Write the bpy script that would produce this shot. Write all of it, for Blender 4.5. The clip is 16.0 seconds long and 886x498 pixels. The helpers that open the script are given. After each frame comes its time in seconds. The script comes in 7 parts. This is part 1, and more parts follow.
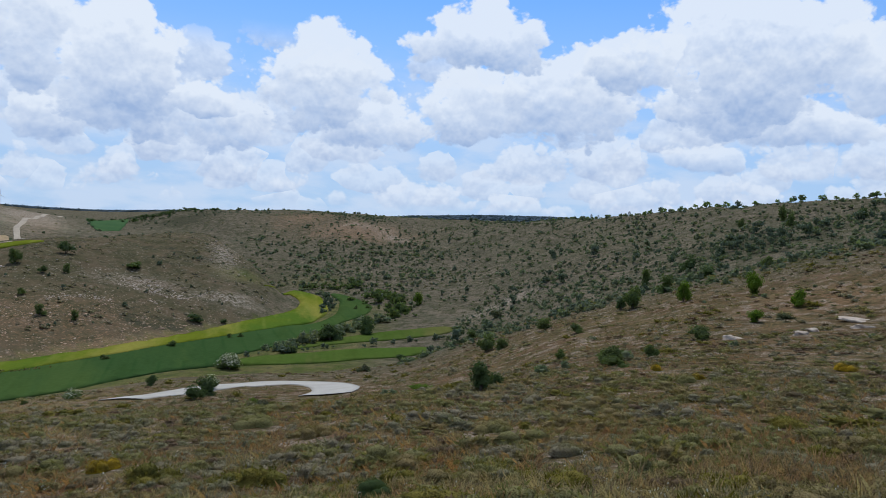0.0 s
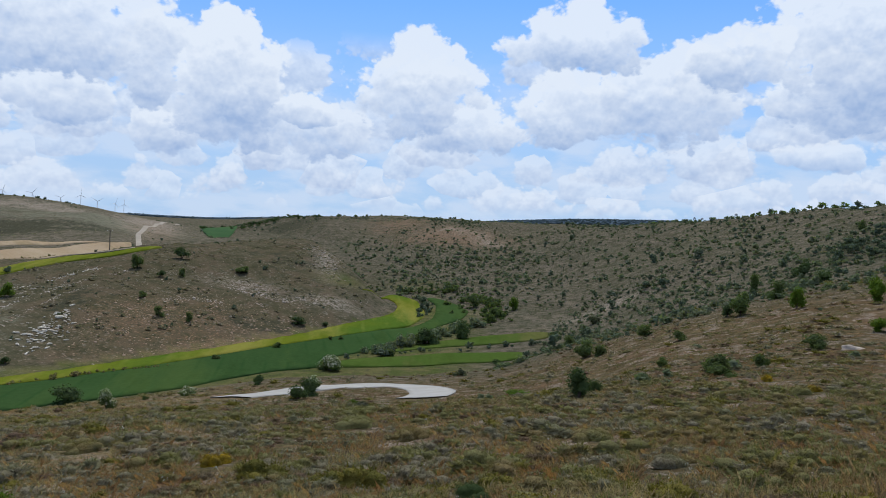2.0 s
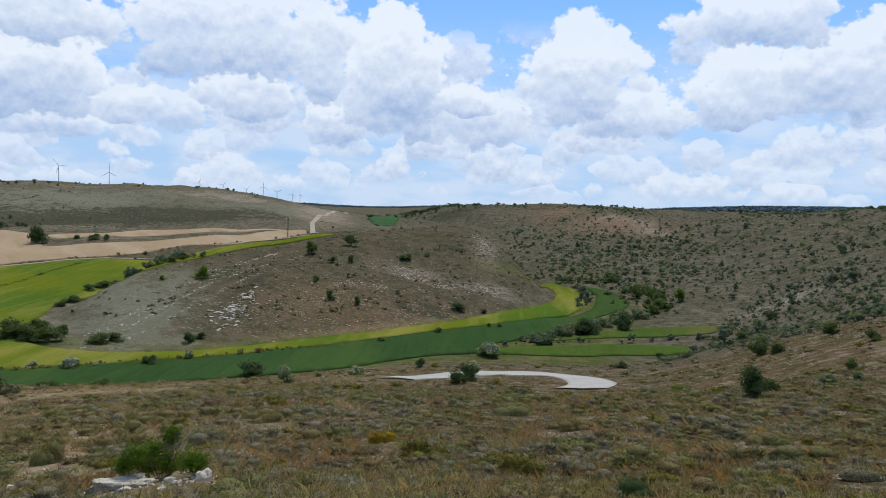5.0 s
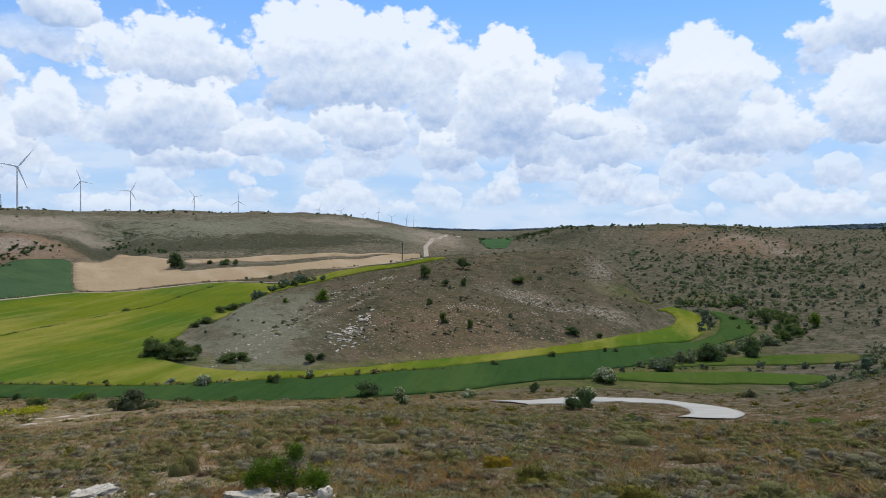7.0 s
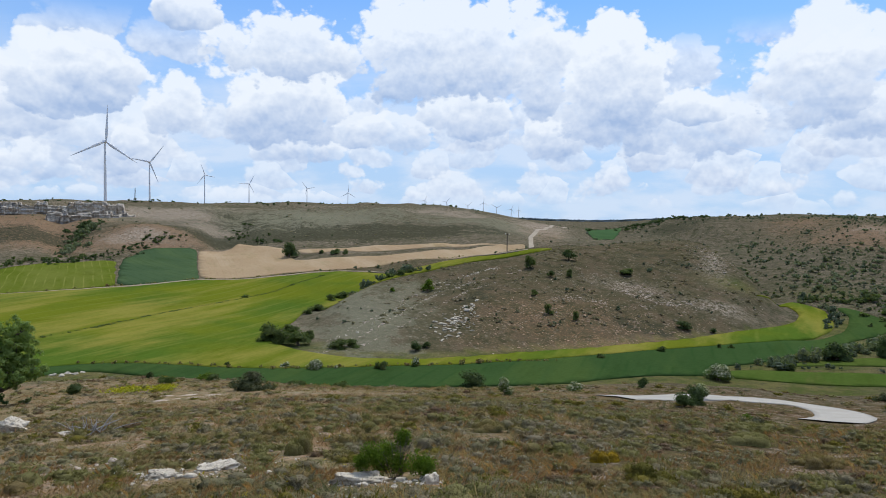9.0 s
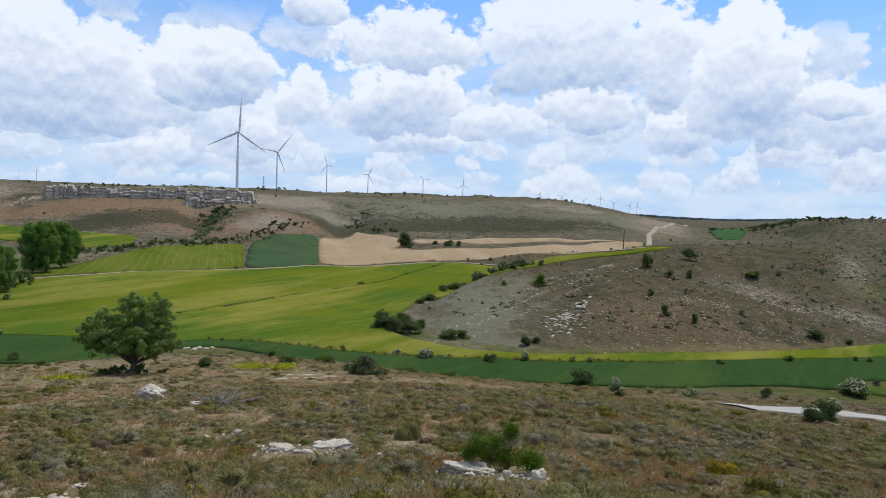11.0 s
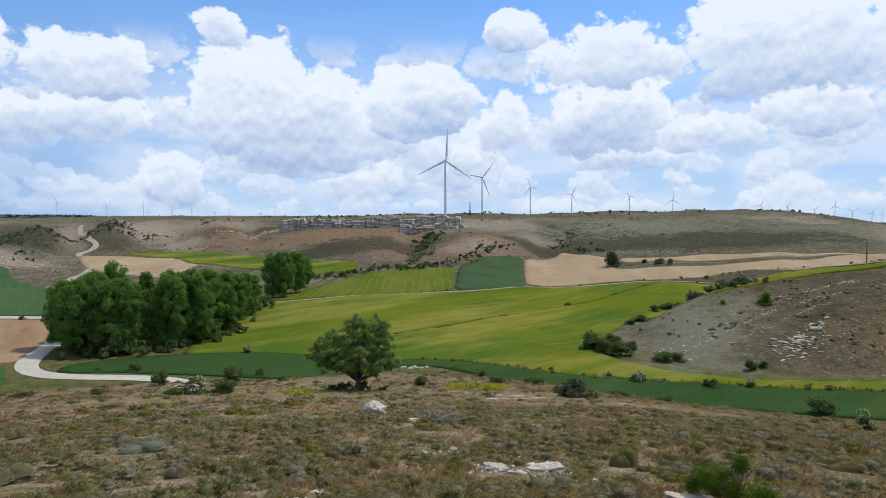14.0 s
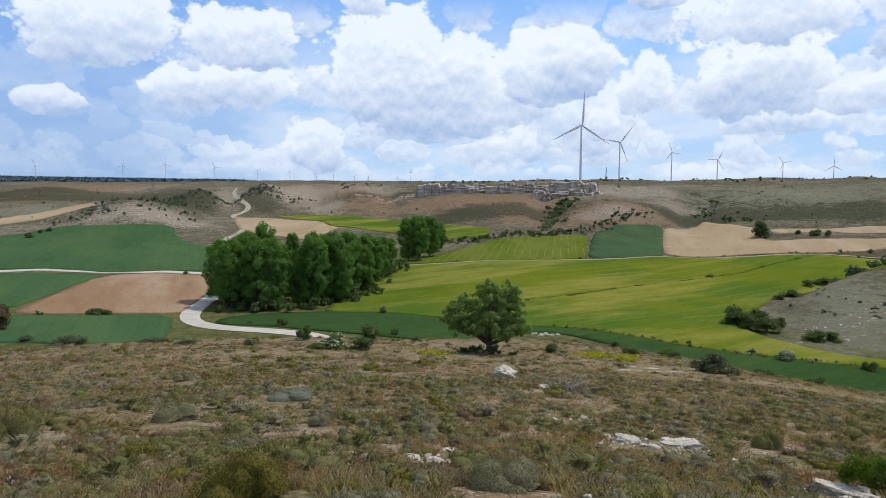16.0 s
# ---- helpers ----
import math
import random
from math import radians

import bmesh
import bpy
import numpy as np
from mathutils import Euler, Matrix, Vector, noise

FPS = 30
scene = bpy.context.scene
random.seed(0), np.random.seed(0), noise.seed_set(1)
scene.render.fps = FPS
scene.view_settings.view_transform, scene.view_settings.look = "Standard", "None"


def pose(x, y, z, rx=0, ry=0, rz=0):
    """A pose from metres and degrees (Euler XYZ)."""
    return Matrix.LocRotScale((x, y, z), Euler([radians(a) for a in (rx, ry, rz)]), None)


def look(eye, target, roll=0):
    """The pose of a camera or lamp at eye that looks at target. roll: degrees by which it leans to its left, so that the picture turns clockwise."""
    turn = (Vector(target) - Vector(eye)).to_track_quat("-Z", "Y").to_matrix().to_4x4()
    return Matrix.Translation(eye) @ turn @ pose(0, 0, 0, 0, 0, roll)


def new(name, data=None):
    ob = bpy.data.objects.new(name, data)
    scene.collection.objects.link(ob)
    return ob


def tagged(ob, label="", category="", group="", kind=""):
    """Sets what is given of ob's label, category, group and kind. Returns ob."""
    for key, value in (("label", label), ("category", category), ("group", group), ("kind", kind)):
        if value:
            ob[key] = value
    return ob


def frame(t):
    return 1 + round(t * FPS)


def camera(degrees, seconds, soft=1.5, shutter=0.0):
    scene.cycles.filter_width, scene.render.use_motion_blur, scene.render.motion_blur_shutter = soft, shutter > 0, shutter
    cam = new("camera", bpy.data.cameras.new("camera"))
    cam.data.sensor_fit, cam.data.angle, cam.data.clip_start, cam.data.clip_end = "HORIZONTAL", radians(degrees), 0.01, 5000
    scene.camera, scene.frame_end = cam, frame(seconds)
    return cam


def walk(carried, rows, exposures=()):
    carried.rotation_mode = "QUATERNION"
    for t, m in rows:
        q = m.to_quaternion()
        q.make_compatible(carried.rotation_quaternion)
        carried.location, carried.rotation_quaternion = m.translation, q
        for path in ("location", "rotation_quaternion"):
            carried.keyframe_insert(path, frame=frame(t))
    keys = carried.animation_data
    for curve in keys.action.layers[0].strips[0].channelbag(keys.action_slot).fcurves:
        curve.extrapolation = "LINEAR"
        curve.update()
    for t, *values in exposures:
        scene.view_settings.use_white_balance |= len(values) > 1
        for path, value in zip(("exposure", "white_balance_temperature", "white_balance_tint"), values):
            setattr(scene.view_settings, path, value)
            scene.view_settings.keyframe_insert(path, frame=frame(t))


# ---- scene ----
cam = camera(65.05, 16.0, soft=0.9)
EYE, REACH = 1.6, 0.22  # the phone is held this far before the body, which turns on the spot
ROWS = [
    (0.0, 0.11, -2.30, -2.65),
    (0.5, 2.98, -2.22, -2.14),
    (1.0, 4.60, -2.63, -2.25),
    (1.5, 5.62, -2.32, -2.46),
    (2.0, 7.96, -2.24, -2.15),
    (2.5, 9.61, -2.04, -1.84),
    (3.0, 10.85, -3.45, -1.90),
    (3.5, 13.17, -3.98, -1.84),
    (4.0, 16.27, -4.15, -1.74),
    (4.5, 17.87, -4.08, -1.88),
    (4.7, 19.10, -3.87, -1.87),
    (6.8, 29.49, -2.48, -1.13),
    (7.0, 30.19, -2.00, -0.94),
    (7.5, 31.86, -2.72, -0.84),
    (8.0, 34.08, -3.07, -1.06),
    (8.5, 36.31, -2.55, -0.95),
    (9.0, 38.81, -2.90, -0.83),
    (9.2, 39.70, -3.00, -0.85),
    (11.3, 50.05, -3.60, -2.05),
    (11.5, 51.37, -3.46, -1.77),
    (12.0, 54.25, -3.54, -1.28),
    (12.5, 56.64, -3.56, -1.31),
    (13.0, 58.44, -3.42, -0.83),
    (13.5, 61.44, -3.49, -0.75),
    (14.0, 64.88, -2.29, 0.26),
    (14.5, 66.51, -4.07, -0.74),
    (15.0, 69.39, -3.41, -0.17),
    (15.5, 72.00, -4.80, 0.06),
    (16.0, 75.81, -5.09, -0.16),
]
walk(cam, [(t, pose(-REACH * math.sin(radians(yaw)), REACH * math.cos(radians(yaw)), EYE, 90 + pitch, roll, yaw)) for t, yaw, pitch, roll in ROWS],
     exposures=[(0.0, -0.20, 6000, 10), (4.5, -0.12, 6120, 10), (9.0, -0.05, 6250, 10), (13.5, -0.05, 6250, 10), (16.0, -0.01, 6250, 10)])

# ---- sky, clouds and sun ----
SUN_AZ, SUN_EL = 5.0, 61.0  # bearing to the left of the first view, height
SKY = 0.075


class Nodes:
    """Short hand for building a node tree."""

    def __init__(self, tree):
        self.tree = tree
        tree.nodes.clear()

    def add(self, kind, **values):
        n = self.tree.nodes.new(kind)
        for k, v in values.items():
            setattr(n, k, v)
        return n

    def link(self, a, b):
        self.tree.links.new(a, b)

    def put(self, socket, v):
        if isinstance(v, bpy.types.NodeSocket):
            self.link(v, socket)
        else:
            socket.default_value = v

    def math(self, op, a, b=0.0, c=0.0, clamp=False):
        n = self.add("ShaderNodeMath", operation=op, use_clamp=clamp)
        for s, v in zip(n.inputs, (a, b, c)):
            self.put(s, v)
        return n.outputs[0]

    def ramp(self, v, lo, hi, to_lo=0.0, to_hi=1.0, smooth=True):
        n = self.add("ShaderNodeMapRange", interpolation_type="SMOOTHSTEP" if smooth else "LINEAR")
        for s, x in zip(n.inputs, (v, lo, hi, to_lo, to_hi)):
            self.put(s, x)
        return n.outputs[0]

    def mix(self, f, a, b, mode="MIX"):
        n = self.add("ShaderNodeMix", data_type="RGBA", blend_type=mode)
        self.put(n.inputs["Factor"], f)
        for s, x in ((n.inputs[6], a), (n.inputs[7], b)):
            if isinstance(x, (tuple, list)):
                x = (*x, 1.0)[:4]
            self.put(s, x)
        return n.outputs[2]

    def noise(self, vec, scale, detail=4.0, rough=0.55, out="Fac", dist=0.0):
        n = self.add("ShaderNodeTexNoise")
        self.put(n.inputs["Vector"], vec)
        n.inputs["Scale"].default_value, n.inputs["Detail"].default_value = scale, detail
        n.inputs["Roughness"].default_value, n.inputs["Distortion"].default_value = rough, dist
        return n.outputs[out]

    def voronoi(self, vec, scale, feature="F1", smooth=0.6, out="Distance", rand=1.0, flat=False):
        n = self.add("ShaderNodeTexVoronoi", feature=feature, voronoi_dimensions="2D" if flat else "3D")
        self.put(n.inputs["Vector"], vec)
        n.inputs["Scale"].default_value, n.inputs["Randomness"].default_value = scale, rand
        if feature == "SMOOTH_F1":
            n.inputs["Smoothness"].default_value = smooth
        return n.outputs[out]

    def vec(self, x, y, z=0.0):
        n = self.add("ShaderNodeCombineXYZ")
        for s, v in zip(n.inputs, (x, y, z)):
            self.put(s, v)
        return n.outputs[0]

    def vmath(self, op, a, b):
        n = self.add("ShaderNodeVectorMath", operation=op)
        for s, v in zip(n.inputs, (a, b)):
            self.put(s, v)
        return n.outputs[0]


world = bpy.data.worlds.new("sky")
scene.world = world
world.use_nodes = True
W = Nodes(world.node_tree)
way = W.add("ShaderNodeTexCoord").outputs["Generated"]
split = W.add("ShaderNodeSeparateXYZ")
W.link(way, split.inputs[0])
wx, wy, wz = split.outputs
AZ = W.math("MULTIPLY", W.math("ARCTAN2", W.math("MULTIPLY", wx, -1.0), wy), 57.29578)
EL = W.math("MULTIPLY", W.math("ARCSINE", wz), 57.29578)
clouds = []


def cloud(az, el, w, h):
    """A cumulus heap: bearing and height of its middle, half its width and height, in degrees."""
    clouds.append((az, el, w, h))


cloud(31.2, 10.9, 3.1, 3.8)
cloud(25.4, 9.9, 4.7, 6.4)
cloud(29.2, 6.0, 2.7, 2.5)
cloud(10.5, 10.5, 6.5, 4.7)
cloud(-3.0, 14.5, 6.5, 3.2)
cloud(-2.0, 9.0, 4.7, 3.6)
cloud(-9.5, 10.3, 5.7, 5.1)
cloud(-14.5, 12.8, 4.3, 3.0)
cloud(-23.8, 13.1, 8.8, 5.7)
cloud(-21.7, 10.3, 7.3, 3.7)
cloud(-30.8, 11.6, 3.5, 4.3)
cloud(-27.1, 8.0, 4.9, 2.3)
cloud(19.2, 6.9, 5.3, 3.2)
cloud(-20.5, 5.8, 3.3, 1.5)
cloud(6.2, 7.7, 4.9, 3.1)
cloud(67.2, 9.2, 5.0, 3.2)
cloud(64.7, 5.4, 4.8, 3.9)
cloud(52.0, 12.7, 6.0, 3.7)
cloud(38.3, 12.8, 9.8, 5.1)
cloud(51.7, 8.6, 5.7, 3.0)
cloud(37.1, 8.3, 4.0, 2.7)
cloud(25.4, 10.8, 4.0, 5.5)
cloud(19.2, 8.2, 3.1, 1.6)
cloud(43.0, 6.5, 3.7, 1.7)
cloud(29.5, 6.2, 3.4, 2.5)
cloud(58.8, 15.1, 2.9, 1.7)
cloud(50.4, 5.0, 4.3, 1.8)
cloud(101.2, 11.5, 6.0, 4.1)
cloud(91.7, 11.1, 4.8, 3.1)
cloud(93.4, 7.3, 6.0, 2.5)
cloud(105.0, 6.3, 2.5, 1.2)
cloud(78.9, 8.9, 8.1, 6.0)
cloud(75.6, 7.1, 9.3, 3.9)
cloud(77.8, 5.2, 5.0, 2.3)
cloud(65.7, 9.9, 4.1, 3.5)
cloud(60.0, 7.5, 2.7, 3.3)
cloud(52.3, 9.1, 5.9, 5.0)
cloud(86.2, 3.1, 2.6, 2.7)
cloud(68.4, 3.2, 3.2, 1.7)
cloud(63.3, 5.0, 1.9, 1.4)
cloud(82.3, 14.4, 2.4, 1.8)
cloud(45.1, 6.8, 2.6, 1.6)

# cauliflower relief, shared by all heaps
warp = W.noise(W.vec(W.math("MULTIPLY", AZ, 0.16), W.math("MULTIPLY", EL, 0.2)), 1.0, 3.0, 0.5, "Color")
wsplit = W.add("ShaderNodeSeparateXYZ")
W.link(warp, wsplit.inputs[0])
CAZ = W.math("ADD", AZ, W.math("MULTIPLY_ADD", wsplit.outputs[0], 4.0, -2.0))
CEL = W.math("ADD", EL, W.math("MULTIPLY_ADD", wsplit.outputs[1], 2.4, -1.2))


def lobes(del_):
    """Round lobes at four sizes with creases between them, shifted upwards by some degrees."""
    p = W.vec(AZ, W.math("MULTIPLY", W.math("ADD", EL, del_), 1.15), 1.7)
    q = W.vmath("ADD", p, W.noise(p, 0.5, 3.0, 0.55, "Color"))
    total = 0.72
    for scale, amount in ((0.15, -0.66), (0.38, -0.46), (1.0, -0.27), (2.6, -0.13)):
        total = W.math("MULTIPLY_ADD", W.voronoi(q, scale, "SMOOTH_F1", 0.16, flat=True), amount, total)
    return total


relief = lobes(0.0)
lit = W.math("SUBTRACT", relief, lobes(0.6))
wisp = W.noise(W.vec(AZ, W.math("MULTIPLY", EL, 1.6), 4.0), 0.55, 6.0, 0.6)
edge = W.math("ADD", W.math("MULTIPLY", relief, 1.1), W.math("MULTIPLY_ADD", wisp, 0.8, -0.36))
GREY, WHITE = (0.42, 0.555, 0.80), (0.95, 1.0, 1.06)

sky = W.add("ShaderNodeTexSky", sky_type="NISHITA")
sky.sun_disc, sky.sun_elevation, sky.sun_rotation = False, radians(SUN_EL), radians(-SUN_AZ)
sky.altitude, sky.air_density, sky.dust_density, sky.ozone_density = 950.0, 1.0, 0.6, 1.4
sky_col = W.mix(1.0, sky.outputs[0], (SKY * 1.0, SKY * 1.75, SKY * 2.45), "MULTIPLY")
haze = W.math("MULTIPLY", W.ramp(EL, 24.0, 2.0), 0.9)
sky_all = W.mix(haze, sky_col, W.mix(W.ramp(AZ, 80.0, 104.0), (0.52, 0.69, 0.94), (0.34, 0.48, 0.77)))


def far_heaps(below, step, squeeze, seed, reach, keep, strength):
    """Small cumulus heaps crowding towards the horizon, each with a bright top and a shaded, level base."""
    e = W.math("MULTIPLY", W.math("POWER", W.math("MAXIMUM", EL, 0.02), squeeze), 1.0 / step * 2.0)
    p = W.vec(W.math("ADD", W.math("MULTIPLY", CAZ, 1.0 / step), seed), e, 0.0)
    cell = W.add("ShaderNodeTexVoronoi", feature="F1", voronoi_dimensions="2D")
    W.link(p, cell.inputs["Vector"])
    cell.inputs["Scale"].default_value, cell.inputs["Randomness"].default_value = 1.0, 0.85
    off = W.add("ShaderNodeSeparateXYZ")
    W.link(W.vmath("SUBTRACT", p, cell.outputs["Position"]), off.inputs[0])
    dx, dy = off.outputs[0], off.outputs[1]
    flat = W.math("MAXIMUM", dy, W.math("MULTIPLY", dy, -1.9))
    r = W.math("MULTIPLY_ADD", flat, W.math("MULTIPLY", flat, 1.3), W.math("MULTIPLY", dx, dx))
    pick = W.add("ShaderNodeSeparateXYZ")
    W.link(cell.outputs["Color"], pick.inputs[0])
    d = W.math("ADD", W.math("SUBTRACT", 0.24, r), W.math("MULTIPLY", edge, 0.42))
    d = W.math("SUBTRACT", d, W.ramp(pick.outputs[0], keep - 0.2, keep + 0.2, 0.0, 0.35))
    cov = W.math("MULTIPLY", W.ramp(d, 0.0, 0.10), W.math("MULTIPLY", W.ramp(EL, 0.3, 1.8), W.ramp(EL, reach, reach - 3.0)))
    cov = W.math("MULTIPLY", W.math("MULTIPLY", cov, W.ramp(AZ, 101.0, 86.0, 0.25, 1.0)), strength)
    tone = W.math("ADD", W.math("MULTIPLY_ADD", dy, 1.15, 0.62), W.math("MULTIPLY", lit, 1.3), clamp=True)
    return W.mix(cov, below, W.mix(tone, (0.50, 0.61, 0.82), (0.90, 0.96, 1.04)))


veil = W.math("MULTIPLY", W.ramp(W.noise(W.vec(W.math("MULTIPLY", CAZ, 0.5), W.math("MULTIPLY", EL, 1.3), 8.0), 0.35, 5.0, 0.55), 0.36, 0.62), W.ramp(EL, 15.0, 6.0))
veil = W.math("MULTIPLY", W.math("MULTIPLY", veil, W.ramp(AZ, 101.0, 84.0, 0.2, 1.0)), 0.62)
sky_all = W.mix(veil, sky_all, (0.80, 0.88, 1.0))


sky_all = far_heaps(sky_all, 3.6, 0.72, 3.3, 9.0, 0.9, 0.7)
sky_all = far_heaps(sky_all, 7.0, 0.85, 9.1, 15.0, 0.85, 0.8)

# the named heaps, the farthest (lowest base) first
for c_az, c_el, c_w, c_h in sorted(clouds, key=lambda c: c[1] - 0.62 * c[3]):
    u = W.math("MULTIPLY", W.math("SUBTRACT", CAZ, c_az), 1 / c_w)
    v = W.math("MULTIPLY", W.math("SUBTRACT", CEL, c_el), 1 / c_h)
    up = W.math("MAXIMUM", v, W.math("MULTIPLY", v, -1.25))
    inside = W.math("SUBTRACT", 1.0, W.math("MULTIPLY_ADD", up, up, W.math("MULTIPLY", u, u)))
    d = W.math("MULTIPLY_ADD", edge, 1.1, W.math("ADD", inside, -0.16))
    tone = W.math("ADD", W.math("MULTIPLY_ADD", v, 0.85, 0.66), W.math("MULTIPLY", lit, 0.85))
    tone = W.math("ADD", tone, W.math("MULTIPLY", W.ramp(d, 0.75, 0.1), W.ramp(v, -0.6, 0.5, 0.08, 0.40)), clamp=True)
    cov = W.math("MULTIPLY", W.ramp(d, 0.03, 0.30), 0.94 if c_el > 7 else 0.8)
    sky_all = W.mix(cov, sky_all, W.mix(tone, GREY, WHITE))

# overhead and behind, broken cloud goes on
over = W.noise(W.vec(wx, wy, W.math("MULTIPLY", wz, 1.4)), 2.6, 3.0, 0.5)
aside = W.math("MAXIMUM", W.ramp(EL, 18.0, 23.0), W.ramp(W.math("ABSOLUTE", W.math("SUBTRACT", AZ, 38.0)), 74.0, 80.0))
cov = W.math("MULTIPLY", aside, W.ramp(W.math("MULTIPLY_ADD", edge, 0.12, over), 0.47, 0.56))
sky_all = W.mix(cov, sky_all, W.mix(W.math("MULTIPLY_ADD", lit, 1.2, 0.6, clamp=True), GREY, WHITE))
bg = W.add("ShaderNodeBackground")
W.link(sky_all, bg.inputs[0])
bg.inputs[1].default_value = 0.95
W.link(bg.outputs[0], W.add("ShaderNodeOutputWorld").inputs[0])

sun = new("sun", bpy.data.lights.new("sun", "SUN"))
sun.data.energy, sun.data.angle, sun.data.color = 3.1, radians(0.53), (1.0, 0.95, 0.87)
sa, se = radians(SUN_AZ), radians(SUN_EL)
sun.matrix_world = look((0, 0, 200), (200 * math.sin(sa) * math.cos(se), -200 * math.cos(sa) * math.cos(se), 200 - 200 * math.sin(se)))


# ---- materials ----
MATS = {}


def material(name):
    m = bpy.data.materials.new(name)
    m.use_nodes = True
    MATS[name] = m
    return m, Nodes(m.node_tree)


def finish(N, colour, rough=0.9, normal=None, spec=0.2, **extra):
    b = N.add("ShaderNodeBsdfPrincipled")
    if isinstance(colour, tuple):
        colour = (*colour, 1.0)[:4]
    N.put(b.inputs["Base Color"], colour)
    N.put(b.inputs["Roughness"], rough)
    b.inputs["Specular IOR Level"].default_value = spec
    for k, v in extra.items():
        N.put(b.inputs[k], v)
    if normal is not None:
        N.link(normal, b.inputs["Normal"])
    out = N.add("ShaderNodeOutputMaterial")
    N.link(b.outputs[0], out.inputs[0])
    return b


def bump(N, height, strength=0.5, dist=0.1):
    n = N.add("ShaderNodeBump")
    N.link(height, n.inputs["Height"])
    n.inputs["Strength"].default_value, n.inputs["Distance"].default_value = strength, dist
    return n.outputs[0]


def place(N):
    return N.add("ShaderNodeNewGeometry").outputs["Position"]


def mat_heath():
    """Stony limestone heath: brown-grey soil, dry grass, dwarf scrub, pale scree and bare red soil."""
    m, N = material("heath")
    p = place(N)

    def layer(name):
        n = N.add("ShaderNodeAttribute", attribute_name=name)
        return n.outputs["Fac"]

    # shade is a cloud's shadow painted into the soil colour by bearing
    near, pale, red, dark, grey, grass, shade, stony = (layer(k) for k in ("near", "pale", "red", "dark", "grey", "grass", "cloud_shade", "stony"))
    big, mid, fine, grit = N.noise(p, 0.018, 4, 0.6), N.noise(p, 0.13, 5, 0.6), N.noise(p, 0.9, 6, 0.65), N.noise(p, 9.0, 4, 0.7)
    clump = N.noise(p, 0.33, 6, 0.7)
    dots = N.noise(p, 0.75, 4, 0.75)
    ragged = N.math("MULTIPLY_ADD", N.noise(p, 0.09, 9, 0.85), 6.0, -3.0)

    def torn(v):
        """A stretch of ground with a ragged edge."""
        return N.ramp(N.math("ADD", v, N.math("MULTIPLY", ragged, N.ramp(v, 0.0, 0.35))), 0.40, 0.66)

    # far slopes: thin grey-brown turf, mottled with scrub and stone
    c = N.mix(N.ramp(big, 0.38, 0.62), (0.150, 0.124, 0.086), (0.128, 0.116, 0.074))
    c = N.mix(N.ramp(mid, 0.42, 0.60), c, (0.180, 0.145, 0.100))
    c = N.mix(N.math("MULTIPLY", N.ramp(clump, 0.48, 0.57), 0.85), c, (0.066, 0.066, 0.032))
    c = N.mix(N.math("MULTIPLY", N.ramp(N.noise(p, 0.2, 5, 0.75), 0.55, 0.64), 0.6), c, (0.235, 0.185, 0.125))
    c = N.mix(N.math("MULTIPLY", N.ramp(dots, 0.53, 0.62), 0.75), c, (0.050, 0.052, 0.024))
    c = N.mix(N.math("MULTIPLY", N.ramp(N.noise(p, 1.9, 4, 0.8), 0.57, 0.66), 0.5), c, (0.30, 0.24, 0.17))
    # painted cloud shadow, weaker out here
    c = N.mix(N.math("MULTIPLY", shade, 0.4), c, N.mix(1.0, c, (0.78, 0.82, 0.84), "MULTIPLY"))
    # level beds of limestone showing through on the far slopes
    sp = N.add("ShaderNodeSeparateXYZ")
    N.link(p, sp.inputs[0])
    beds = N.noise(N.vec(N.math("MULTIPLY", sp.outputs[0], 0.012), N.math("MULTIPLY", sp.outputs[1], 0.012), N.math("MULTIPLY", sp.outputs[2], 0.55)), 1.0, 5, 0.7)
    open_ = N.math("SUBTRACT", 1.0, N.math("MAXIMUM", shade, near), clamp=True)
    worn = N.math("MULTIPLY", N.math("MULTIPLY", N.ramp(beds, 0.50, 0.60), open_), N.ramp(N.noise(p, 0.55, 5, 0.8), 0.42, 0.56))
    c = N.mix(N.math("MULTIPLY", worn, 0.5), c, (0.345, 0.280, 0.210))
    # the knoll: dark grey-brown turf full of rubble
    kn = N.mix(N.ramp(clump, 0.40, 0.60), (0.102, 0.086, 0.046), (0.067, 0.063, 0.032))
    kn = N.mix(N.math("MULTIPLY", N.ramp(mid, 0.46, 0.62), 0.6), kn, (0.135, 0.098, 0.060))
    c = N.mix(N.math("MULTIPLY", stony, 0.9), c, kn)
    # near slope: olive-brown turf with rusty and mossy drifts
    n1 = N.mix(N.ramp(N.noise(p, 0.45, 6, 0.7), 0.38, 0.62), (0.375, 0.232, 0.125), (0.320, 0.236, 0.122))
    n1 = N.mix(N.math("MULTIPLY", N.ramp(N.noise(p, 1.5, 6, 0.78), 0.42, 0.55), 0.85), n1, (0.145, 0.140, 0.066))
    n1 = N.mix(N.math("MULTIPLY", N.ramp(N.noise(p, 0.16, 5, 0.65), 0.50, 0.62), 0.75), n1, N.mix(fine, (0.265, 0.145, 0.080), (0.330, 0.215, 0.125)))
    n1 = N.mix(N.math("MULTIPLY", N.ramp(N.noise(p, 4.0, 5, 0.8), 0.52, 0.62), 0.55), n1, (0.360, 0.275, 0.160))
    n1 = N.mix(N.math("MULTIPLY", N.ramp(N.noise(p, 5.5, 5, 0.8), 0.48, 0.60), 0.6), n1, (0.082, 0.068, 0.038))
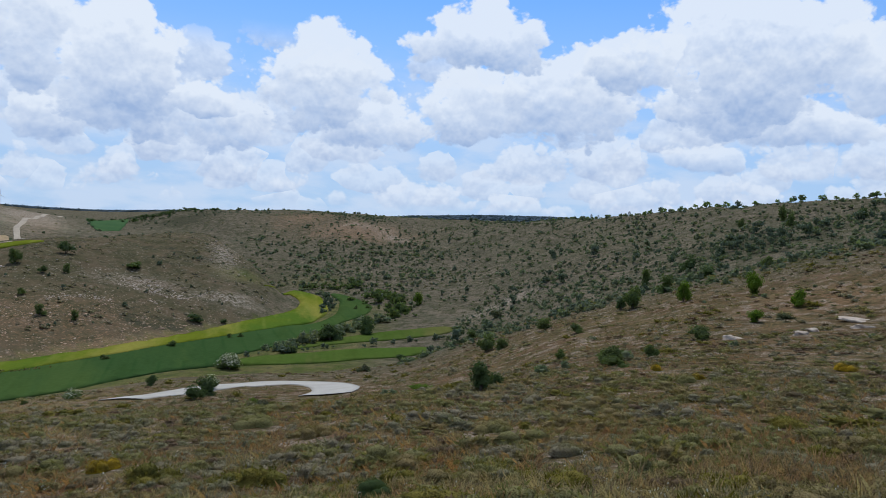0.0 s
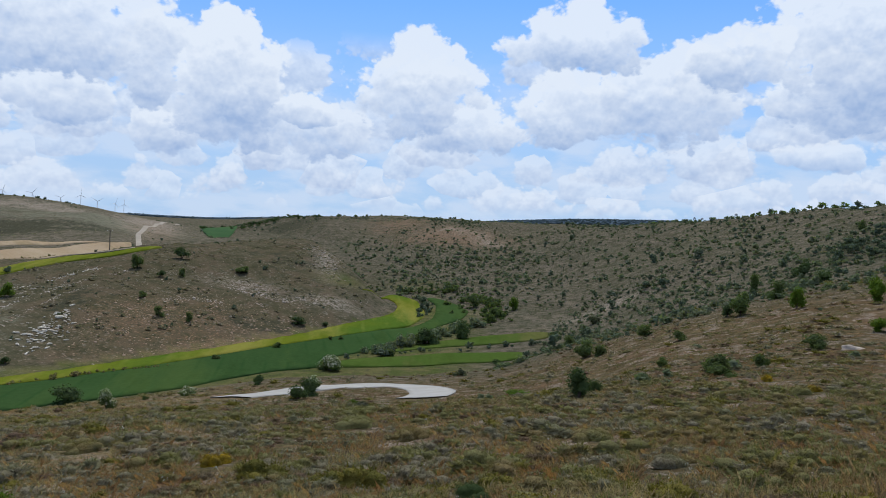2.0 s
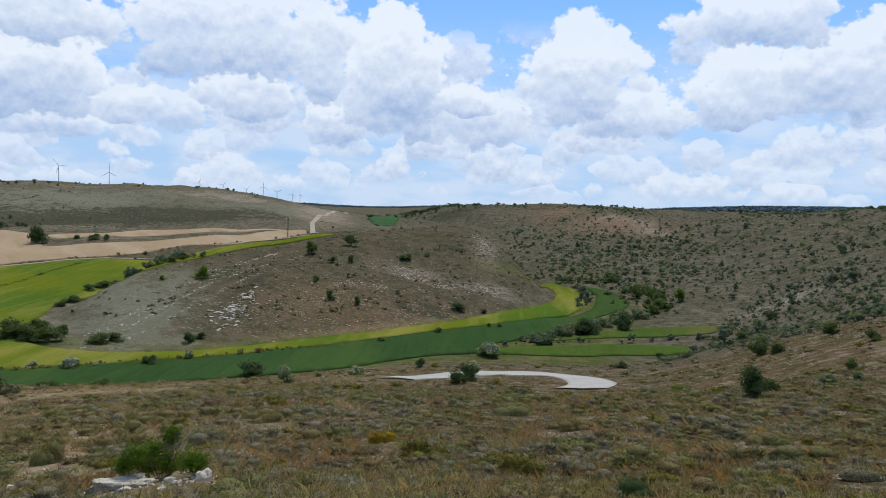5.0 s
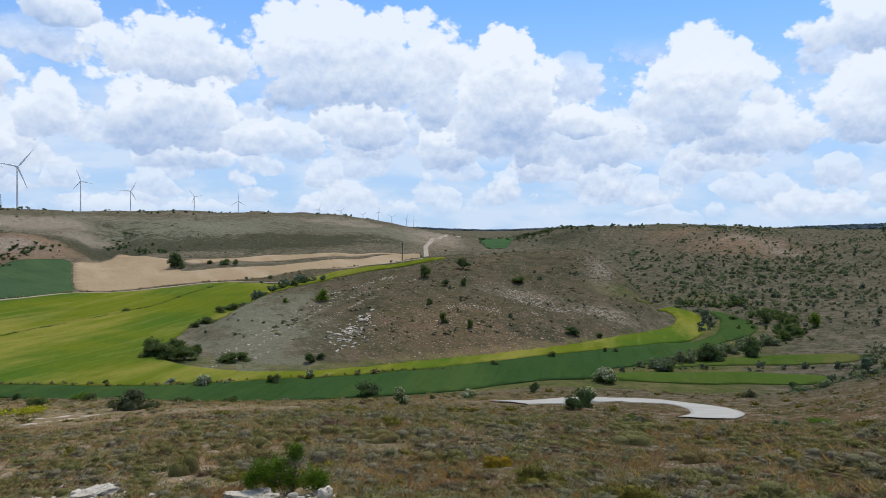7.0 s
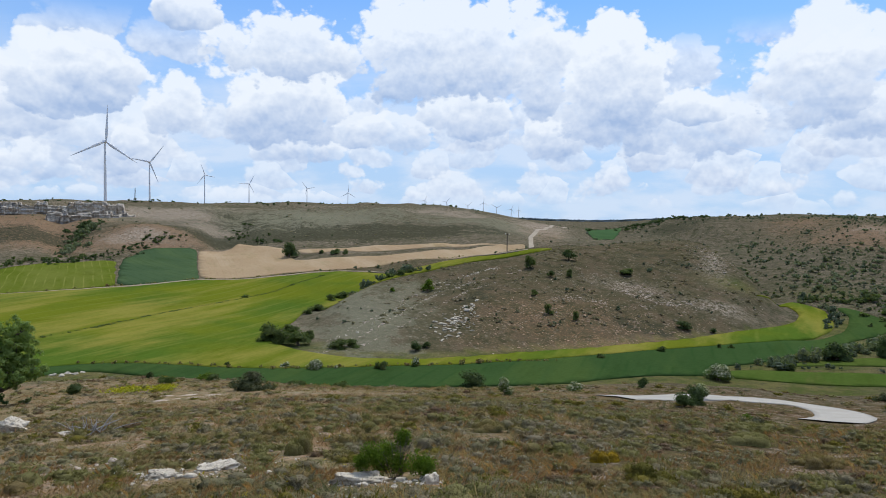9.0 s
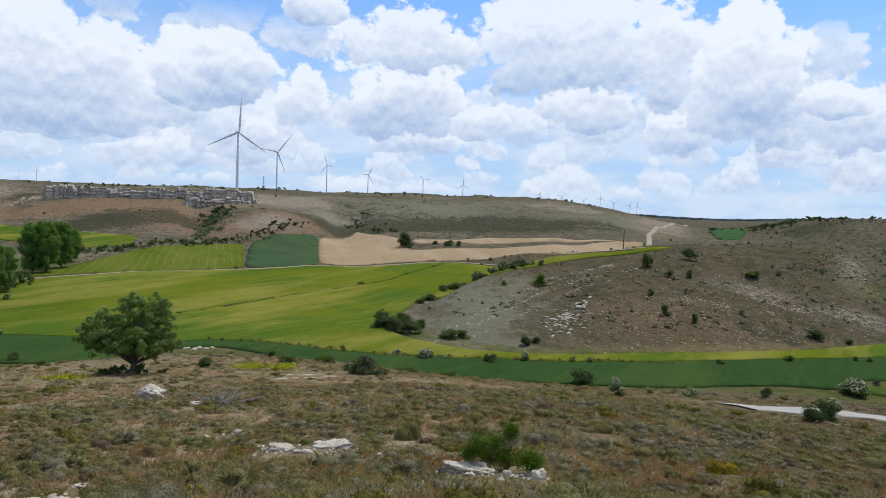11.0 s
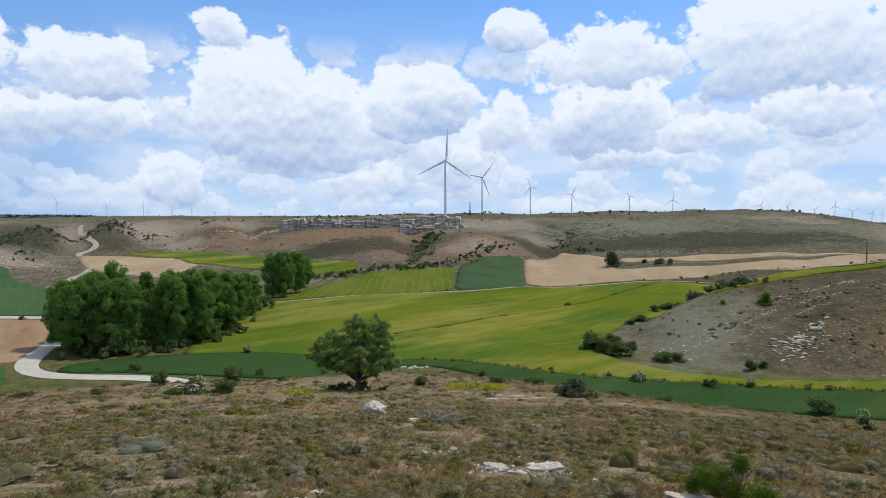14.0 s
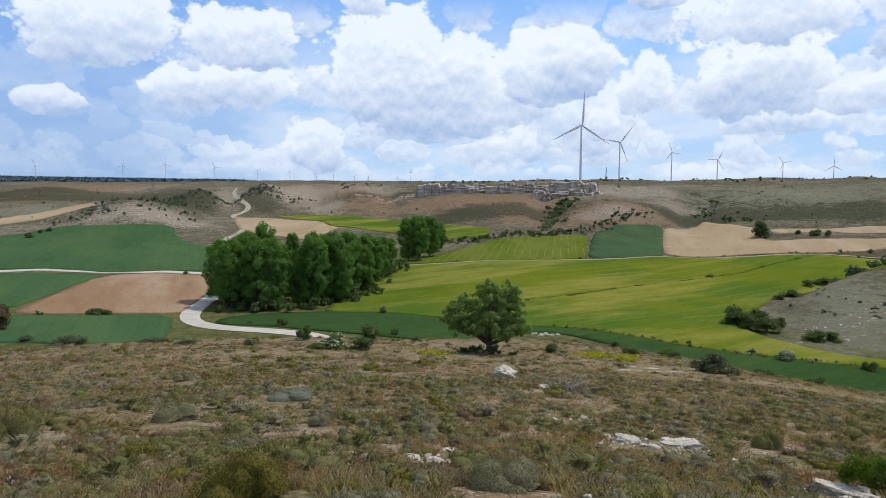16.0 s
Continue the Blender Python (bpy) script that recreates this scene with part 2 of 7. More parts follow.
    # painted cloud shadow on the near turf, its strength broken by noise
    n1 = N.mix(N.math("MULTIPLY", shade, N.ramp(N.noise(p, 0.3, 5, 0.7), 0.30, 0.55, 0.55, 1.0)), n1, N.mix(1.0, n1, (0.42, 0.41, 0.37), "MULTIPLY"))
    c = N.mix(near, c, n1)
    c = N.mix(grass, c, N.mix(N.ramp(N.noise(p, 0.22, 5, 0.65), 0.38, 0.62), (0.082, 0.098, 0.028), (0.145, 0.130, 0.050)))
    c = N.mix(N.math("MULTIPLY", N.math("ADD", N.math("MULTIPLY", torn(grey), 0.5), N.math("MULTIPLY", grey, 0.4)), 1.0, clamp=True), c, N.mix(fine, (0.160, 0.154, 0.098), (0.230, 0.220, 0.152)))
    # crisp lumps of rubble, pale on the rises and rusty where the soil is bare
    dot1 = N.ramp(N.voronoi(p, 1.15), 0.34, 0.20)
    dot2 = N.ramp(N.voronoi(N.vmath("ADD", p, (7.3, 2.1, 0.0)), 0.62), 0.30, 0.20)
    thick = N.ramp(N.noise(p, 0.24, 5, 0.7), 0.42, 0.58)
    rub = N.math("MULTIPLY", N.math("MULTIPLY", N.math("MAXIMUM", dot1, dot2), thick), N.math("MAXIMUM", stony, N.math("MULTIPLY", open_, 0.55)))
    c = N.mix(N.math("MULTIPLY", rub, 0.4), c, N.mix(N.ramp(N.noise(p, 0.5, 3, 0.6), 0.4, 0.6), (0.30, 0.245, 0.185), (0.38, 0.33, 0.265)))
    dirt = N.math("MULTIPLY", red, N.math("ADD", N.math("MULTIPLY", N.ramp(N.noise(p, 0.55, 6, 0.85), 0.44, 0.55), N.math("SUBTRACT", 1.0, N.math("MULTIPLY", stony, 0.75))), N.math("MULTIPLY", dot1, 0.6)), clamp=True)
    c = N.mix(N.math("MULTIPLY", dirt, 0.8), c, N.mix(fine, (0.215, 0.118, 0.060), (0.320, 0.205, 0.120)))
    c = N.mix(N.math("MULTIPLY", N.math("MULTIPLY", torn(red), N.math("SUBTRACT", 1.0, N.math("MAXIMUM", stony, near))), 0.6), c, N.mix(fine, (0.190, 0.120, 0.072), (0.285, 0.195, 0.125)))
    # dark scrub, and the cloud shadow painted on the right-hand hillside
    scrub = torn(dark)
    c = N.mix(N.math("MULTIPLY", scrub, N.ramp(dots, 0.66, 0.46, 0.25, 0.95)), c, N.mix(clump, (0.036, 0.040, 0.024), (0.080, 0.076, 0.046)))
    # stones: thin strewn everywhere, thick on the scree
    speck = N.ramp(N.noise(p, 1.1, 6, 0.8), 0.55, 0.64)
    few = N.math("MULTIPLY", N.ramp(N.noise(p, 0.05, 4, 0.6), 0.50, 0.66), speck)
    scree = N.math("MULTIPLY", torn(pale), N.math("SUBTRACT", 1.0, near))
    c = N.mix(N.math("MULTIPLY", N.math("MULTIPLY", scree, N.math("SUBTRACT", 1.0, stony)), 0.6), c, N.mix(fine, (0.235, 0.180, 0.125), (0.340, 0.275, 0.205)))
    bits = N.math("MULTIPLY", N.ramp(N.noise(p, 0.42, 6, 0.82), 0.52, 0.60), N.math("SUBTRACT", 1.0, N.math("MAXIMUM", near, stony)))
    c = N.mix(N.math("MULTIPLY", bits, 0.65), c, (0.066, 0.064, 0.038))
    many = N.math("MULTIPLY", pale, N.ramp(N.noise(p, 0.9, 6, 0.85), 0.47, 0.57), clamp=True)
    stones = N.math("MAXIMUM", N.math("MULTIPLY", few, 0.5), many)
    c = N.mix(N.math("MULTIPLY", stones, 0.8), c, N.mix(grit, (0.33, 0.27, 0.20), (0.48, 0.41, 0.33)))
    chips = N.math("MULTIPLY", N.math("MULTIPLY", near, N.ramp(N.noise(p, 0.6, 5, 0.65), 0.50, 0.60)), N.ramp(N.noise(p, 13.0, 3, 0.8), 0.49, 0.55))
    c = N.mix(N.math("MULTIPLY", chips, 0.8), c, N.mix(grit, (0.38, 0.28, 0.20), (0.52, 0.44, 0.36)))
    c = N.mix(N.ramp(grit, 0.30, 0.62), N.mix(0.4, c, (0.025, 0.02, 0.014)), c)
    h = N.math("ADD", N.math("ADD", fine, N.math("MULTIPLY", grit, 0.3)), N.math("MULTIPLY", clump, 1.2))
    finish(N, c, 0.95, bump(N, h, 0.8, 0.45), 0.0)
    return m


def mat_crop(name, a, b, c2, line_az=None, line_w=3.0, line_c=(0.2, 0.2, 0.03), streak=0.5):
    """A field of young corn or ploughed soil, mottled, with wheel lines along one bearing."""
    m, N = material(name)
    p = place(N)
    c = N.mix(N.ramp(N.noise(p, 0.02, 4, 0.6), 0.38, 0.62), a, b)
    turn = N.add("ShaderNodeVectorRotate", rotation_type="Z_AXIS")
    N.link(p, turn.inputs["Vector"])
    turn.inputs["Angle"].default_value = radians(-(line_az or 0))
    drift = N.vmath("MULTIPLY", turn.outputs[0], (1.0, 0.22, 1.0))
    c = N.mix(N.math("MULTIPLY", N.ramp(N.noise(drift, 0.055, 6, 0.65), 0.44, 0.62), 0.85), c, c2)
    c = N.mix(N.math("MULTIPLY", N.ramp(N.noise(drift, 0.16, 5, 0.7), 0.50, 0.70), 0.5), c, N.mix(1.0, c, (0.68, 0.74, 0.6), "MULTIPLY"))
    fine = N.noise(p, 1.2, 5, 0.7)
    c = N.mix(N.math("MULTIPLY", N.ramp(fine, 0.3, 0.7), 0.35), c, N.mix(1.0, c, (0.6, 0.6, 0.55), "MULTIPLY"))
    if line_az is not None:
        r = N.add("ShaderNodeVectorRotate", rotation_type="Z_AXIS")
        N.link(p, r.inputs["Vector"])
        r.inputs["Angle"].default_value = radians(-line_az)
        s = N.add("ShaderNodeSeparateXYZ")
        N.link(r.outputs[0], s.inputs[0])
        w = N.math("ADD", s.outputs[0], N.math("MULTIPLY", N.noise(p, 0.03, 2, 0.5), 1.5))
        saw = N.math("PINGPONG", w, line_w)
        gaps = N.ramp(N.noise(p, 0.06, 3, 0.6), 0.35, 0.6)
        c = N.mix(N.math("MULTIPLY", N.math("MULTIPLY", N.ramp(saw, 0.25 * line_w, 0.0), gaps), streak), c, line_c)
    finish(N, c, 0.9, bump(N, fine, 0.6, 0.12), 0.0)
    return m


def mat_road(name, a, b):
    m, N = material(name)
    p = place(N)
    c = N.mix(N.ramp(N.noise(p, 0.35, 5, 0.6), 0.35, 0.65), a, b)
    fine = N.noise(p, 9.0, 4, 0.7)
    c = N.mix(N.math("MULTIPLY", N.ramp(fine, 0.4, 0.75), 0.3), c, (0.16, 0.15, 0.13))
    finish(N, c, 0.95, bump(N, fine, 0.5, 0.03), 0.15)
    return m


mat_heath()
mat_crop("wheat_dark", (0.036, 0.070, 0.021), (0.042, 0.079, 0.024), (0.056, 0.090, 0.024), 20, 2.2, (0.015, 0.05, 0.012), 0.3)
mat_crop("wheat_side", (0.060, 0.098, 0.018), (0.075, 0.105, 0.022), (0.115, 0.112, 0.036), 10, 2.2, (0.05, 0.07, 0.014), 0.3)
mat_crop("barley", (0.125, 0.146, 0.014), (0.072, 0.120, 0.016), (0.225, 0.204, 0.042), 16, 3.5, (0.175, 0.185, 0.04), 0.35)
mat_crop("barley_lined", (0.086, 0.118, 0.014), (0.100, 0.128, 0.016), (0.135, 0.152, 0.030), 66, 1.5, (0.22, 0.215, 0.055), 0.55)
mat_crop("wheat_pale", (0.056, 0.108, 0.045), (0.050, 0.098, 0.040), (0.072, 0.118, 0.045), 95, 2.0, (0.03, 0.07, 0.02), 0.3)
mat_crop("wheat_blue", (0.060, 0.098, 0.046), (0.054, 0.090, 0.042), (0.070, 0.108, 0.046), 80, 2.0, (0.02, 0.05, 0.015), 0.3)
mat_crop("plough", (0.36, 0.265, 0.16), (0.33, 0.235, 0.138), (0.40, 0.305, 0.195), 60, 1.2, (0.30, 0.19, 0.11), 0.35)
mat_crop("plough_red", (0.34, 0.24, 0.155), (0.31, 0.205, 0.125), (0.25, 0.150, 0.085), 95, 1.2, (0.24, 0.14, 0.08), 0.35)
mat_road("gravel", (0.43, 0.385, 0.31), (0.50, 0.45, 0.37))
mat_road("earth_road", (0.30, 0.25, 0.18), (0.38, 0.32, 0.235))
mat_road("concrete", (0.36, 0.335, 0.285), (0.41, 0.38, 0.325))
mat_road("dirt_track", (0.27, 0.215, 0.135), (0.32, 0.26, 0.17))


# ---- ground form: sections shaped to fit the camera's view, each from the lookout outwards as (distance, height) ----
SECTIONS = {}


def section(az, *pairs):
    SECTIONS[az] = pairs


#            near slope                              slope foot    valley floor                          far slope                              rim          plateau       far
section(-100, (8, 1.2), (30, 5.0), (60, 9), (110, 15), (135, 17), (170, 19), (200, 20), (240, 20), (300, 21), (420, 22), (600, 20), (1500, 18), (4800, 20))
section(-60, (8, .2), (30, 1.2), (60, 3), (110, 7), (135, 8), (170, 10), (200, 12), (230, 14), (260, 16), (400, 17), (600, 16), (1500, 14), (4800, 20))
section(-32, (8, -1.0), (30, -3.7), (60, -4.7), (110, 1.4), (135, -1.5), (165, 1), (195, 5), (230, 9.5), (270, 15.2), (400, 13), (600, 12), (1500, 10), (4800, 20))
section(-20, (8, -1.3), (30, -4.6), (60, -6.6), (118, -5.9), (140, -9), (175, -7), (210, -3), (260, 3.5), (320, 11.2), (440, 9), (650, 9), (1500, 10), (4800, 25))
section(-10, (8, -1.5), (30, -5.4), (60, -9.5), (125, -12.9), (150, -17), (190, -15), (240, -10), (320, -4), (420, 5.0), (560, 4), (750, 4), (1500, 8), (4800, 60))
section(-3, (8, -1.6), (30, -6.0), (65, -13), (130, -19.9), (160, -25.5), (200, -26), (240, -22), (330, -14), (480, 1.6), (620, 1), (800, 1), (1500, 4), (4800, 50))
section(3, (8, -1.7), (30, -6.4), (70, -15.6), (120, -24.0), (145, -27.6), (190, -28), (225, -27), (330, -18), (530, 3.0), (640, 1), (800, 1), (1500, 2), (4800, 20))
section(10, (8, -1.8), (30, -6.8), (85, -19.6), (112, -24.0), (138, -29), (190, -29), (245, -26.5), (320, -18.5), (560, 4.5), (660, 3), (800, 2), (1500, 0), (4800, 10))
section(20, (8, -1.8), (30, -7.0), (85, -19.6), (112, -24.2), (140, -29), (190, -29.5), (260, -28), (380, -20), (600, 1.8), (680, 1), (800, 0), (1500, 0), (4800, -10))
section(25, (8, -1.8), (30, -7.0), (85, -19.7), (110, -24.6), (132, -29), (190, -29.5), (260, -27), (400, -16), (640, -9), (900, -12), (1200, -14), (2000, -16), (4800, -32))
section(30, (8, -1.8), (30, -7.0), (85, -19.8), (106, -24.6), (126, -29), (190, -29.5), (260, -25), (350, -16.5), (400, -11.5), (600, -7.8), (900, -16), (2000, -18), (4800, -25))
section(35, (8, -1.8), (30, -7.0), (80, -18.8), (104, -24.6), (124, -29), (185, -29.5), (260, -24), (340, -15.5), (430, -5.5), (560, 2.0), (900, -6), (2000, -6), (4800, -10))
section(40, (8, -1.8), (30, -7.0), (80, -18.8), (102, -24.4), (121, -29), (185, -29.5), (260, -22), (350, -14.6), (440, -5.0), (570, 9.0), (800, 10), (2000, 10), (4800, 10))
section(50, (8, -1.8), (30, -7.2), (75, -17.4), (104, -24.2), (125, -29), (185, -27.8), (260, -23.4), (375, -17.8), (460, -6.5), (600, 7.9), (800, 9), (2000, 10), (4800, 10))
section(57, (8, -1.9), (30, -7.3), (70, -16.4), (108, -23.6), (130, -29), (190, -27.6), (260, -25), (380, -18.3), (455, -7.5), (600, 6.6), (800, 8), (2000, 9), (4800, 14))
section(63, (8, -1.9), (30, -7.3), (65, -15.2), (110, -22.8), (134, -28.5), (195, -27), (260, -25), (365, -19), (440, -9.0), (530, 1.5), (620, 7), (2000, 9), (4800, 18))
section(70, (8, -1.9), (30, -7.2), (60, -14.0), (112, -22.5), (138, -28.4), (200, -26.6), (260, -24.6), (360, -19.5), (430, -9.5), (480, -3.4), (620, 6.8), (2000, 10), (4800, 22))
section(75, (8, -1.9), (30, -7.2), (60, -13.8), (110, -22.6), (137, -28.5), (200, -27), (270, -25.2), (385, -20), (450, -10.5), (500, -3.6), (640, 6), (2000, 11), (4800, 26))
section(80, (8, -1.9), (30, -7.1), (58, -13.2), (108, -22.3), (136, -28.5), (200, -27.8), (280, -25.4), (440, -17.8), (480, -11.5), (540, -3.5), (680, 5.6), (2000, 12), (4800, 30))
section(90, (8, -1.9), (30, -6.9), (58, -12.4), (108, -21.6), (138, -28), (200, -26.8), (290, -25), (420, -21.5), (520, -10.7), (620, -4), (800, 6.0), (2000, 16), (4800, 36))
section(100, (8, -1.9), (30, -6.6), (58, -11.6), (108, -20.8), (138, -27.2), (200, -25.6), (290, -23.4), (400, -19.6), (520, -7.6), (650, -8), (900, -1), (2000, 14), (4800, 48))
section(110, (8, -1.8), (30, -6.3), (58, -11), (108, -20.2), (138, -26.4), (200, -25), (290, -23), (400, -19), (540, -10), (650, -9), (900, -2), (2000, 14), (4800, 56))
section(150, (8, -.8), (30, -2.6), (58, -5), (108, -8), (138, -9), (200, -10), (290, -10), (400, -9), (540, -8), (650, -7), (900, -2), (2000, 8), (4800, 20))
section(200, (8, .8), (30, 3.2), (58, 6), (108, 11), (138, 13), (200, 16), (290, 18), (400, 19), (540, 20), (650, 20), (900, 20), (2000, 20), (4800, 20))
section(260, (8, 1.2), (30, 5.0), (60, 9), (110, 15), (135, 17), (170, 19), (200, 20), (240, 20), (300, 21), (420, 22), (600, 20), (1500, 18), (4800, 20))

KNOLL = {}


def knoll(az, *pairs):
    KNOLL[az] = pairs


#          front foot     flank         crest         back foot
knoll(11, (225, -30), (230, -30), (240, -30), (250, -31))
knoll(14, (203, -29.3), (215, -26.5), (236, -22.9), (256, -28))
knoll(17, (192, -29.6), (220, -22.5), (292, -11.8), (370, -22))
knoll(20, (184, -29.8), (220, -21.8), (300, -7.7), (380, -18))
knoll(25, (170, -29.8), (210, -20.5), (290, -8.6), (360, -17))
knoll(30, (160, -29.8), (200, -20.8), (270, -11.0), (330, -16))
knoll(35, (153, -29.8), (192, -21.6), (252, -13.8), (300, -18))
knoll(40, (148, -29.8), (188, -23.4), (238, -17.3), (280, -20.5))
knoll(45, (150, -29.8), (175, -25.2), (205, -20.4), (235, -27))
knoll(49, (160, -29.6), (172, -28.0), (186, -26.2), (206, -28.4))
knoll(52, (165, -31), (175, -31), (185, -31), (200, -31))


def _tables(sections):
    az = np.array(sorted(sections), float)
    dz = np.array([sections[a] for a in sorted(sections)], float)
    return az, np.log(dz[:, :, 0]), dz[:, :, 1]


def _profile(tables, az, ld):
    """Height at the bearings az and log-distances ld, by sections blended between bearings and a monotone curve along each."""
    A, L, Z = tables
    n = L.shape[1]
    Ld, Zd = np.zeros((n, len(az))), np.zeros((n, len(az)))
    for k in range(n):
        for off in (-1.2, 0.0, 1.2):
            Ld[k] += np.interp(az + off, A, L[:, k]) / 3
            Zd[k] += np.interp(az + off, A, Z[:, k]) / 3
    h = np.diff(Ld, axis=0)
    s = np.diff(Zd, axis=0) / h
    m = np.zeros_like(Zd)
    same = s[:-1] * s[1:] > 0
    w1, w2 = 2 * h[1:] + h[:-1], h[1:] + 2 * h[:-1]
    with np.errstate(divide="ignore", invalid="ignore"):
        m[1:-1] = np.where(same, (w1 + w2) / (w1 / s[:-1] + w2 / s[1:]), 0)
    m[0], m[-1] = s[0], s[-1]
    out = np.where(ld <= Ld[0], Zd[0] * np.exp(np.minimum(ld - Ld[0], 0)), Zd[-1])
    for k in range(n - 1):
        t = (ld - Ld[k]) / h[k]
        inside = (t >= 0) & (t <= 1)
        t = np.clip(t, 0, 1)
        v = ((2 * t**3 - 3 * t**2 + 1) * Zd[k] + (t**3 - 2 * t**2 + t) * h[k] * m[k] + (3 * t**2 - 2 * t**3) * Zd[k + 1] + (t**3 - t**2) * h[k] * m[k + 1])
        out = np.where(inside & (ld > Ld[0]), v, out)
    return out


BUMPS = []


def landform(az, d, half, deep, height):
    """A spur (up) or gully (down) on the far slopes: bearing, distance, half width in degrees, half depth in log distance."""
    BUMPS.append((az, d, half, deep, height))


landform(63.0, 405, 2.6, 0.10, 5.0)
landform(67.6, 420, 1.1, 0.14, -5.5)
landform(72.0, 415, 3.0, 0.06, 3.0)
landform(55.3, 455, 1.2, 0.13, -5.0)
landform(50.0, 470, 2.2, 0.09, 3.0)
landform(44.0, 470, 3.0, 0.12, 4.0)
landform(57.5, 520, 1.6, 0.07, 3.5)
landform(100.5, 430, 4.2, 0.07, 5.0)
landform(105.5, 700, 3.6, 0.14, 8.0)
landform(97.0, 720, 2.6, 0.12, 8.0)
landform(89.5, 590, 1.6, 0.10, 5.0)
landform(86.0, 560, 1.1, 0.12, -5.0)
landform(83.0, 560, 1.4, 0.10, 4.0)
landform(80.2, 520, 0.9, 0.12, -4.5)
landform(93.0, 640, 1.2, 0.12, -5.0)
landform(17.5, 470, 2.0, 0.10, 4.0)
landform(13.0, 420, 1.6, 0.13, -3.0)
landform(7.5, 420, 2.0, 0.12, 3.5)
landform(2.5, 400, 1.4, 0.14, -3.0)
landform(-4.0, 330, 2.0, 0.13, 3.0)
landform(-9.0, 300, 1.5, 0.14, -3.0)
landform(-14.0, 240, 2.0, 0.12, 2.2)

landform(99.0, 395, 3.4, 0.11, 5.0)
landform(99.4, 445, 3.2, 0.07, 5.5)
landform(95.0, 560, 1.5, 0.10, 6.5)
landform(90.6, 570, 1.3, 0.12, 5.5)
landform(92.9, 540, 0.8, 0.10, -4.0)
landform(88.2, 560, 0.9, 0.12, -4.0)
landform(60.5, 400, 2.0, 0.09, 4.5)
landform(56.8, 430, 1.0, 0.14, -4.0)

BASE_T, KNOLL_T = _tables(SECTIONS), _tables(KNOLL)


def hash2(i, j, seed):
    v = np.sin(i * 127.1 + j * 311.7 + seed * 74.7) * 43758.5453
    return v - np.floor(v)


def vnoise(x, y, seed=0):
    """Smooth value noise, -1 to 1."""
    i, j = np.floor(x), np.floor(y)
    u, v = x - i, y - j
    u, v = u * u * (3 - 2 * u), v * v * (3 - 2 * v)
    a, b, c, d = hash2(i, j, seed), hash2(i + 1, j, seed), hash2(i, j + 1, seed), hash2(i + 1, j + 1, seed)
    return 2 * (a + (b - a) * u + (c - a) * v + (a - b - c + d) * u * v) - 1


def ground(x, y):
    """Height of the land at plan places x, y (arrays)."""
    x, y = np.atleast_1d(np.asarray(x, float)), np.atleast_1d(np.asarray(y, float))
    r = np.maximum(np.hypot(x, y), 0.05)
    az = np.degrees(np.arctan2(-x, y))
    az = np.where(az < -100, az + 360, az)
    ld = np.log(r)
    z = _profile(BASE_T, az, ld)
    k = _profile(KNOLL_T, np.clip(az, 11, 52), ld)
    front = np.interp(az, KNOLL_T[0], KNOLL_T[1][:, 0])
    k = np.where((az > 11) & (az < 52) & (ld > front - 0.02) & (r < 385), k, -60)
    for b_az, b_d, half, deep, height in BUMPS:
        z = z + height * np.exp(-(((az - b_az) / half) ** 2 + ((ld - math.log(b_d)) / deep) ** 2))
    top = np.maximum(z, k)
    blend = np.clip(1 - np.abs(z - k) / 1.2, 0, 1)
    z = top + 0.3 * blend**2
    rough = np.clip((r - 2) / 12, 0, 1) * np.where((z < -25) & (r > 115) & (r < 300), 0.12, 1.0)
    z = z + rough * (0.5 * vnoise(x / 23, y / 23, 1) * np.clip(r / 150, 0.15, 1.6) + 0.16 * vnoise(x / 6.1, y / 6.1, 2) + 0.05 * vnoise(x / 1.7, y / 1.7, 3))
    far = np.clip((r - 150) / 150, 0, 1) * np.clip((z + 24) / 8, 0, 1) * np.clip((3000 - r) / 1500, 0, 1)
    z = z + far * (1.2 * vnoise(x / 43, y / 43, 7) + 0.9 * vnoise(x / 17, y / 17, 8) + 0.25 * vnoise(x / 7, y / 7, 9))
    return z


# ---- land ----
def mesh_from(name, verts, faces, mats, smooth=False):
    me = bpy.data.meshes.new(name)
    me.from_pydata([tuple(v) for v in verts], [], [tuple(f) for f in faces])
    for mt in mats:
        me.materials.append(MATS[mt])
    if smooth:
        me.polygons.foreach_set("use_smooth", [True] * len(me.polygons))
    me.update()
    return me


def polar(az, d):
    a = np.radians(az)
    return -np.sin(a) * d, np.cos(a) * d


PATCHES = []


def patch(kind, az, d, half, deep, strength):
    PATCHES.append((kind, az, d, half, deep, strength))



# stretches of scree, bare red soil, grey turf, dark scrub and one painted cloud shadow: kind, bearing, distance, half
# width (degrees), half depth (log), strength
patch("grass", 16.0, 238, 1.9, 0.022, 1.0)
patch("grass", 10.2, 272, 2.8, 0.032, 0.5)
patch("grass", 8.3, 228, 0.6, 0.090, 0.8)
patch("dark", 23.4, 190, 4.2, 0.040, 0.5)
patch("red", 30.4, 173, 4.2, 0.042, 0.9)
patch("red", 28.7, 183, 7.0, 0.092, 1.0)
patch("red", 36.0, 160, 4.2, 0.029, 0.7)
patch("pale", 23.4, 220, 2.3, 0.021, 0.5)
patch("pale", 17.4, 261, 0.9, 0.090, 1.1)
patch("pale", 16.6, 213, 2.1, 0.020, 0.7)
patch("grey", 45.4, 179, 5.1, 0.202, 1.0)
patch("dark", 35.2, 195, 2.8, 0.070, 0.6)
patch("dark", 42.7, 407, 9.3, 0.053, 1.0)
patch("pale", 30.9, 509, 2.1, 0.200, 1.0)
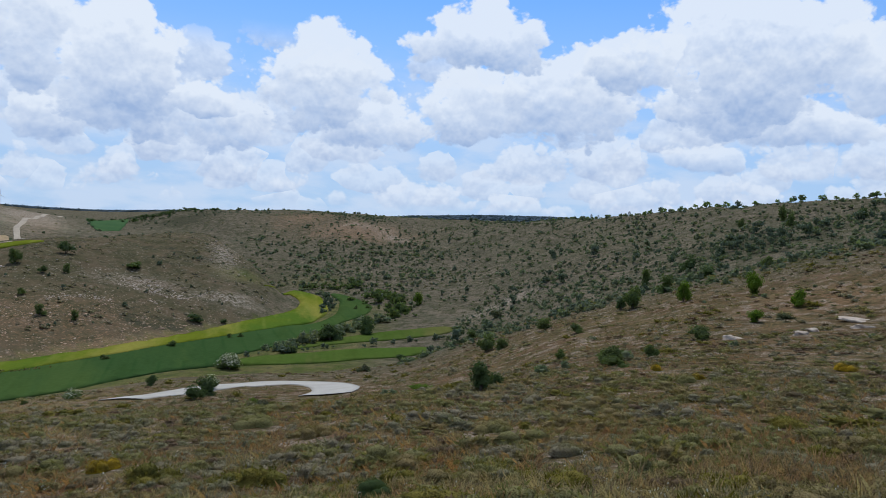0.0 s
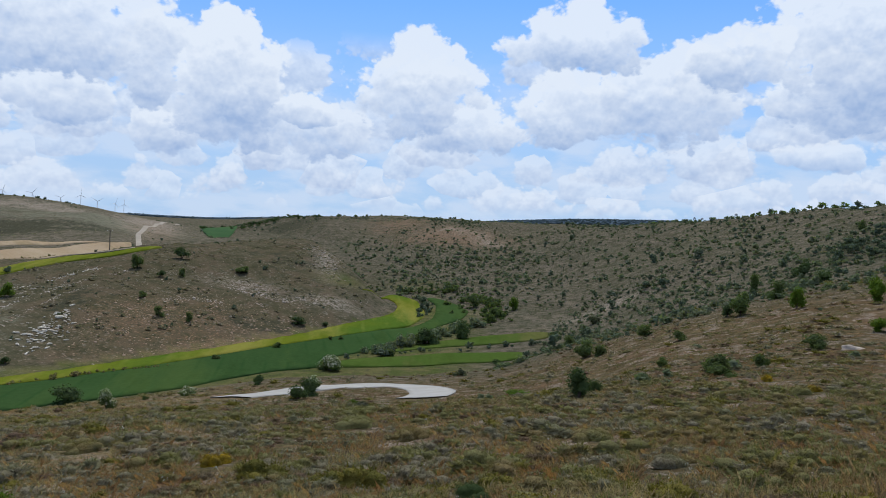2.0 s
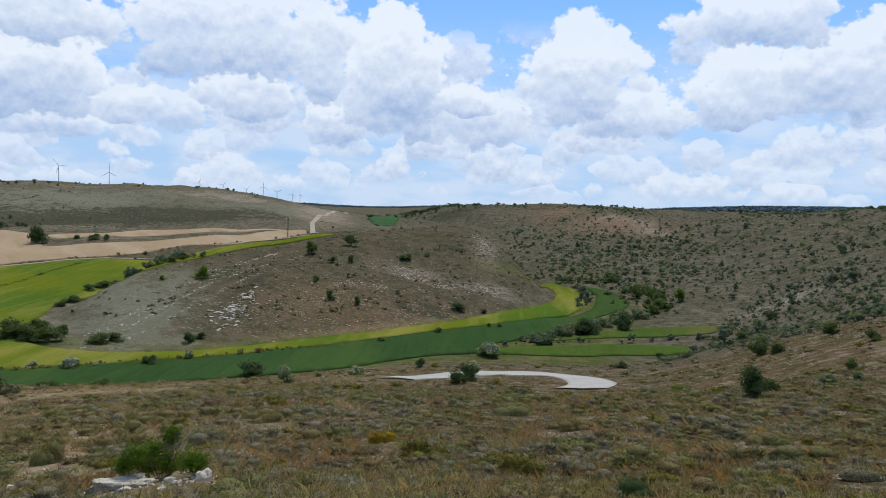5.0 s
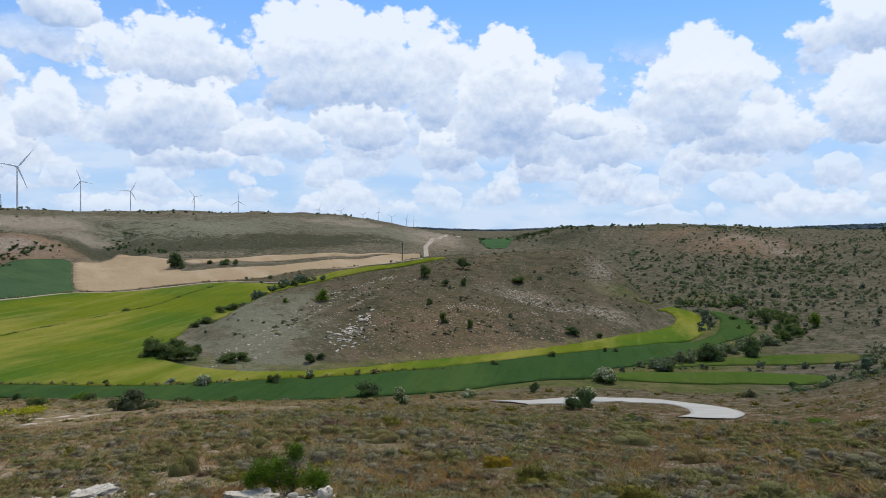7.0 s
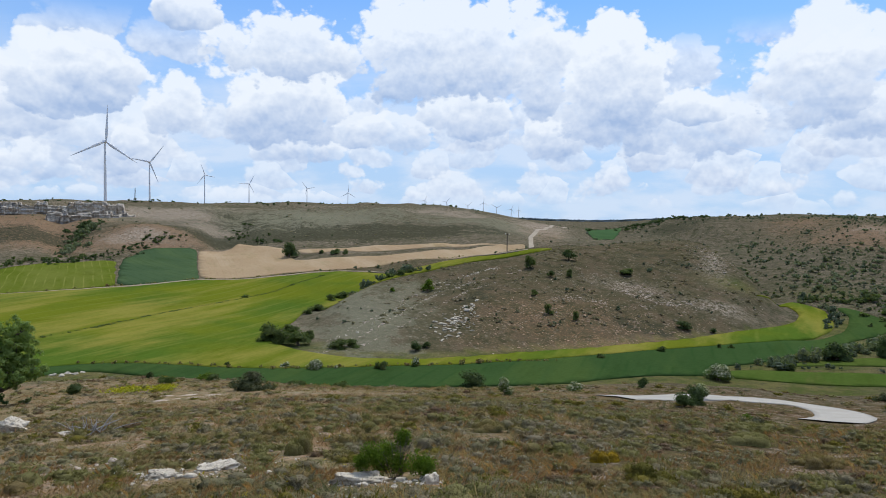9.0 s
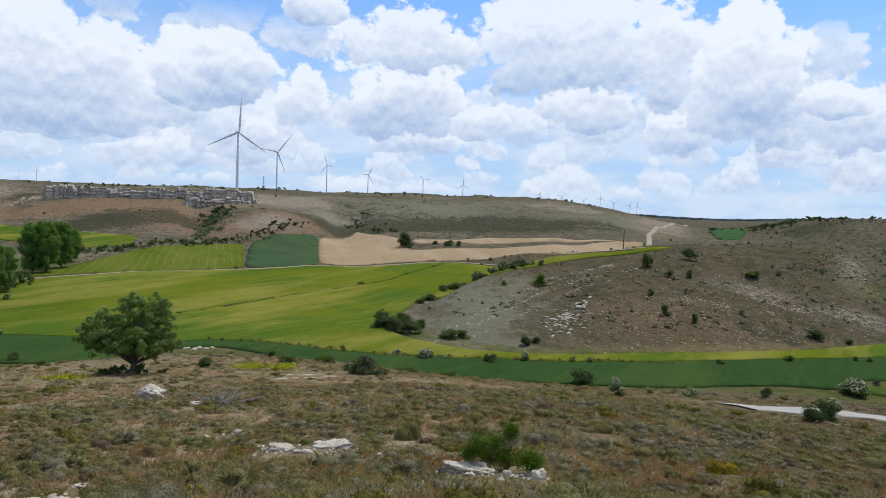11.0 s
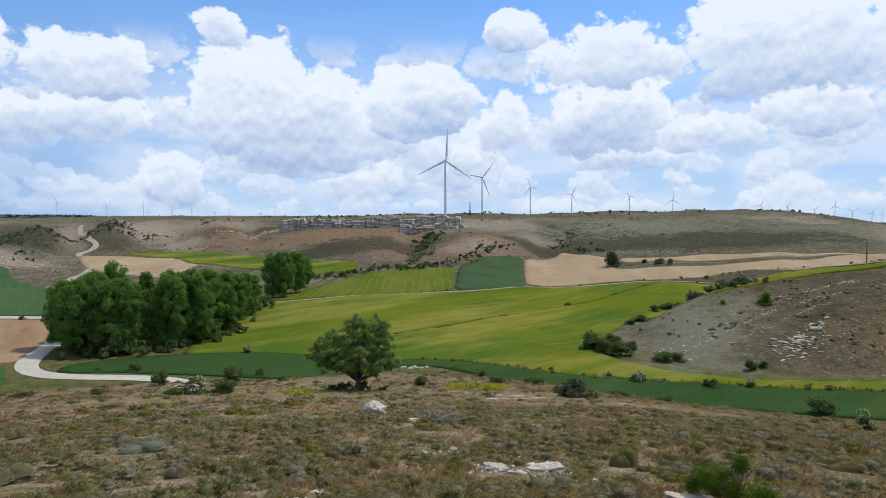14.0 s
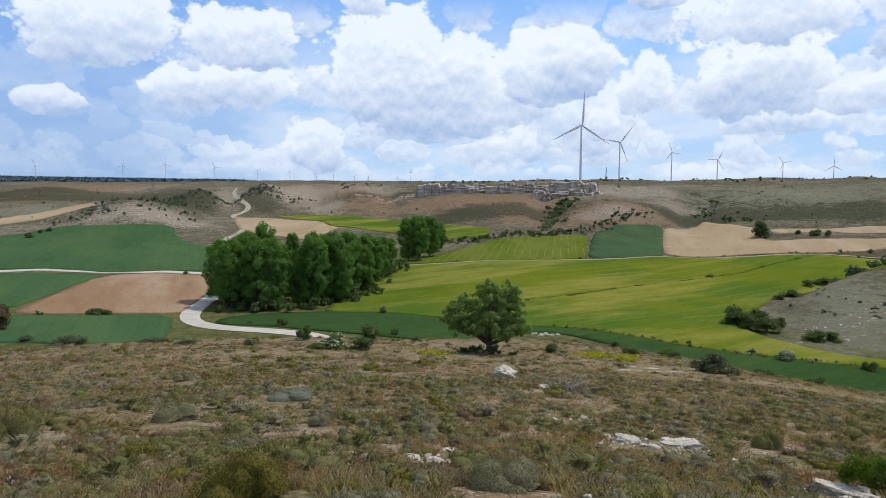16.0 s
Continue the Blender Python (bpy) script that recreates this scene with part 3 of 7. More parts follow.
patch("red", 30.6, 449, 1.9, 0.145, 0.6)
patch("pale", 38.1, 502, 4.2, 0.045, 0.8)
patch("red", 63.1, 376, 4.4, 0.040, 0.9)
patch("pale", 61.9, 383, 2.8, 0.022, 0.5)
patch("red", 69.3, 414, 2.8, 0.075, 1.2)
patch("pale", 60.3, 491, 2.8, 0.054, 0.6)
patch("dark", 54.0, 410, 5.6, 0.028, 0.7)
patch("red", 6.7, 404, 4.2, 0.071, 1.0)
patch("pale", 6.3, 416, 2.8, 0.040, 0.5)
patch("pale", 3.9, 394, 1.6, 0.026, 0.6)
patch("dark", 20.3, 503, 3.3, 0.087, 1.0)
patch("red", 11.3, 473, 2.8, 0.083, 0.6)
patch("pale", -5.2, 203, 3.3, 0.042, 0.7)
patch("red", -29.7, 74, 5.6, 0.120, 0.7)
patch("pale", 23.8, 218, 3.3, 0.023, 0.6)
patch("pale", 17.2, 213, 2.1, 0.020, 0.7)
patch("red", 29.0, 183, 5.6, 0.078, 0.7)
patch("dark", 21.5, 250, 3.7, 0.054, 0.5)
# a cloud's shadow on the upper hillside, painted with the dark scrub tone
patch("dark", -24.7, 199, 6.5, 0.115, 0.9)
patch("dark", -0.8, 342, 9.3, 0.139, 0.3)
patch("pale", 99.3, 400, 4.7, 0.066, 0.7)
patch("red", 86.1, 590, 3.7, 0.102, 1.35)
patch("pale", 86.1, 611, 3.3, 0.074, 0.90)
patch("red", 82.0, 519, 2.8, 0.043, 1.20)
patch("dark", 106.2, 623, 4.7, 0.070, 1.5)
patch("dark", 97.2, 596, 3.3, 0.087, 1.5)
patch("dark", 90.1, 541, 2.3, 0.050, 1.5)
patch("dark", 72.7, 407, 6.1, 0.031, 1.5)
patch("red", 72.7, 464, 7.0, 0.036, 1.35)
patch("red", 69.0, 414, 1.9, 0.053, 1.5)
patch("dark", 47.4, 413, 8.4, 0.042, 1.35)
patch("pale", 57.6, 449, 2.3, 0.039, 0.90)
patch("red", 61.4, 395, 3.3, 0.060, 1.20)
patch("dark", 55.0, 418, 2.8, 0.045, 1.20)
patch("pale", 87.9, 580, 1.2, 0.129, 1.0)
patch("pale", 85.4, 501, 1.4, 0.075, 1.35)
patch("pale", 89.2, 603, 2.8, 0.142, 0.6)
patch("red", 83.7, 539, 1.9, 0.096, 1.80)
patch("pale", 81.3, 591, 2.1, 0.070, 0.8)
patch("pale", 98.6, 782, 3.3, 0.200, 0.6)
patch("red", 101.9, 917, 4.2, 0.285, 1.20)
patch("dark", 95.6, 589, 1.9, 0.114, 1.5)
patch("dark", 90.1, 523, 1.6, 0.054, 1.5)
patch("red", 77.8, 472, 2.8, 0.032, 1.5)
patch("pale", 62.6, 387, 1.9, 0.025, 1.20)
patch("pale", 62.0, 509, 2.3, 0.045, 1.35)
patch("pale", 58.9, 487, 1.9, 0.020, 1.20)
patch("grey", 51.6, 468, 9.3, 0.124, 1.35)
patch("grey", 65.9, 487, 2.8, 0.055, 1.20)
patch("pale", 97.3, 403, 2.8, 0.040, 0.7)
patch("dark", 99.2, 477, 3.7, 0.052, 1.20)
patch("pale", 99.7, 404, 3.3, 0.032, 0.7)
patch("red", 106.7, 597, 1.9, 0.105, 0.75)
patch("grey", 106.3, 470, 3.3, 0.064, 1.20)
patch("grey", 33.4, 447, 5.6, 0.144, 0.8)
patch("dark", 95.0, 545, 1.7, 0.13, 1.5)
patch("dark", 90.4, 560, 1.7, 0.13, 1.5)
patch("pale", 92.9, 600, 1.0, 0.2, 1.2)
patch("dark", 84.5, 520, 2.2, 0.05, 1.2)
patch("dark", 79.0, 545, 3.0, 0.04, 1.0)
patch("dark", 103.0, 640, 5.0, 0.10, 1.5)
patch("dark", 100.5, 440, 3.5, 0.05, 0.9)
patch("dark", 72.0, 425, 5.0, 0.05, 1.4)
patch("red", 71.0, 470, 5.0, 0.06, 1.3)
patch("dark", 57.0, 470, 6.0, 0.10, 0.8)


SHEET = {}


def sheet(x, y):
    """Height of the built ground sheet at plan places x, y."""
    x, y = np.atleast_1d(np.asarray(x, float)), np.atleast_1d(np.asarray(y, float))
    a, l = SHEET["az"], SHEET["ld"]
    az = np.degrees(np.arctan2(-x, y))
    az = np.clip(np.where(az < -100, az + 360, az), a[0], a[-1])
    ld = np.clip(np.log(np.maximum(np.hypot(x, y), 0.31)), l[0], l[-1])
    i = np.clip(np.searchsorted(a, az) - 1, 0, len(a) - 2)
    j = np.clip(np.searchsorted(l, ld) - 1, 0, len(l) - 2)
    u, v = (az - a[i]) / (a[i + 1] - a[i]), (ld - l[j]) / (l[j + 1] - l[j])
    z = SHEET["z"]
    return (z[i, j] * (1 - u) + z[i + 1, j] * u) * (1 - v) + (z[i, j + 1] * (1 - u) + z[i + 1, j + 1] * u) * v


def build_ground():
    """One sheet from the lookout to the horizon, finer where it is looked at."""
    azs = np.concatenate([np.arange(-100, -36, 4.0), np.arange(-36, 112, 0.42), np.arange(112, 260, 4.0)])
    ds = np.concatenate([[0.3, 0.8, 1.4], np.exp(np.linspace(np.log(2.0), np.log(4800), 370))])
    n, k = len(azs), len(ds)
    A, D = np.meshgrid(azs, ds, indexing="ij")
    x, y = polar(A.ravel(), D.ravel())
    z = ground(x, y)
    SHEET.update(az=azs, ld=np.log(ds), z=z.reshape(n, k))
    me = bpy.data.meshes.new("ground")
    co = np.stack([x, y, z], 1)
    co = np.vstack([co, [[0, 0, float(ground([0.01], [0.0])[0])]]])
    i, j = np.meshgrid(np.arange(n), np.arange(k - 1), indexing="ij")
    i2 = (i + 1) % n
    quads = np.stack([i * k + j, i * k + j + 1, i2 * k + j + 1, i2 * k + j], -1).reshape(-1, 4)
    tris = np.stack([np.full(n, n * k), np.arange(n) * k, ((np.arange(n) + 1) % n) * k], 1)
    me.vertices.add(len(co))
    me.vertices.foreach_set("co", co.ravel())
    me.loops.add(quads.size + tris.size)
    me.loops.foreach_set("vertex_index", np.concatenate([quads.ravel(), tris.ravel()]).astype(np.int32))
    me.polygons.add(len(quads) + len(tris))
    starts = np.concatenate([np.arange(len(quads)) * 4, quads.size + np.arange(len(tris)) * 3])
    me.polygons.foreach_set("loop_start", starts.astype(np.int32))
    me.materials.append(MATS["heath"])
    me.update(calc_edges=True)
    me.validate()
    me.polygons.foreach_set("use_smooth", [True] * len(me.polygons))
    a, d = np.append(A.ravel(), 0), np.append(D.ravel(), 0.1)
    edge = np.interp(a, [-40, -30, -10, 0, 20, 60, 112], [90, 95, 110, 112, 112, 112, 118])
    layers = {"near": np.clip((edge + 12 - d) / 30, 0, 1), "pale": 0 * d, "red": 0 * d, "dark": 0 * d, "grey": 0 * d}
    zz = co[:, 2]
    layers["grass"] = np.clip((-23.5 - zz) / 2.0, 0, 1) * np.clip((d - 112) / 12, 0, 1) * np.clip((330 - d) / 40, 0, 1) * np.clip((a - 3) / 5, 0, 1) * (1 - (a < 52) * (d > np.interp(a, KNOLL_T[0], np.exp(KNOLL_T[1][:, 0])) + 3))
    front = np.interp(a, KNOLL_T[0], np.exp(KNOLL_T[1][:, 0]))
    layers["stony"] = np.clip((a - 12) / 5, 0, 1) * np.clip((52 - a) / 6, 0, 1) * np.clip((d - front) / 5, 0, 1) * np.clip((345 - d) / 60, 0, 1)
    # painted cloud shadow: soil darkens towards the bearings of the first view
    layers["cloud_shade"] = np.clip((48 - a) / 28, 0, 1) * np.clip((d - 3) / 9, 0, 1) * np.clip((a + 96) / 40, 0, 1)
    for kind, pa, pd, half, deep, strength in PATCHES:
        layers[kind] = layers[kind] + strength * np.exp(-(((a - pa) / half) ** 2 + (np.log(d / pd) / deep) ** 2))
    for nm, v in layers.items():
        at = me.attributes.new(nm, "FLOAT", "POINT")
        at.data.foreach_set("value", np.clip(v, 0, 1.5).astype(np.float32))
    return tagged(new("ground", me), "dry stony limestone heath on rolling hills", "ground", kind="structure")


import collections
from mathutils.geometry import delaunay_2d_cdt


def smooth_ring(pts, closed=True, step=6.0):
    """A softened, evenly stepped line through plan points."""
    p = np.array(pts, float)
    n = len(p)
    out = []
    for i in range(n if closed else n - 1):
        a, b = p[i], p[(i + 1) % n]
        m = max(1, int(np.hypot(*(b - a)) / step))
        for t in np.arange(m) / m:
            out.append(a + (b - a) * t)
    if not closed:
        out.append(p[-1])
    out = np.array(out)
    for _ in range(2):
        if closed:
            out = (np.roll(out, 1, 0) + 2 * out + np.roll(out, -1, 0)) / 4
        else:
            out[1:-1] = (out[:-2] + 2 * out[1:-1] + out[2:]) / 4
    return out


FIELD_RINGS = []


def inside_ring(line, x, y):
    """Which places lie inside a closed line."""
    hit = np.zeros(len(x), bool)
    lo, hi = line.min(0), line.max(0)
    near = np.nonzero((x > lo[0]) & (x < hi[0]) & (y > lo[1]) & (y < hi[1]))[0]
    px, py = x[near], y[near]
    got = np.zeros(len(near), bool)
    for (x1, y1), (x2, y2) in zip(line, np.roll(line, -1, 0)):
        cross = (y1 > py) != (y2 > py)
        got ^= cross & (px < (x2 - x1) * (py - y1) / (y2 - y1 + 1e-12) + x1)
    hit[near] = got
    return hit


def build_field(name, ring, mat, label, lift=0.12, step=5.0):
    """A field laid on the land; its ring is given as (bearing, distance)."""
    pts = [polar(a, d) for a, d in ring]
    line = smooth_ring(pts, True, step)
    line = line + 0.5 * np.stack([vnoise(line[:, 0] / 7, line[:, 1] / 7, 11), vnoise(line[:, 0] / 7, line[:, 1] / 7, 12)], 1)
    lo, hi = line.min(0), line.max(0)
    gx, gy = np.meshgrid(np.arange(lo[0], hi[0], step), np.arange(lo[1], hi[1], step))
    inner = np.stack([gx.ravel(), gy.ravel()], 1)
    # keep grid points inside the ring
    inner = inner[inside_ring(line, inner[:, 0], inner[:, 1])]
    FIELD_RINGS.append(line)
    n = len(line)
    verts = [Vector(v) for v in np.vstack([line, inner])]
    co, _, faces, _, _, _ = delaunay_2d_cdt(verts, [], [list(range(n))], 1, 1e-4)
    co = np.array([tuple(v) for v in co])
    z = sheet(co[:, 0], co[:, 1]) + lift
    # the crop's edge, down into the soil
    count = collections.Counter(tuple(sorted((f[i], f[(i + 1) % len(f)]))) for f in faces for i in range(len(f)))
    verts, faces = [tuple(v) for v in np.column_stack([co, z])], [tuple(f) for f in faces]
    foot = {}
    for f in list(faces):
        for i in range(len(f)):
            a, b = f[i], f[(i + 1) % len(f)]
            if count[tuple(sorted((a, b)))] == 1:
                for k in (a, b):
                    if k not in foot:
                        foot[k] = len(verts)
                        verts.append((verts[k][0], verts[k][1], verts[k][2] - lift - 0.4))
                faces.append((b, a, foot[a], foot[b]))
    me = mesh_from(name, verts, faces, [mat], True)
    if me.polygons and sum(f.normal.z for f in me.polygons) < 0:
        me.flip_normals()
    return tagged(new(name, me), label, "field", "fields in the valley", "structure")


ROAD_LINES = []


def build_road(name, line, width, mat, label, lift=0.10, category="road"):
    pts = smooth_ring([polar(a, d) for a, d in line], False, 3.0)
    for _ in range(6):
        pts[1:-1] = (pts[:-2] + 2 * pts[1:-1] + pts[2:]) / 4
    ROAD_LINES.append((pts[::2], width))
    t = np.gradient(pts, axis=0)
    t /= np.linalg.norm(t, axis=1)[:, None]
    side = np.stack([-t[:, 1], t[:, 0]], 1)
    k = 9
    rows = []
    for s in np.linspace(-0.5, 0.5, k):
        e = pts + side * s * width * (1 + 0.05 * vnoise(pts[:, :1] / 5, pts[:, 1:] / 5, 5 + (s > 0)))
        z = sheet(e[:, 0], e[:, 1]) + lift + 0.06 * (1 - (2 * s) ** 2)
        rows.append(np.column_stack([e, z]))
    n = len(pts)
    verts = np.vstack(rows)
    faces = [(j * n + i, j * n + i + 1, (j + 1) * n + i + 1, (j + 1) * n + i) for j in range(k - 1) for i in range(n - 1)]
    # shoulders down into the ground
    for j, sgn in ((0, 1), (k - 1, -1)):
        b = len(verts)
        verts = np.vstack([verts, rows[j] - [0, 0, 0.2]])
        faces += [(b + i, b + i + 1, j * n + i + 1, j * n + i) for i in range(n - 1)]
    me = mesh_from(name, verts, faces, [mat], True)
    if sum(f.normal.z for f in me.polygons) < 0:
        me.flip_normals()
    return tagged(new(name, me), label, category, kind="structure")


build_ground()

# ---- fields and roads, as (bearing, distance) from the lookout ----
build_field("wheat_field", [(94.9, 153), (91.2, 150.5), (88.0, 147.5), (85.0, 143), (79.7, 138), (75.5, 133), (68.9, 143), (66.2, 144), (61.9, 135), (56.1, 125), (46.3, 120), (37.8, 121), (28.5, 127), (24.5, 134), (21.2, 140), (17.0, 142), (17.8, 153), (14.7, 159), (12.2, 168), (9.8, 185), (8.0, 198), (5.8, 213), (5.5, 223), (6.8, 239), (8.6, 251), (9.3, 250), (8.5, 239), (8.2, 223), (8.7, 207), (10.8, 193), (11.9, 195), (19.8, 172), (28.6, 152), (33.2, 145), (39.8, 139), (47.2, 136), (53.5, 137), (60.3, 144), (66.5, 149), (68.9, 148), (75.0, 156), (79.7, 163), (85.8, 165), (90.7, 163), (94.2, 158)], "wheat_dark", "dark green young wheat along the valley floor", 0.26, 3.0)
build_field("wheat_field", [(14.3, 161), (9.8, 168.5), (7.6, 175), (3.7, 183), (-0.5, 187), (-1.6, 181), (-0.9, 173), (5.5, 168), (9.8, 164.5), (12.2, 159)], "wheat_side", "narrow green strip of wheat thinning into dry grass", 0.2, 3.0)
build_field("wheat_field", [(16.7, 150.5), (12.5, 154.5), (7.2, 158.5), (0.9, 158), (0.5, 147), (7.2, 146.5), (14.2, 143.2), (17.0, 142.5)], "wheat_side", "green strip of wheat below a bushy bank", 0.2, 3.0)
build_field("barley_field", [(86.0, 165), (79.7, 163), (75.0, 156), (68.9, 148), (66.5, 149), (60.3, 144), (53.5, 137), (47.2, 136), (39.8, 139), (33.2, 145), (28.6, 152), (19.8, 172), (11.9, 195), (10.8, 195), (9.2, 212), (9.1, 223), (10.0, 245), (12.0, 259), (14.6, 232), (12.4, 252), (11.4, 235), (11.7, 221), (13.3, 210), (17.2, 193), (20.7, 179), (28.6, 160), (39.8, 145), (45.4, 144), (49.1, 148), (53.1, 164), (49.8, 205), (43.6, 216), (37.5, 236), (30.6, 252), (29.5, 259), (37.1, 248), (47.3, 276), (58.1, 268), (64.0, 257), (64.1, 258), (73.2, 251), (80.2, 243), (82.5, 203)], "barley", "yellow-green ripening barley round the foot of the knoll", 0.34, 3.0)
build_field("barley_field", [(79.7, 250), (64.1, 261), (64.0, 340), (68.5, 339), (72.2, 319), (76.0, 277)], "barley_lined", "yellow-green barley with pale wheel lines", 0.3, 4.0)
build_field("wheat_field", [(64.0, 262), (58.2, 268), (58.3, 375), (62.0, 362), (63.6, 341)], "wheat_blue", "blue-green young wheat beside the ploughed field", 0.3, 4.0)
build_field("ploughed_field", [(58.1, 274), (47.3, 284), (37.1, 314), (32.0, 261), (32.0, 363), (38.0, 335), (45.5, 323), (50.7, 325), (51.8, 367), (55.3, 408), (55.9, 383), (58.2, 370)], "plough", "bare tan ploughed field below the hill", 0.16, 4.0)
build_field("ploughed_field", [(50.7, 344), (47.3, 345), (39.0, 342), (32.5, 356), (38.0, 349), (45.0, 369), (50.5, 359)], "plough", "narrow bare tan field at the hill foot", 0.16, 4.0)
build_field("barley_field", [(89.7, 463), (85.4, 464), (80.2, 431), (75.1, 383), (71.8, 358), (72.2, 341), (76.0, 332), (84.3, 402), (86.1, 440), (87.9, 452)], "barley", "yellow-green barley behind the poplar grove", 0.3, 4.0)
build_field("ploughed_field", [(92.7, 453), (90.1, 454), (86.1, 440), (84.3, 397), (87.0, 342), (91.9, 385)], "plough", "bare tan field behind the poplar grove", 0.16, 4.0)
build_field("ploughed_field", [(108.2, 175), (101.5, 235), (94.5, 224), (94.5, 191), (96.7, 166)], "plough_red", "bare reddish ploughed field beside the road", 0.16, 3.0)
build_field("wheat_field", [(111.1, 254), (94.4, 233), (93.6, 300), (94.3, 311), (95.9, 327), (96.8, 345), (97.0, 376), (99.3, 371), (101.1, 375), (104.5, 398), (111.0, 346)], "wheat_pale", "wide green wheat field below the rocky rise", 0.3, 4.0)
build_field("wheat_field", [(111.2, 193), (108.6, 183), (107.9, 180), (101.7, 234), (108.5, 237), (111.1, 244)], "wheat_pale", "green wheat beside the ploughed field", 0.3, 3.0)
build_field("wheat_field", [(111.3, 146), (108.7, 147), (98.4, 134), (97.0, 163), (108.6, 173), (111.2, 173)], "wheat_pale", "green wheat at the foot of the slope", 0.3, 3.0)
build_field("ploughed_field", [(110.9, 432), (108.3, 437), (104.9, 477), (100.6, 526), (101.6, 457), (104.9, 436), (108.3, 422), (110.9, 405)], "plough", "long bare tan field on the far rise", 0.16, 4.0)
build_field("wheat_field", [(27.3, 644), (24.4, 571), (24.6, 519), (25.2, 433), (26.8, 471)], "wheat_pale", "distant green field in the gap between hills", 0.3, 4.0)
build_road("road", [(24.6, 78), (20.4, 86), (17.0, 93), (12.6, 100), (9.9, 100), (8.1, 89), (7.8, 75), (9.2, 73)], 5.5, "concrete", "pale concrete road in a hairpin bend", 0.1, "road")
build_road("road", [(82.6, 112), (84.9, 138), (88.1, 144), (91.3, 147), (94.2, 148.5), (95.7, 149.5), (96.4, 154), (96.5, 162), (95.8, 170), (94.5, 182), (93.3, 205)], 4.3, "gravel", "pale gravel road rounding the poplar grove", 0.1, "road")
build_road("road", [(94.6, 312), (94.0, 324), (93.1, 342), (91.5, 405), (91.9, 444), (92.9, 453), (92.0, 470), (91.3, 487), (91.9, 520), (92.5, 690), (92.3, 720)], 3.3, "earth_road", "pale gravel road climbing the far hill", 0.1, "road")
build_road("road", [(111.1, 249), (108.5, 245), (101.3, 241), (94.4, 228)], 4.5, "gravel", "pale gravel road across the wheat", 0.1, "road")
build_road("track", [(80.2, 245), (73.2, 252), (64.1, 259), (64.0, 259), (58.1, 269), (47.3, 279), (37.1, 256), (31.8, 257)], 2.0, "dirt_track", "dirt track between barley and ploughed field", 0.28, "track")
build_road("road", [(31.3, 264), (31.6, 405), (31.1, 450), (30.0, 540), (28.8, 602)], 2.6, "earth_road", "wide pale dirt road over the hill", 0.1, "road")


# ---- plants: shared shapes ----
RNG = np.random.default_rng(7)


def fast_mesh(name, V, F, mats, index=None, smooth=False):
    """A mesh of triangles from arrays."""
    me = bpy.data.meshes.new(name)
    V, F = np.asarray(V, np.float32), np.asarray(F, np.int32)
    me.vertices.add(len(V))
    me.vertices.foreach_set("co", V.ravel())
    me.loops.add(F.size)
    me.loops.foreach_set("vertex_index", F.ravel())
    me.polygons.add(len(F))
    me.polygons.foreach_set("loop_start", np.arange(len(F), dtype=np.int32) * 3)
    for mt in mats:
        me.materials.append(MATS[mt])
    if index is not None:
        me.polygons.foreach_set("material_index", np.asarray(index, np.int32))
    if smooth:
        me.polygons.foreach_set("use_smooth", np.ones(len(F), bool))
    me.update(calc_edges=True)
    return me


def join(*shapes):
    V, F, n = [], [], 0
    for v, f in shapes:
        V.append(v)
        F.append(np.asarray(f) + n)
        n += len(v)
    return np.vstack(V), np.vstack(F)


def unit(v):
    return v / np.maximum(np.linalg.norm(v, axis=-1, keepdims=True), 1e-9)


def leaves(at, facing, size, long=1.6, rng=RNG):
    """One folded leaf or spray at each place: four corners, two triangles."""
    n = len(at)
    side = unit(np.cross(facing, rng.normal(size=(n, 3))))
    along = unit(np.cross(facing, side))
    s = (size * rng.uniform(0.6, 1.3, (n, 1)))
    a = at - along * s * long * 0.5
    b = at + side * s * 0.5 - facing * s * 0.12
    c = at + along * s * long * 0.5
    d = at - side * s * 0.5 - facing * s * 0.12
    V = np.stack([a, b, c, d], 1).reshape(-1, 3)
    k = np.arange(n)[:, None] * 4
    F = np.stack([k + [0, 1, 2], k + [0, 2, 3]], 1).reshape(-1, 3)
    return V, F


def dome(segments=7, rings=3, r=0.86, rng=RNG):
    """A lumpy half ball: the dark inside of a cushion plant."""
    V, F = [], []
    for j in range(rings):
        e = j / rings * math.pi / 2
        for i in range(segments):
            a = 2 * math.pi * (i + 0.5 * (j % 2)) / segments
            q = r * rng.uniform(0.85, 1.05)
            V.append((q * math.cos(e) * math.cos(a), q * math.cos(e) * math.sin(a), q * math.sin(e) - 0.08))
    V.append((0, 0, r))
    for j in range(rings - 1):
        for i in range(segments):
            a, b = j * segments + i, j * segments + (i + 1) % segments
            F += [(a, b, b + segments), (a, b + segments, a + segments)]
    for i in range(segments):
        F.append(((rings - 1) * segments + i, (rings - 1) * segments + (i + 1) % segments, len(V) - 1))
    return np.array(V), np.array(F)


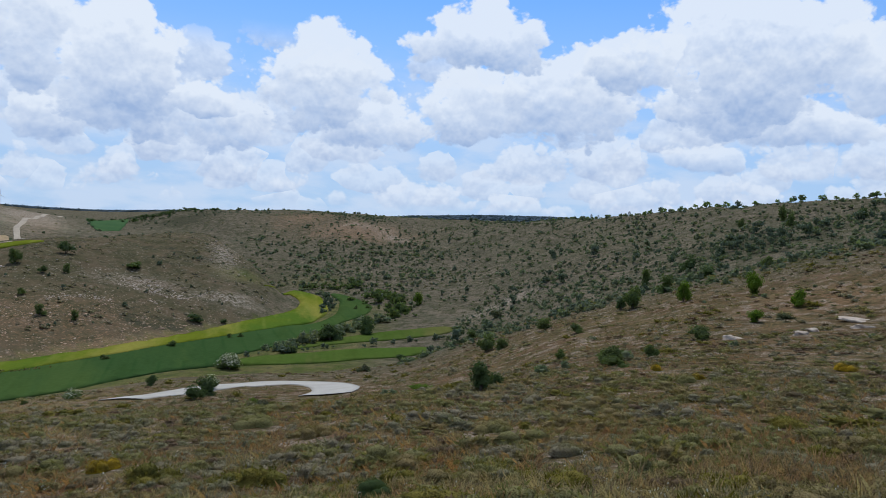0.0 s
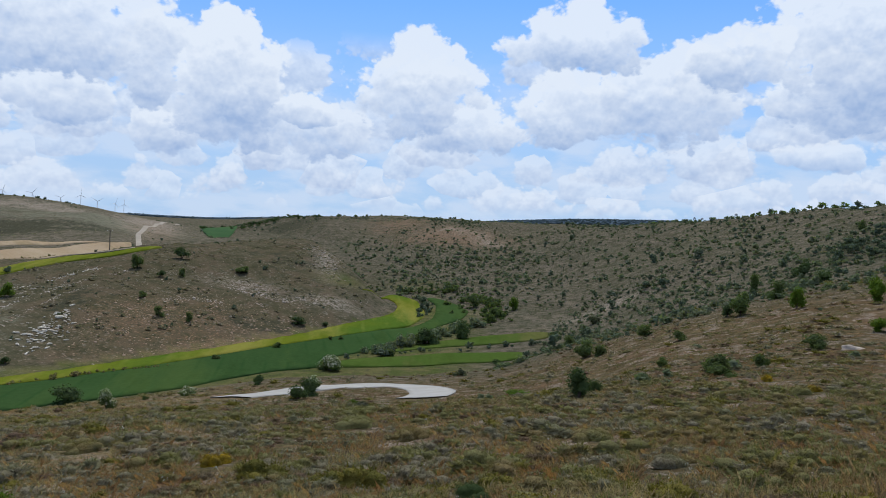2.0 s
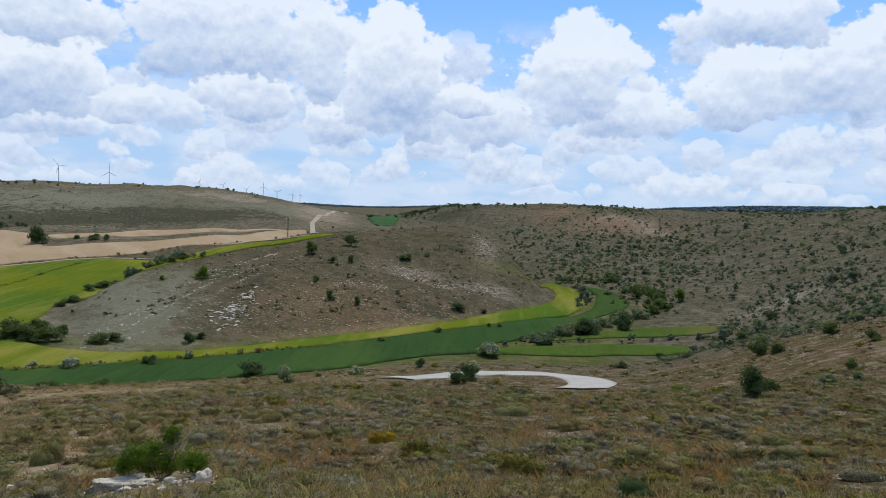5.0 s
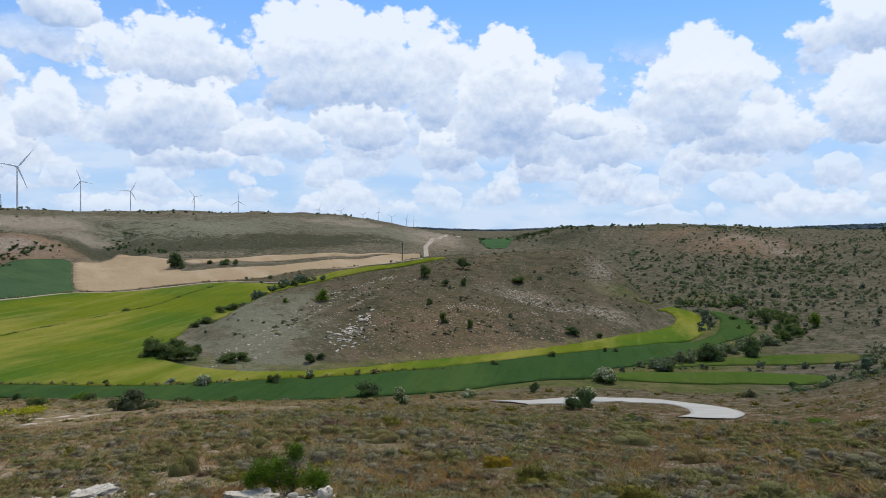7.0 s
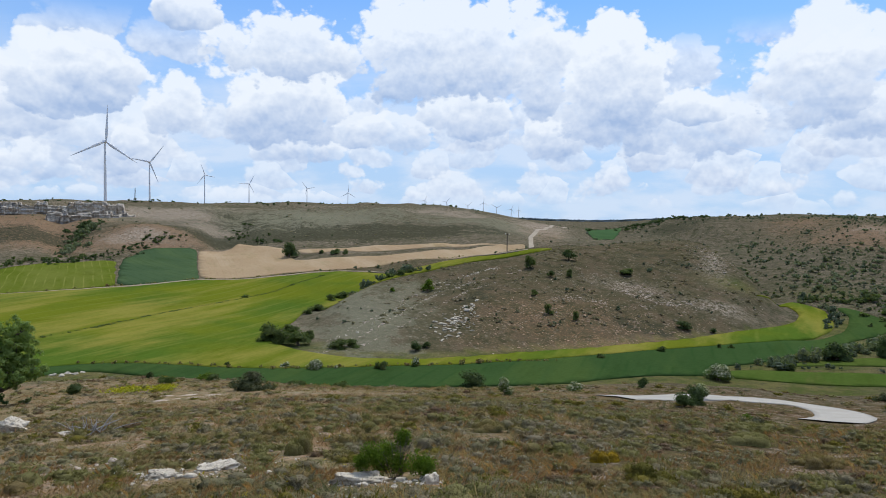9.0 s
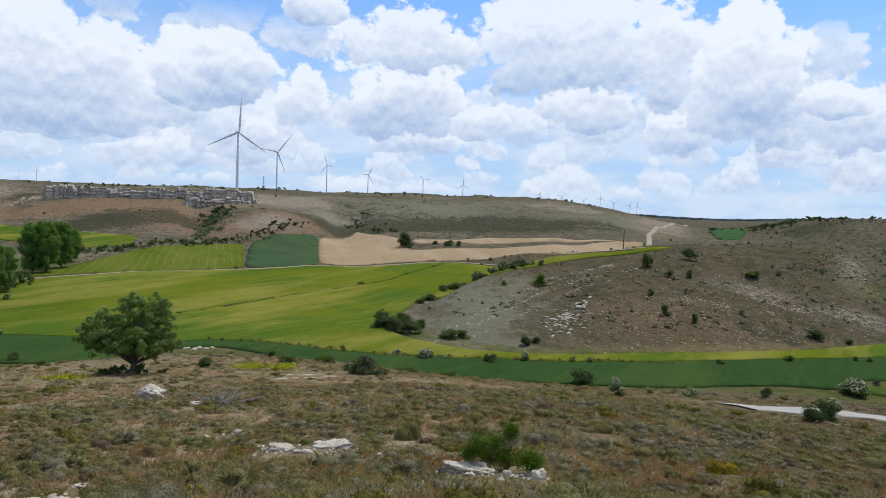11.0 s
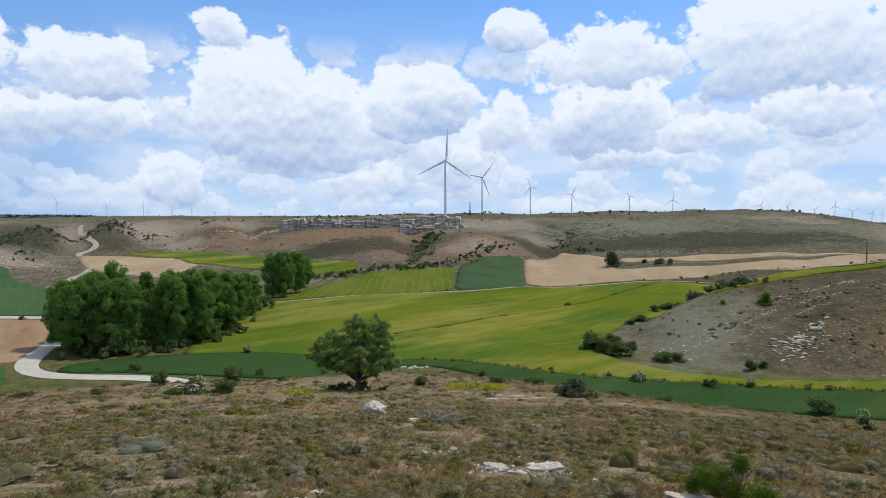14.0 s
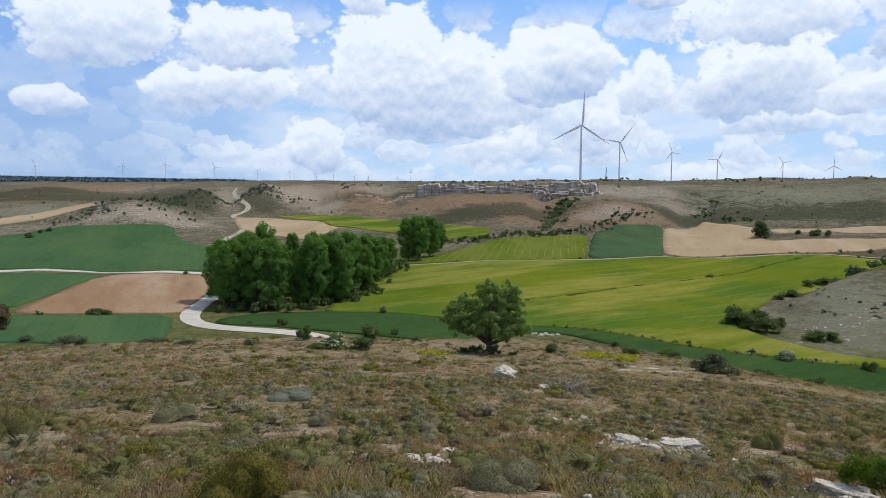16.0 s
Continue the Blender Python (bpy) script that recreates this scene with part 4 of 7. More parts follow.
def cushion(n, leaf, lumps=5, seed=0, spiky=0.35, core=True):
    """A low shrub one metre across: lumps of small sprays over a dark core."""
    rng = np.random.default_rng(seed)
    c = np.column_stack([rng.uniform(-0.45, 0.45, lumps), rng.uniform(-0.45, 0.45, lumps), rng.uniform(0.0, 0.35, lumps)])
    r = rng.uniform(0.35, 0.6, lumps)
    pick = rng.integers(0, lumps, n)
    d = unit(rng.normal(size=(n, 3)))
    d[:, 2] = np.abs(d[:, 2]) * 1.1 - 0.1
    d = unit(d)
    at = c[pick] + d * r[pick, None] * rng.uniform(0.86, 1.12, (n, 1))
    at[:, 2] = np.maximum(at[:, 2], 0.02)
    facing = unit(np.cross(d + [0, 0, 0.4], rng.normal(size=(n, 3))) + d * spiky)
    V, F = sprigs(at, unit(d + [0, 0, 0.35] + rng.normal(size=(n, 3)) * 0.35), facing, leaf, rng)
    if core:
        a, b = (8, 3) if n > 300 else (5, 2)
        k = dome(a, b)[1]
        return join((V, F), *[(dome(a, b, 0.84 if n > 1000 else 0.9, rng)[0] * r[i] + c[i], k) for i in range(lumps)])
    return V, F


def sprigs(at, along, facing, size, rng):
    """Thin upright sprigs: one tapering leaf each."""
    n = len(at)
    side = unit(np.cross(along, facing)) * size * 0.32 * rng.uniform(0.6, 1.2, (n, 1))
    ln = size * rng.uniform(0.9, 2.2, (n, 1))
    V = np.stack([at - side - along * ln * 0.4, at + side - along * ln * 0.4, at + along * ln * 0.6], 1).reshape(-1, 3)
    return V, np.arange(n * 3).reshape(-1, 3)


def tuft(n, seed=0, lean=0.5):
    """A tuft of grass blades one metre high."""
    rng = np.random.default_rng(seed)
    a = rng.uniform(0, 2 * math.pi, n)
    root = np.column_stack([np.cos(a), np.sin(a), np.zeros(n)]) * rng.uniform(0, 0.25, (n, 1))
    out = np.column_stack([np.cos(a), np.sin(a), np.zeros(n)])
    h = rng.uniform(0.5, 1.0, (n, 1))
    bend = rng.uniform(0.1, lean, (n, 1))
    side = np.column_stack([-np.sin(a), np.cos(a), np.zeros(n)]) * rng.uniform(0.012, 0.03, (n, 1))
    mid = root + out * bend * 0.35 + np.array([0, 0, 1]) * h * 0.6
    tip = root + out * bend + np.array([0, 0, 1]) * h
    V = np.stack([root - side, root + side, mid + side * 0.9, tip], 1).reshape(-1, 3)
    k = np.arange(n)[:, None] * 4
    F = np.stack([k + [0, 1, 2], k + [0, 2, 3]], 1).reshape(-1, 3)
    return V, F


def stone(seed=0, sub=1, flat=0.6):
    """A broken limestone lump about one metre across."""
    rng = np.random.default_rng(seed)
    bm = bmesh.new()
    bmesh.ops.create_icosphere(bm, subdivisions=max(1, sub), radius=0.5)
    V = np.array([v.co[:] for v in bm.verts])
    F = np.array([[v.index for v in f.verts] for f in bm.faces])
    bm.free()
    for _ in range(9):
        d = unit(rng.normal(size=3))
        cut = rng.uniform(0.2, 0.42)
        over = V @ d - cut
        V = V - np.where(over > 0, over, 0)[:, None] * d * 0.9
    V = V * [1, rng.uniform(0.6, 0.9), flat] + rng.normal(size=V.shape) * (0.03 if sub < 3 else 0.008)
    return V, F


def tube(points, radii, n=6):
    P, R = np.array(points, float), np.array(radii, float)
    t = np.gradient(P, axis=0)
    t = unit(t)
    V = []
    for p, d, r in zip(P, t, R):
        s = unit(np.cross(d, [0.31, 0.95, 0.11]))
        u = np.cross(d, s)
        for i in range(n):
            a = 2 * math.pi * i / n
            V.append(p + r * (math.cos(a) * s + math.sin(a) * u))
    F = []
    for j in range(len(P) - 1):
        for i in range(n):
            a, b = j * n + i, j * n + (i + 1) % n
            F += [(a, b, b + n), (a, b + n, a + n)]
    return np.array(V), np.array(F)


def spread(name, shapes, places, mats, label, category, sizes=None):
    """Many copies of a few shapes in one mesh. places: x, y, z, turn, width, height."""
    V, F, M, n = [], [], [], 0
    kind = RNG.integers(0, len(shapes), len(places))
    for k, (v, f) in enumerate(shapes):
        P = places[kind == k]
        if not len(P):
            continue
        c, s = np.cos(P[:, 3])[:, None], np.sin(P[:, 3])[:, None]
        X = (v[None, :, 0] * c - v[None, :, 1] * s) * P[:, 4:5] + P[:, 0:1]
        Y = (v[None, :, 0] * s + v[None, :, 1] * c) * P[:, 4:5] + P[:, 1:2]
        Z = v[None, :, 2] * P[:, 5:6] + P[:, 2:3]
        V.append(np.stack([X, Y, Z], -1).reshape(-1, 3))
        F.append((f[None] + (np.arange(len(P)) * len(v))[:, None, None]).reshape(-1, 3) + n)
        n += len(P) * len(v)
    return tagged(new(name, fast_mesh(name, np.vstack(V), np.vstack(F), mats)), label, category, kind="stuff")


def mat_leaf(name, a, b, c=None, glow=0.3, rough=0.75, patch=0.6, twigs=True):
    """Leaves: each spray its own tone, plants drifting between two tones, light passing through."""
    m, N = material(name)
    g = N.add("ShaderNodeNewGeometry")
    p = g.outputs["Position"]
    col = N.mix(g.outputs["Random Per Island"], a, b)
    if c is not None:
        col = N.mix(N.math("MULTIPLY", N.ramp(N.noise(p, patch, 3, 0.6), 0.45, 0.62), 0.85), col, c)
    col = N.mix(N.math("MULTIPLY", g.outputs["Random Per Island"], 0.35), col, N.mix(1.0, col, (0.5, 0.5, 0.5), "MULTIPLY"))
    twig = N.noise(p, 38.0, 3, 0.7)
    if twigs:
        col = N.mix(N.ramp(twig, 0.36, 0.56), N.mix(1.0, col, (0.34, 0.32, 0.28), "MULTIPLY"), col)
    d = N.add("ShaderNodeBsdfPrincipled")
    N.link(col, d.inputs["Base Color"])
    d.inputs["Roughness"].default_value, d.inputs["Specular IOR Level"].default_value = rough, 0.05
    N.link(bump(N, twig, 0.9, 0.03), d.inputs["Normal"])
    t = N.add("ShaderNodeBsdfTranslucent")
    N.link(N.mix(1.0, col, (1.25, 1.35, 0.7), "MULTIPLY"), t.inputs["Color"])
    x = N.add("ShaderNodeMixShader")
    x.inputs[0].default_value = glow
    N.link(d.outputs[0], x.inputs[1])
    N.link(t.outputs[0], x.inputs[2])
    N.link(x.outputs[0], N.add("ShaderNodeOutputMaterial").inputs[0])
    return m


def mat_stone(name, a, b, dark):
    m, N = material(name)
    p = place(N)
    c = N.mix(N.ramp(N.noise(p, 2.2, 5, 0.65), 0.35, 0.65), a, b)
    c = N.mix(N.math("MULTIPLY", N.ramp(N.noise(p, 7.0, 6, 0.7), 0.52, 0.66), 0.8), c, dark)
    h = N.math("ADD", N.noise(p, 5.0, 6, 0.7), N.math("MULTIPLY", N.noise(p, 22.0, 4, 0.7), 0.4))
    finish(N, c, 0.92, bump(N, h, 0.8, 0.08), 0.2)
    return m


mat_leaf("leaf_tree", (0.165, 0.238, 0.070), (0.245, 0.325, 0.105), None, 0.5, 0.7, 0.6, False)
mat_leaf("leaf_oak", (0.080, 0.115, 0.036), (0.125, 0.162, 0.052), (0.098, 0.122, 0.050), 0.42, 0.75, 0.6, False)
mat_leaf("leaf_juniper", (0.055, 0.085, 0.032), (0.090, 0.125, 0.046), (0.070, 0.095, 0.042), 0.35, 0.75, 0.6, False)
# hill leaves are greyer than near ones: distance haze mixed into the colour
mat_leaf("leaf_hill", (0.130, 0.162, 0.085), (0.190, 0.218, 0.120), (0.165, 0.176, 0.106), 0.35, 0.8, 0.05, False)
mat_leaf("leaf_hill_dark", (0.092, 0.120, 0.075), (0.136, 0.165, 0.102), (0.112, 0.134, 0.090), 0.3, 0.8, 0.05, False)
mat_leaf("leaf_fresh", (0.110, 0.185, 0.022), (0.165, 0.250, 0.034), (0.13, 0.20, 0.025), 0.45)
mat_leaf("leaf_poplar", (0.120, 0.215, 0.048), (0.180, 0.295, 0.066), (0.110, 0.200, 0.048), 0.5, 0.6, 0.12, False)
mat_leaf("leaf_grey", (0.095, 0.112, 0.055), (0.150, 0.165, 0.085), (0.12, 0.120, 0.075), 0.3)
mat_leaf("leaf_rust", (0.13, 0.105, 0.05), (0.20, 0.15, 0.075), None, 0.3)
mat_leaf("blossom", (0.66, 0.66, 0.48), (0.78, 0.77, 0.60), None, 0.3, 0.75, 0.6, False)
mat_leaf("mustard", (0.44, 0.42, 0.03), (0.58, 0.52, 0.04), (0.26, 0.30, 0.04), 0.3)
mat_leaf("thyme", (0.240, 0.206, 0.128), (0.365, 0.312, 0.204), (0.245, 0.232, 0.122), 0.3, 0.85, 0.35)
mat_leaf("heather_dry", (0.175, 0.115, 0.074), (0.265, 0.178, 0.112), (0.190, 0.148, 0.080), 0.3, 0.85, 0.3)
mat_leaf("cushion_green", (0.215, 0.200, 0.076), (0.310, 0.285, 0.118), (0.310, 0.228, 0.104), 0.32, 0.85, 0.35)
mat_leaf("cushion_gold", (0.190, 0.160, 0.030), (0.270, 0.225, 0.050), (0.150, 0.140, 0.035), 0.25, 0.85, 2.0)
mat_leaf("cushion_grey", (0.230, 0.240, 0.165), (0.330, 0.340, 0.240), (0.26, 0.25, 0.17), 0.3, 0.85, 1.0)
mat_leaf("cushion_olive", (0.150, 0.128, 0.028), (0.225, 0.190, 0.045), (0.110, 0.100, 0.026), 0.25, 0.85, 2.0)
mat_leaf("gold_flower", (0.45, 0.29, 0.02), (0.55, 0.37, 0.03), (0.24, 0.17, 0.03), 0.25, 0.85, 2.0)
mat_leaf("grass_dry", (0.41, 0.295, 0.178), (0.52, 0.405, 0.260), (0.39, 0.220, 0.130), 0.4, 0.8, 0.25)
mat_leaf("grass_green", (0.185, 0.182, 0.085), (0.255, 0.245, 0.122), (0.29, 0.225, 0.12), 0.4, 0.8, 0.25)
mat_leaf("grass_red", (0.40, 0.235, 0.125), (0.50, 0.31, 0.175), (0.38, 0.190, 0.095), 0.4, 0.8, 0.25)
mat_leaf("petal", (0.80, 0.79, 0.74), (0.72, 0.70, 0.62), None, 0.2)
mat_leaf("petal_yellow", (0.72, 0.55, 0.03), (0.62, 0.50, 0.05), None, 0.2)
mat_stone("limestone", (0.45, 0.395, 0.305), (0.64, 0.575, 0.465), (0.17, 0.145, 0.11))
mat_stone("limestone_warm", (0.40, 0.315, 0.235), (0.50, 0.42, 0.33), (0.20, 0.15, 0.11))
mat_stone("limestone_rust", (0.34, 0.225, 0.145), (0.44, 0.31, 0.21), (0.17, 0.12, 0.085))
mat_stone("bark", (0.085, 0.070, 0.055), (0.13, 0.11, 0.09), (0.04, 0.033, 0.026))
mat_stone("dead_wood", (0.28, 0.26, 0.24), (0.38, 0.36, 0.33), (0.13, 0.12, 0.11))


def on_ground(az, d, sink=0.0):
    x, y = polar(np.array([az]), np.array([d]))
    return float(x[0]), float(y[0]), float(sheet(x, y)[0]) - sink


# ---- bushes and trees that can be told apart ----
BUSH = {}
KINDS = {
    "juniper": ("leaf_juniper", "dark green rounded juniper bush on the heath", "bush", 1.0),
    "oak": ("leaf_oak", "mid-green scrub oak bush on stony ground", "bush", 0.9),
    "broom": ("leaf_fresh", "bright green leafy bush on the slope", "bush", 0.8),
    "grey": ("leaf_grey", "grey-green twiggy bush on dry heath", "bush", 0.7),
    "hawthorn": ("leaf_oak", "green hawthorn bush covered in white blossom", "bush", 0.9),
    "rust": ("leaf_rust", "dull brown leafed sapling on the slope", "bush", 0.9),
}


def bush_mesh(kind, v):
    key = (kind, v)
    if key not in BUSH:
        rng = np.random.default_rng(v * 31 + len(kind))
        lumps = 7
        c = np.column_stack([rng.uniform(-0.34, 0.34, lumps), rng.uniform(-0.34, 0.34, lumps), rng.uniform(0.15, 0.72, lumps)])
        c[:, :2] *= (1.15 - c[:, 2:3])
        r = rng.uniform(0.2, 0.34, lumps)
        n = 900
        pick = rng.integers(0, lumps, n)
        d = unit(rng.normal(size=(n, 3)))
        at = c[pick] + d * r[pick, None] * rng.uniform(0.7, 1.08, (n, 1)) * [1, 1, 0.95]
        at[:, 2] = np.maximum(at[:, 2], 0.02)
        V, F = leaves(at, unit(d + rng.normal(size=(n, 3)) * 0.6), 0.058, 1.5, rng)
        cores = [(dome(6, 2, 0.8, rng)[0] * r[i] * [1, 1, 1.1] + c[i] - [0, 0, r[i] * 0.4], dome(6, 2)[1]) for i in range(lumps)]
        crown = fast_mesh("bush", *join((V, F), *cores), [KINDS[kind][0]])
        flowers = None
        if kind == "hawthorn":
            up = (d[:, 2] > 0.0) & (rng.random(n) < 0.72)
            at2 = c[pick][up] + d[up] * r[pick][up, None] * rng.uniform(1.02, 1.12, (up.sum(), 1))
            flowers = fast_mesh("blossom", *leaves(at2, d[up], 0.046, 1.1, rng), ["blossom"])
        stems = [tube([(0, 0, -0.05), (c[i, 0] * 0.4, c[i, 1] * 0.4, c[i, 2] * 0.5), tuple(c[i])], [0.03, 0.022, 0.01], 4) for i in range(4)]
        BUSH[key] = (crown, flowers, fast_mesh("stems", *join(*stems), ["bark"]))
    return BUSH[key]


COUNT = [0]


def bush(kind, az, d, w, h, label=""):
    """A bush of that kind, w wide and h high, rooted on the land."""
    COUNT[0] += 1
    crown, flowers, stems = bush_mesh(kind, COUNT[0] % 4)
    x, y, z = on_ground(az, d, 0.06)
    ob = new("hawthorn_bush" if kind == "hawthorn" else "bush", crown)
    ob.location, ob.scale = (x, y, z), (w, w, h)
    ob.rotation_euler = (0, 0, COUNT[0] * 2.4)
    tagged(ob, label or KINDS[kind][1], KINDS[kind][2], "bushes on the heath")
    st = new("stems", stems)
    st.parent = ob
    if flowers:
        f = new("blossom", flowers)
        f.parent = ob
        f["label"] = "white hawthorn blossom"
    return ob


TREES = {}


def tree_mesh(kind, v):
    key = (kind, v)
    if key in TREES:
        return TREES[key]
    rng = np.random.default_rng(v * 17 + len(kind))
    wood, at, face = [], [], []
    if kind == "poplar":  # one metre high: tall trunk, steep limbs, long domed crown
        trunk = [(rng.normal() * 0.008, rng.normal() * 0.008, z) for z in np.linspace(-0.01, 0.93, 9)]
        wood.append(tube(trunk, np.linspace(0.017, 0.003, 9), 7))
        for i in range(112):
            z1 = rng.uniform(0.13, 0.97)
            a = rng.uniform(0, 2 * math.pi)
            wide = 0.235 * max(0.05, 1 - ((z1 - 0.50) / 0.50) ** 2) ** 0.5
            rr = wide * math.sqrt(rng.uniform(0.15, 1.0))
            tip = np.array([math.cos(a) * rr, math.sin(a) * rr, z1])
            p0 = np.array([0, 0, max(0.12, z1 - 0.12 - rr * 0.8)])
            wood.append(tube([p0, (p0 + tip) / 2 + [0, 0, -0.01], tip], [0.005, 0.003, 0.001], 4))
            m = 92
            dd = unit(rng.normal(size=(m, 3)))
            q = tip + dd * rng.uniform(0.25, 1.0, (m, 1)) ** 0.6 * [0.066, 0.066, 0.072]
            at.append(q)
            face.append(unit(dd * 0.8 + tip * [2.0, 2.0, 0] + [0, 0, 0.25] + rng.normal(size=(m, 3)) * 0.35))
        leaf, mat = 0.0205, "leaf_poplar"
    elif kind == "lone":  # a leafy field tree forked low: round lobes of foliage carried by crooked limbs
        wood.append(tube([(0, 0, -0.04), (0.0, 0, 0.06), (0.01, 0.01, 0.15), (0.02, 0, 0.24)], [0.046, 0.034, 0.030, 0.022], 9))
        lobes = ((0.00, 0.02, 0.80, 0.18), (0.27, -0.02, 0.80, 0.17), (0.02, -0.12, 0.62, 0.22), (-0.46, 0.0, 0.50, 0.18), (-0.27, -0.10, 0.47, 0.20), (0.23, -0.10, 0.52, 0.21), (0.39, 0.05, 0.32, 0.15), (-0.17, 0.12, 0.36, 0.16), (0.07, -0.24, 0.42, 0.19), (0.02, 0.26, 0.56, 0.23), (-0.2, 0.16, 0.62, 0.19), (0.26, 0.2, 0.6, 0.19), (0.17, 0.05, 0.66, 0.2), (-0.38, 0.02, 0.36, 0.14), (0.0, 0.2, 0.34, 0.18), (0.2, -0.15, 0.33, 0.17), (-0.12, -0.2, 0.38, 0.18), (0.35, -0.05, 0.45, 0.17), (-0.3, 0.05, 0.60, 0.17))
        for x0, y0, z0, r in lobes:
            p0, end = np.array([0.01, 0, rng.uniform(0.10, 0.22)]), np.array([x0, y0, z0 - r * 0.3])
            mid = p0 * 0.5 + end * 0.5 + rng.normal(size=3) * 0.025
            wood.append(tube([p0, mid, end], [0.017, 0.011, 0.004], 5))
            for j in range(26):
                dd = unit(rng.normal(size=3) + [0, 0, 0.15])
                tip = np.array([x0, y0, z0]) + dd * r * rng.uniform(0.45, 0.95)
                if j % 3 == 0:
                    wood.append(tube([end, (end + tip) / 2 + [0, 0, 0.01], tip], [0.005, 0.003, 0.001], 4))
                m = 50
                ee = unit(rng.normal(size=(m, 3)))
                at.append(tip + ee * rng.uniform(0.2, 1.0, (m, 1)) * [0.055, 0.055, 0.045])
                face.append(unit(ee + dd * 0.7 + [0, 0, 0.3] + rng.normal(size=(m, 3)) * 0.3))
        leaf, mat = 0.0195, "leaf_tree"
    else:  # a small far tree, forked low
        wood.append(tube([(0, 0, -0.04), (0.01, 0, 0.10), (0.02, 0.01, 0.22), (0.015, 0, 0.34)], [0.05, 0.034, 0.03, 0.02], 6))
        for i in range(18):
            a = i * 2.4 + rng.normal() * 0.3
            tall = rng.uniform(0.0, 0.9)
            p0 = np.array([0.015, 0, rng.uniform(0.14, 0.32)])
            end = np.array([math.cos(a) * (0.42 - 0.26 * tall), math.sin(a) * (0.42 - 0.26 * tall), 0.24 + 0.62 * tall])
            wood.append(tube([p0, (p0 + end) / 2 + [0, 0, 0.04], end], [0.016, 0.010, 0.004], 4))
            for j in range(4):
                tip = end + np.clip(rng.normal(size=3), -1.6, 1.6) * [0.085, 0.085, 0.06]
                m = 26
                dd = unit(rng.normal(size=(m, 3)))
                at.append(tip + dd * rng.uniform(0.02, 0.105, (m, 1)) * [1, 1, 0.8])
                face.append(unit(dd + [0, 0, 0.3] + rng.normal(size=(m, 3)) * 0.4))
        leaf, mat = 0.06, "leaf_tree"
    crown = fast_mesh("crown", *leaves(np.vstack(at), np.vstack(face), leaf, 1.35, rng), [mat])
    TREES[key] = (fast_mesh("trunk", *join(*wood), ["bark"], smooth=True), crown)
    return TREES[key]


def tree(kind, az, d, h, spread_=1.0, label="", group="", turn=None, name="tree", form=None):
    COUNT[0] += 1
    trunk, crown = tree_mesh(kind, form if form is not None else COUNT[0] % 5 if kind == "poplar" else COUNT[0] % 3)
    ob = new(name)
    ob.location = on_ground(az, d, 0.02)
    ob.scale, ob.rotation_euler = (h * spread_, h * spread_, h), (0, 0, COUNT[0] * 1.7 if turn is None else turn)
    tagged(ob, label, "tree", group)
    for nm, me in (("trunk", trunk), ("crown", crown)):
        o = new(nm, me)
        o.parent = ob
    return ob




bush("juniper", 40.95, 152.7, 3.04, 2.84)
bush("juniper", 36.06, 121.8, 5.72, 3.13)
bush("juniper", 22.39, 104.7, 1.57, 1.43)
bush("juniper", 8.93, 170.5, 5.92, 4.31)
bush("juniper", 5.96, 178.6, 4.42, 5.41)
bush("juniper", 66.82, 80.9, 2.03, 1.24)
bush("juniper", 28.5, 237.4, 5.03, 3.95)
bush("juniper", 40.01, 155.3, 2.06, 1.58)
bush("juniper", 17.3, 195.1, 2.25, 1.64)
bush("juniper", 19.54, 193.7, 4.46, 2.28)
bush("juniper", 29.88, 217.9, 2.49, 2.18)
bush("juniper", 51.21, 337.2, 7.7, 7.85)
bush("juniper", 47.74, 335.6, 4.37, 2.51)
bush("juniper", 48.74, 341.4, 2.5, 1.99)
bush("juniper", 46.83, 331.5, 2.43, 1.93)
bush("juniper", 61.71, 102.1, 1.19, 1.04)
bush("oak", 44.02, 135.4, 1.81, 1.61)
bush("oak", 56.06, 141.5, 1.06, 0.96)
bush("oak", 25.79, 153.8, 2.3, 1.3)
bush("oak", 21.09, 166.0, 2.47, 1.68)
bush("oak", 16.86, 176.0, 1.45, 1.33)
bush("oak", 16.05, 176.9, 1.46, 1.34)
bush("oak", 12.01, 156.1, 3.23, 1.85)
bush("oak", 60.66, 89.7, 1.8, 1.07)
bush("oak", 50.86, 93.9, 2.2, 0.96)
bush("oak", 47.31, 104.1, 1.57, 0.8)
bush("oak", 30.83, 87.1, 0.88, 0.6)
bush("oak", 47.03, 222.8, 5.48, 2.61)
bush("oak", 47.95, 219.5, 3.96, 2.2)
bush("oak", 49.08, 205.0, 5.05, 2.06)
bush("oak", 49.76, 199.5, 3.28, 1.67)
bush("oak", 52.66, 164.8, 5.99, 4.72)
bush("oak", 51.77, 161.2, 5.33, 3.54)
bush("oak", 50.43, 158.8, 5.92, 4.02)
bush("oak", 51.1, 173.0, 4.86, 2.62)
bush("oak", 47.24, 155.0, 5.14, 2.36)
bush("oak", 46.22, 156.9, 3.9, 1.86)
bush("oak", 53.32, 163.1, 3.24, 2.2)
bush("oak", 49.75, 166.0, 3.84, 2.52)
bush("oak", 43.12, 220.6, 3.24, 1.84)
bush("oak", 42.19, 221.7, 3.62, 2.03)
bush("oak", 41.4, 225.0, 2.57, 1.69)
bush("oak", 31.59, 226.1, 4.43, 4.89)
bush("oak", 28.38, 219.0, 2.32, 2.92)
bush("oak", 30.04, 182.6, 2.4, 2.75)
bush("oak", 31.22, 196.6, 2.25, 1.97)
bush("oak", 23.94, 230.6, 5.64, 2.49)
bush("oak", 27.85, 182.2, 2.1, 2.75)
